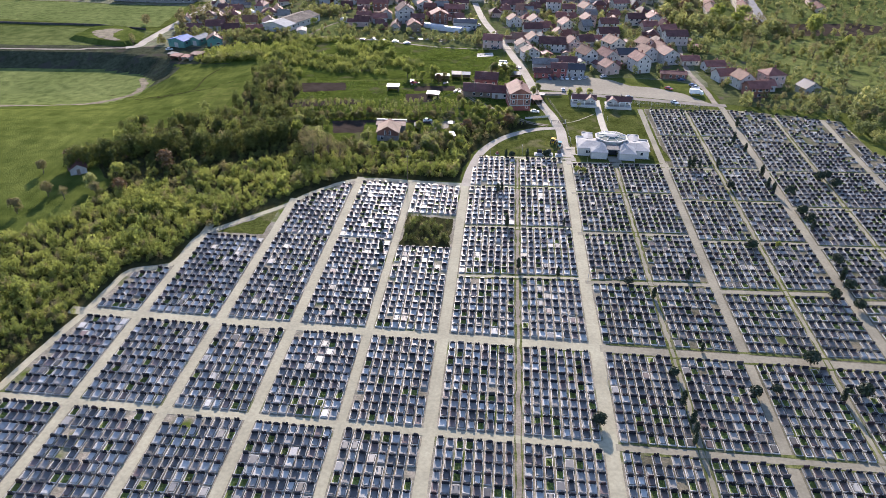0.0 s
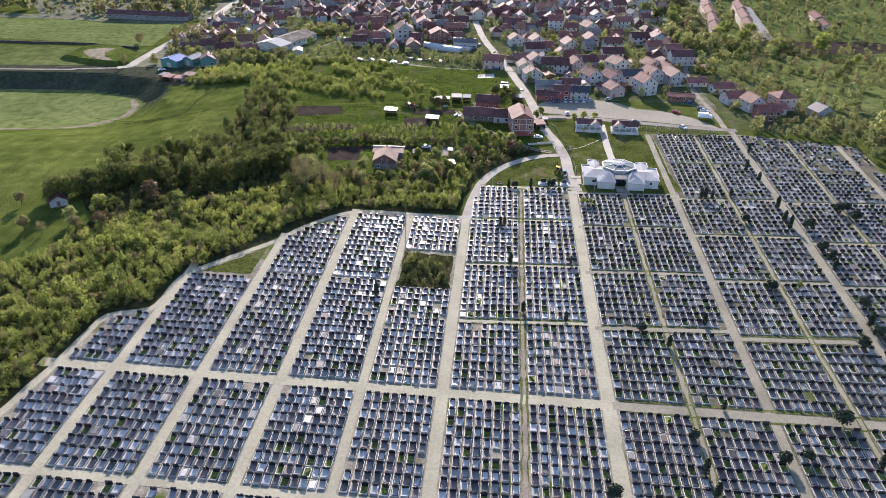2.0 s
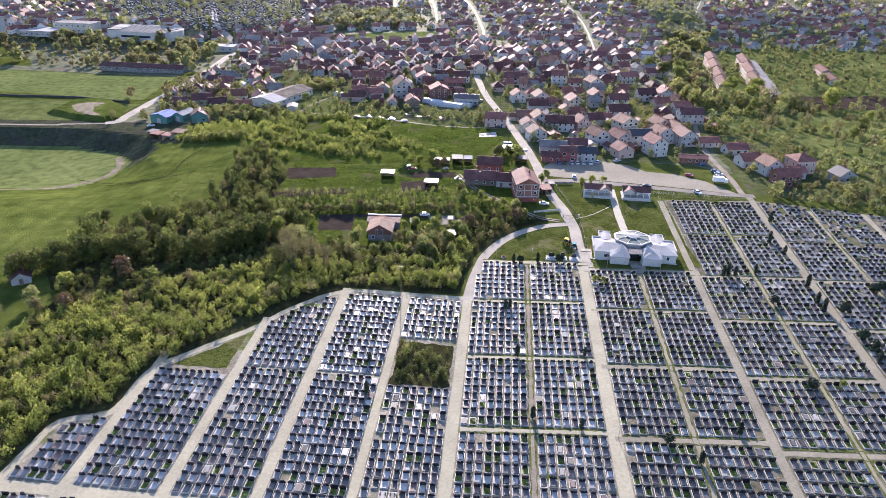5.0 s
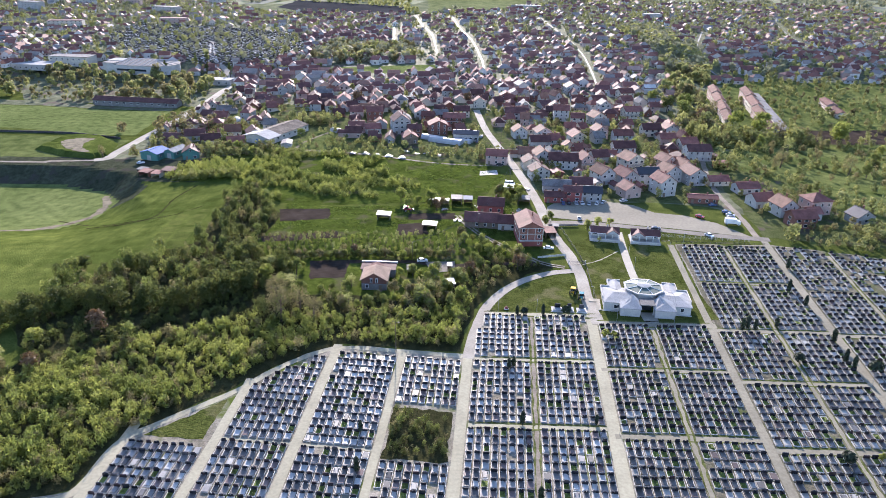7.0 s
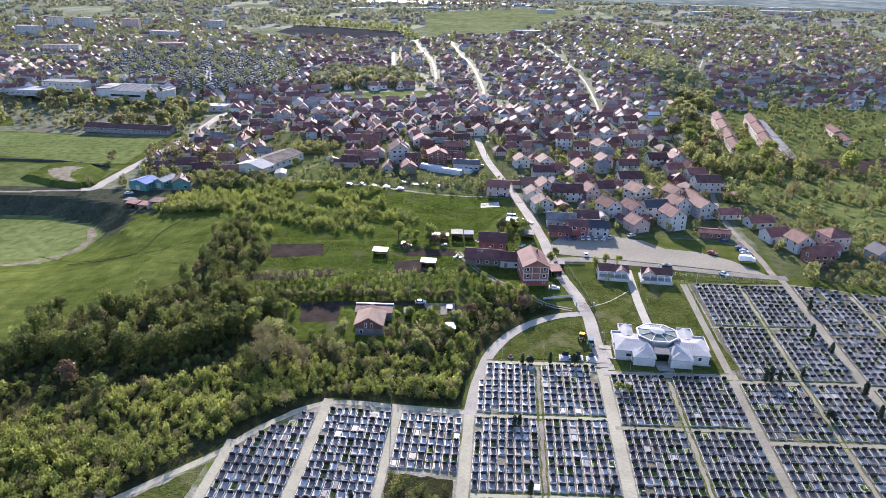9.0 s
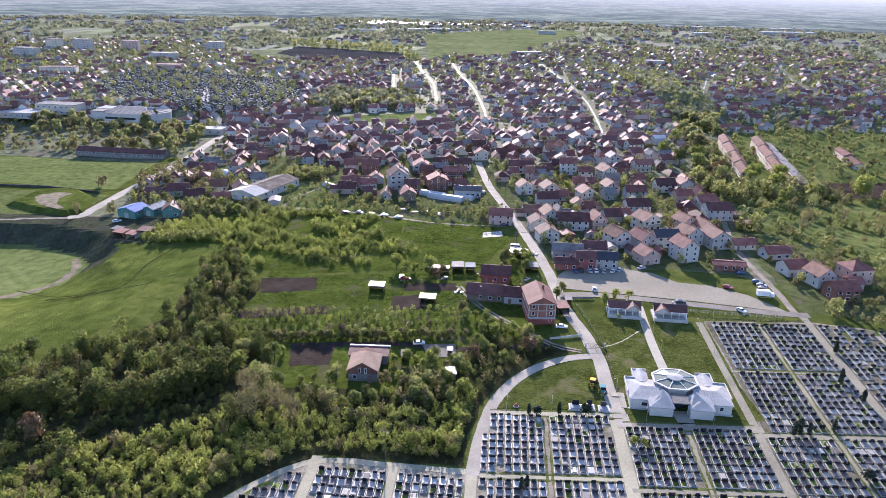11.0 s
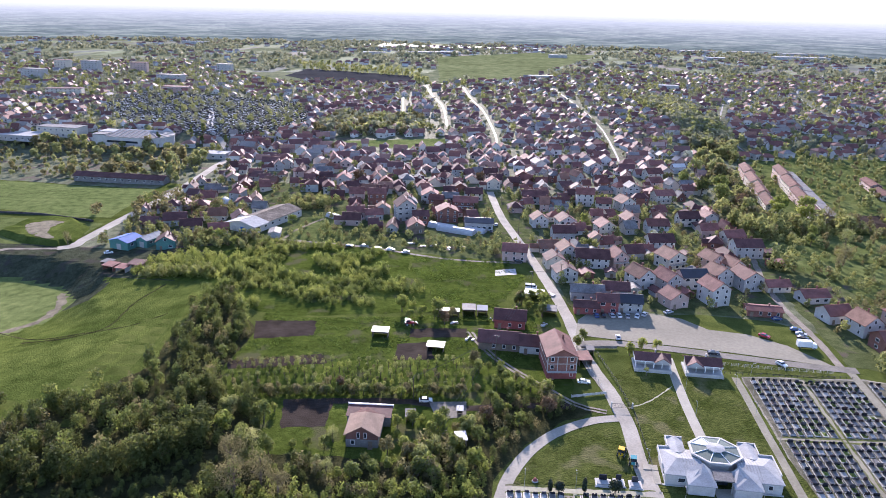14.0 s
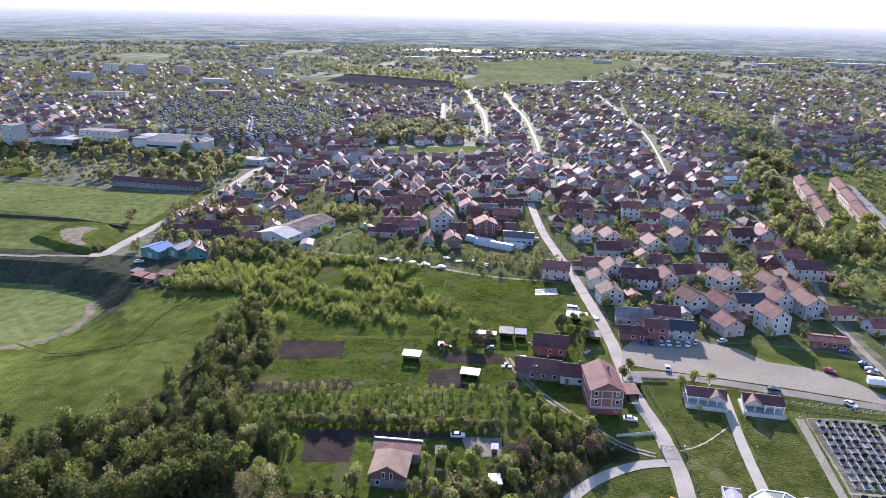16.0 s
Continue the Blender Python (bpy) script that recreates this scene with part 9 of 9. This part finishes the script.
def fall(x, y):
    """How far the land lies below the village, in metres: the valley of the playing fields to the west, that of the flats to the east."""
    west = 15.5 * (1 - np.exp(-np.maximum(0, -112 - x) / 48)) * ease(130, 230, y) * (1 - ease(520, 700, y)) * ease(-505, -360, x)
    east = 25.0 * ease(160, 240, x) * ease(205, 400, y) * (1 - ease(560, 895, y)) * (1 - ease(420, 670, x))
    return west + east


def lower(co):
    """Points of the level plan (n, 3), laid on the falling land: farther off and larger as they lie deeper."""
    k = 1 + fall(co[:, 0], co[:, 1]) / HUB.z
    return np.array(HUB) + (co - np.array(HUB)) * k[:, None]


def lay_of_the_land():
    for ob in [o for o in scene.objects if o.parent is None and o.type in ("MESH", "EMPTY") and o.name != "backdrop"]:
        if ob.type == "EMPTY":
            p = np.array([ob.matrix_basis.translation])
            d = float(fall(p[:, 0], p[:, 1])[0])
            if d > 0.01:
                m = ob.matrix_basis @ Matrix.Diagonal((1 + d / HUB.z,) * 3).to_4x4()
                m.translation = Vector(lower(p)[0])
                ob.matrix_basis = m
            continue
        me = ob.data
        co = np.empty(len(me.vertices) * 3, dtype=np.float32)
        me.vertices.foreach_get("co", co)
        co = co.reshape(-1, 3).astype(float)
        lo, hi = co.min(0), co.max(0)
        if not (lo[0] < -112 or hi[0] > 160) or hi[1] < 130 or lo[1] > 900:
            continue
        if len(me.polygons) < 400 and ob.name.split(".")[0] != "ground":
            bm = bmesh.new()
            bm.from_mesh(me)
            for axis, lines in ((0, X_LAT), (1, Y_LAT)):
                nor = (1, 0, 0) if axis == 0 else (0, 1, 0)
                for v in lines:
                    if lo[axis] < v < hi[axis] and not (axis == 0 and -104 <= v <= 152):
                        bmesh.ops.bisect_plane(bm, geom=bm.verts[:] + bm.edges[:] + bm.faces[:], plane_co=(v, 0, 0) if axis == 0 else (0, v, 0), plane_no=nor, dist=0.001)
            bm.to_mesh(me)
            bm.free()
            co = np.empty(len(me.vertices) * 3, dtype=np.float32)
            me.vertices.foreach_get("co", co)
            co = co.reshape(-1, 3).astype(float)
        me.vertices.foreach_set("co", lower(co).astype(np.float32).reshape(-1))
        me.update()


lay_of_the_land()
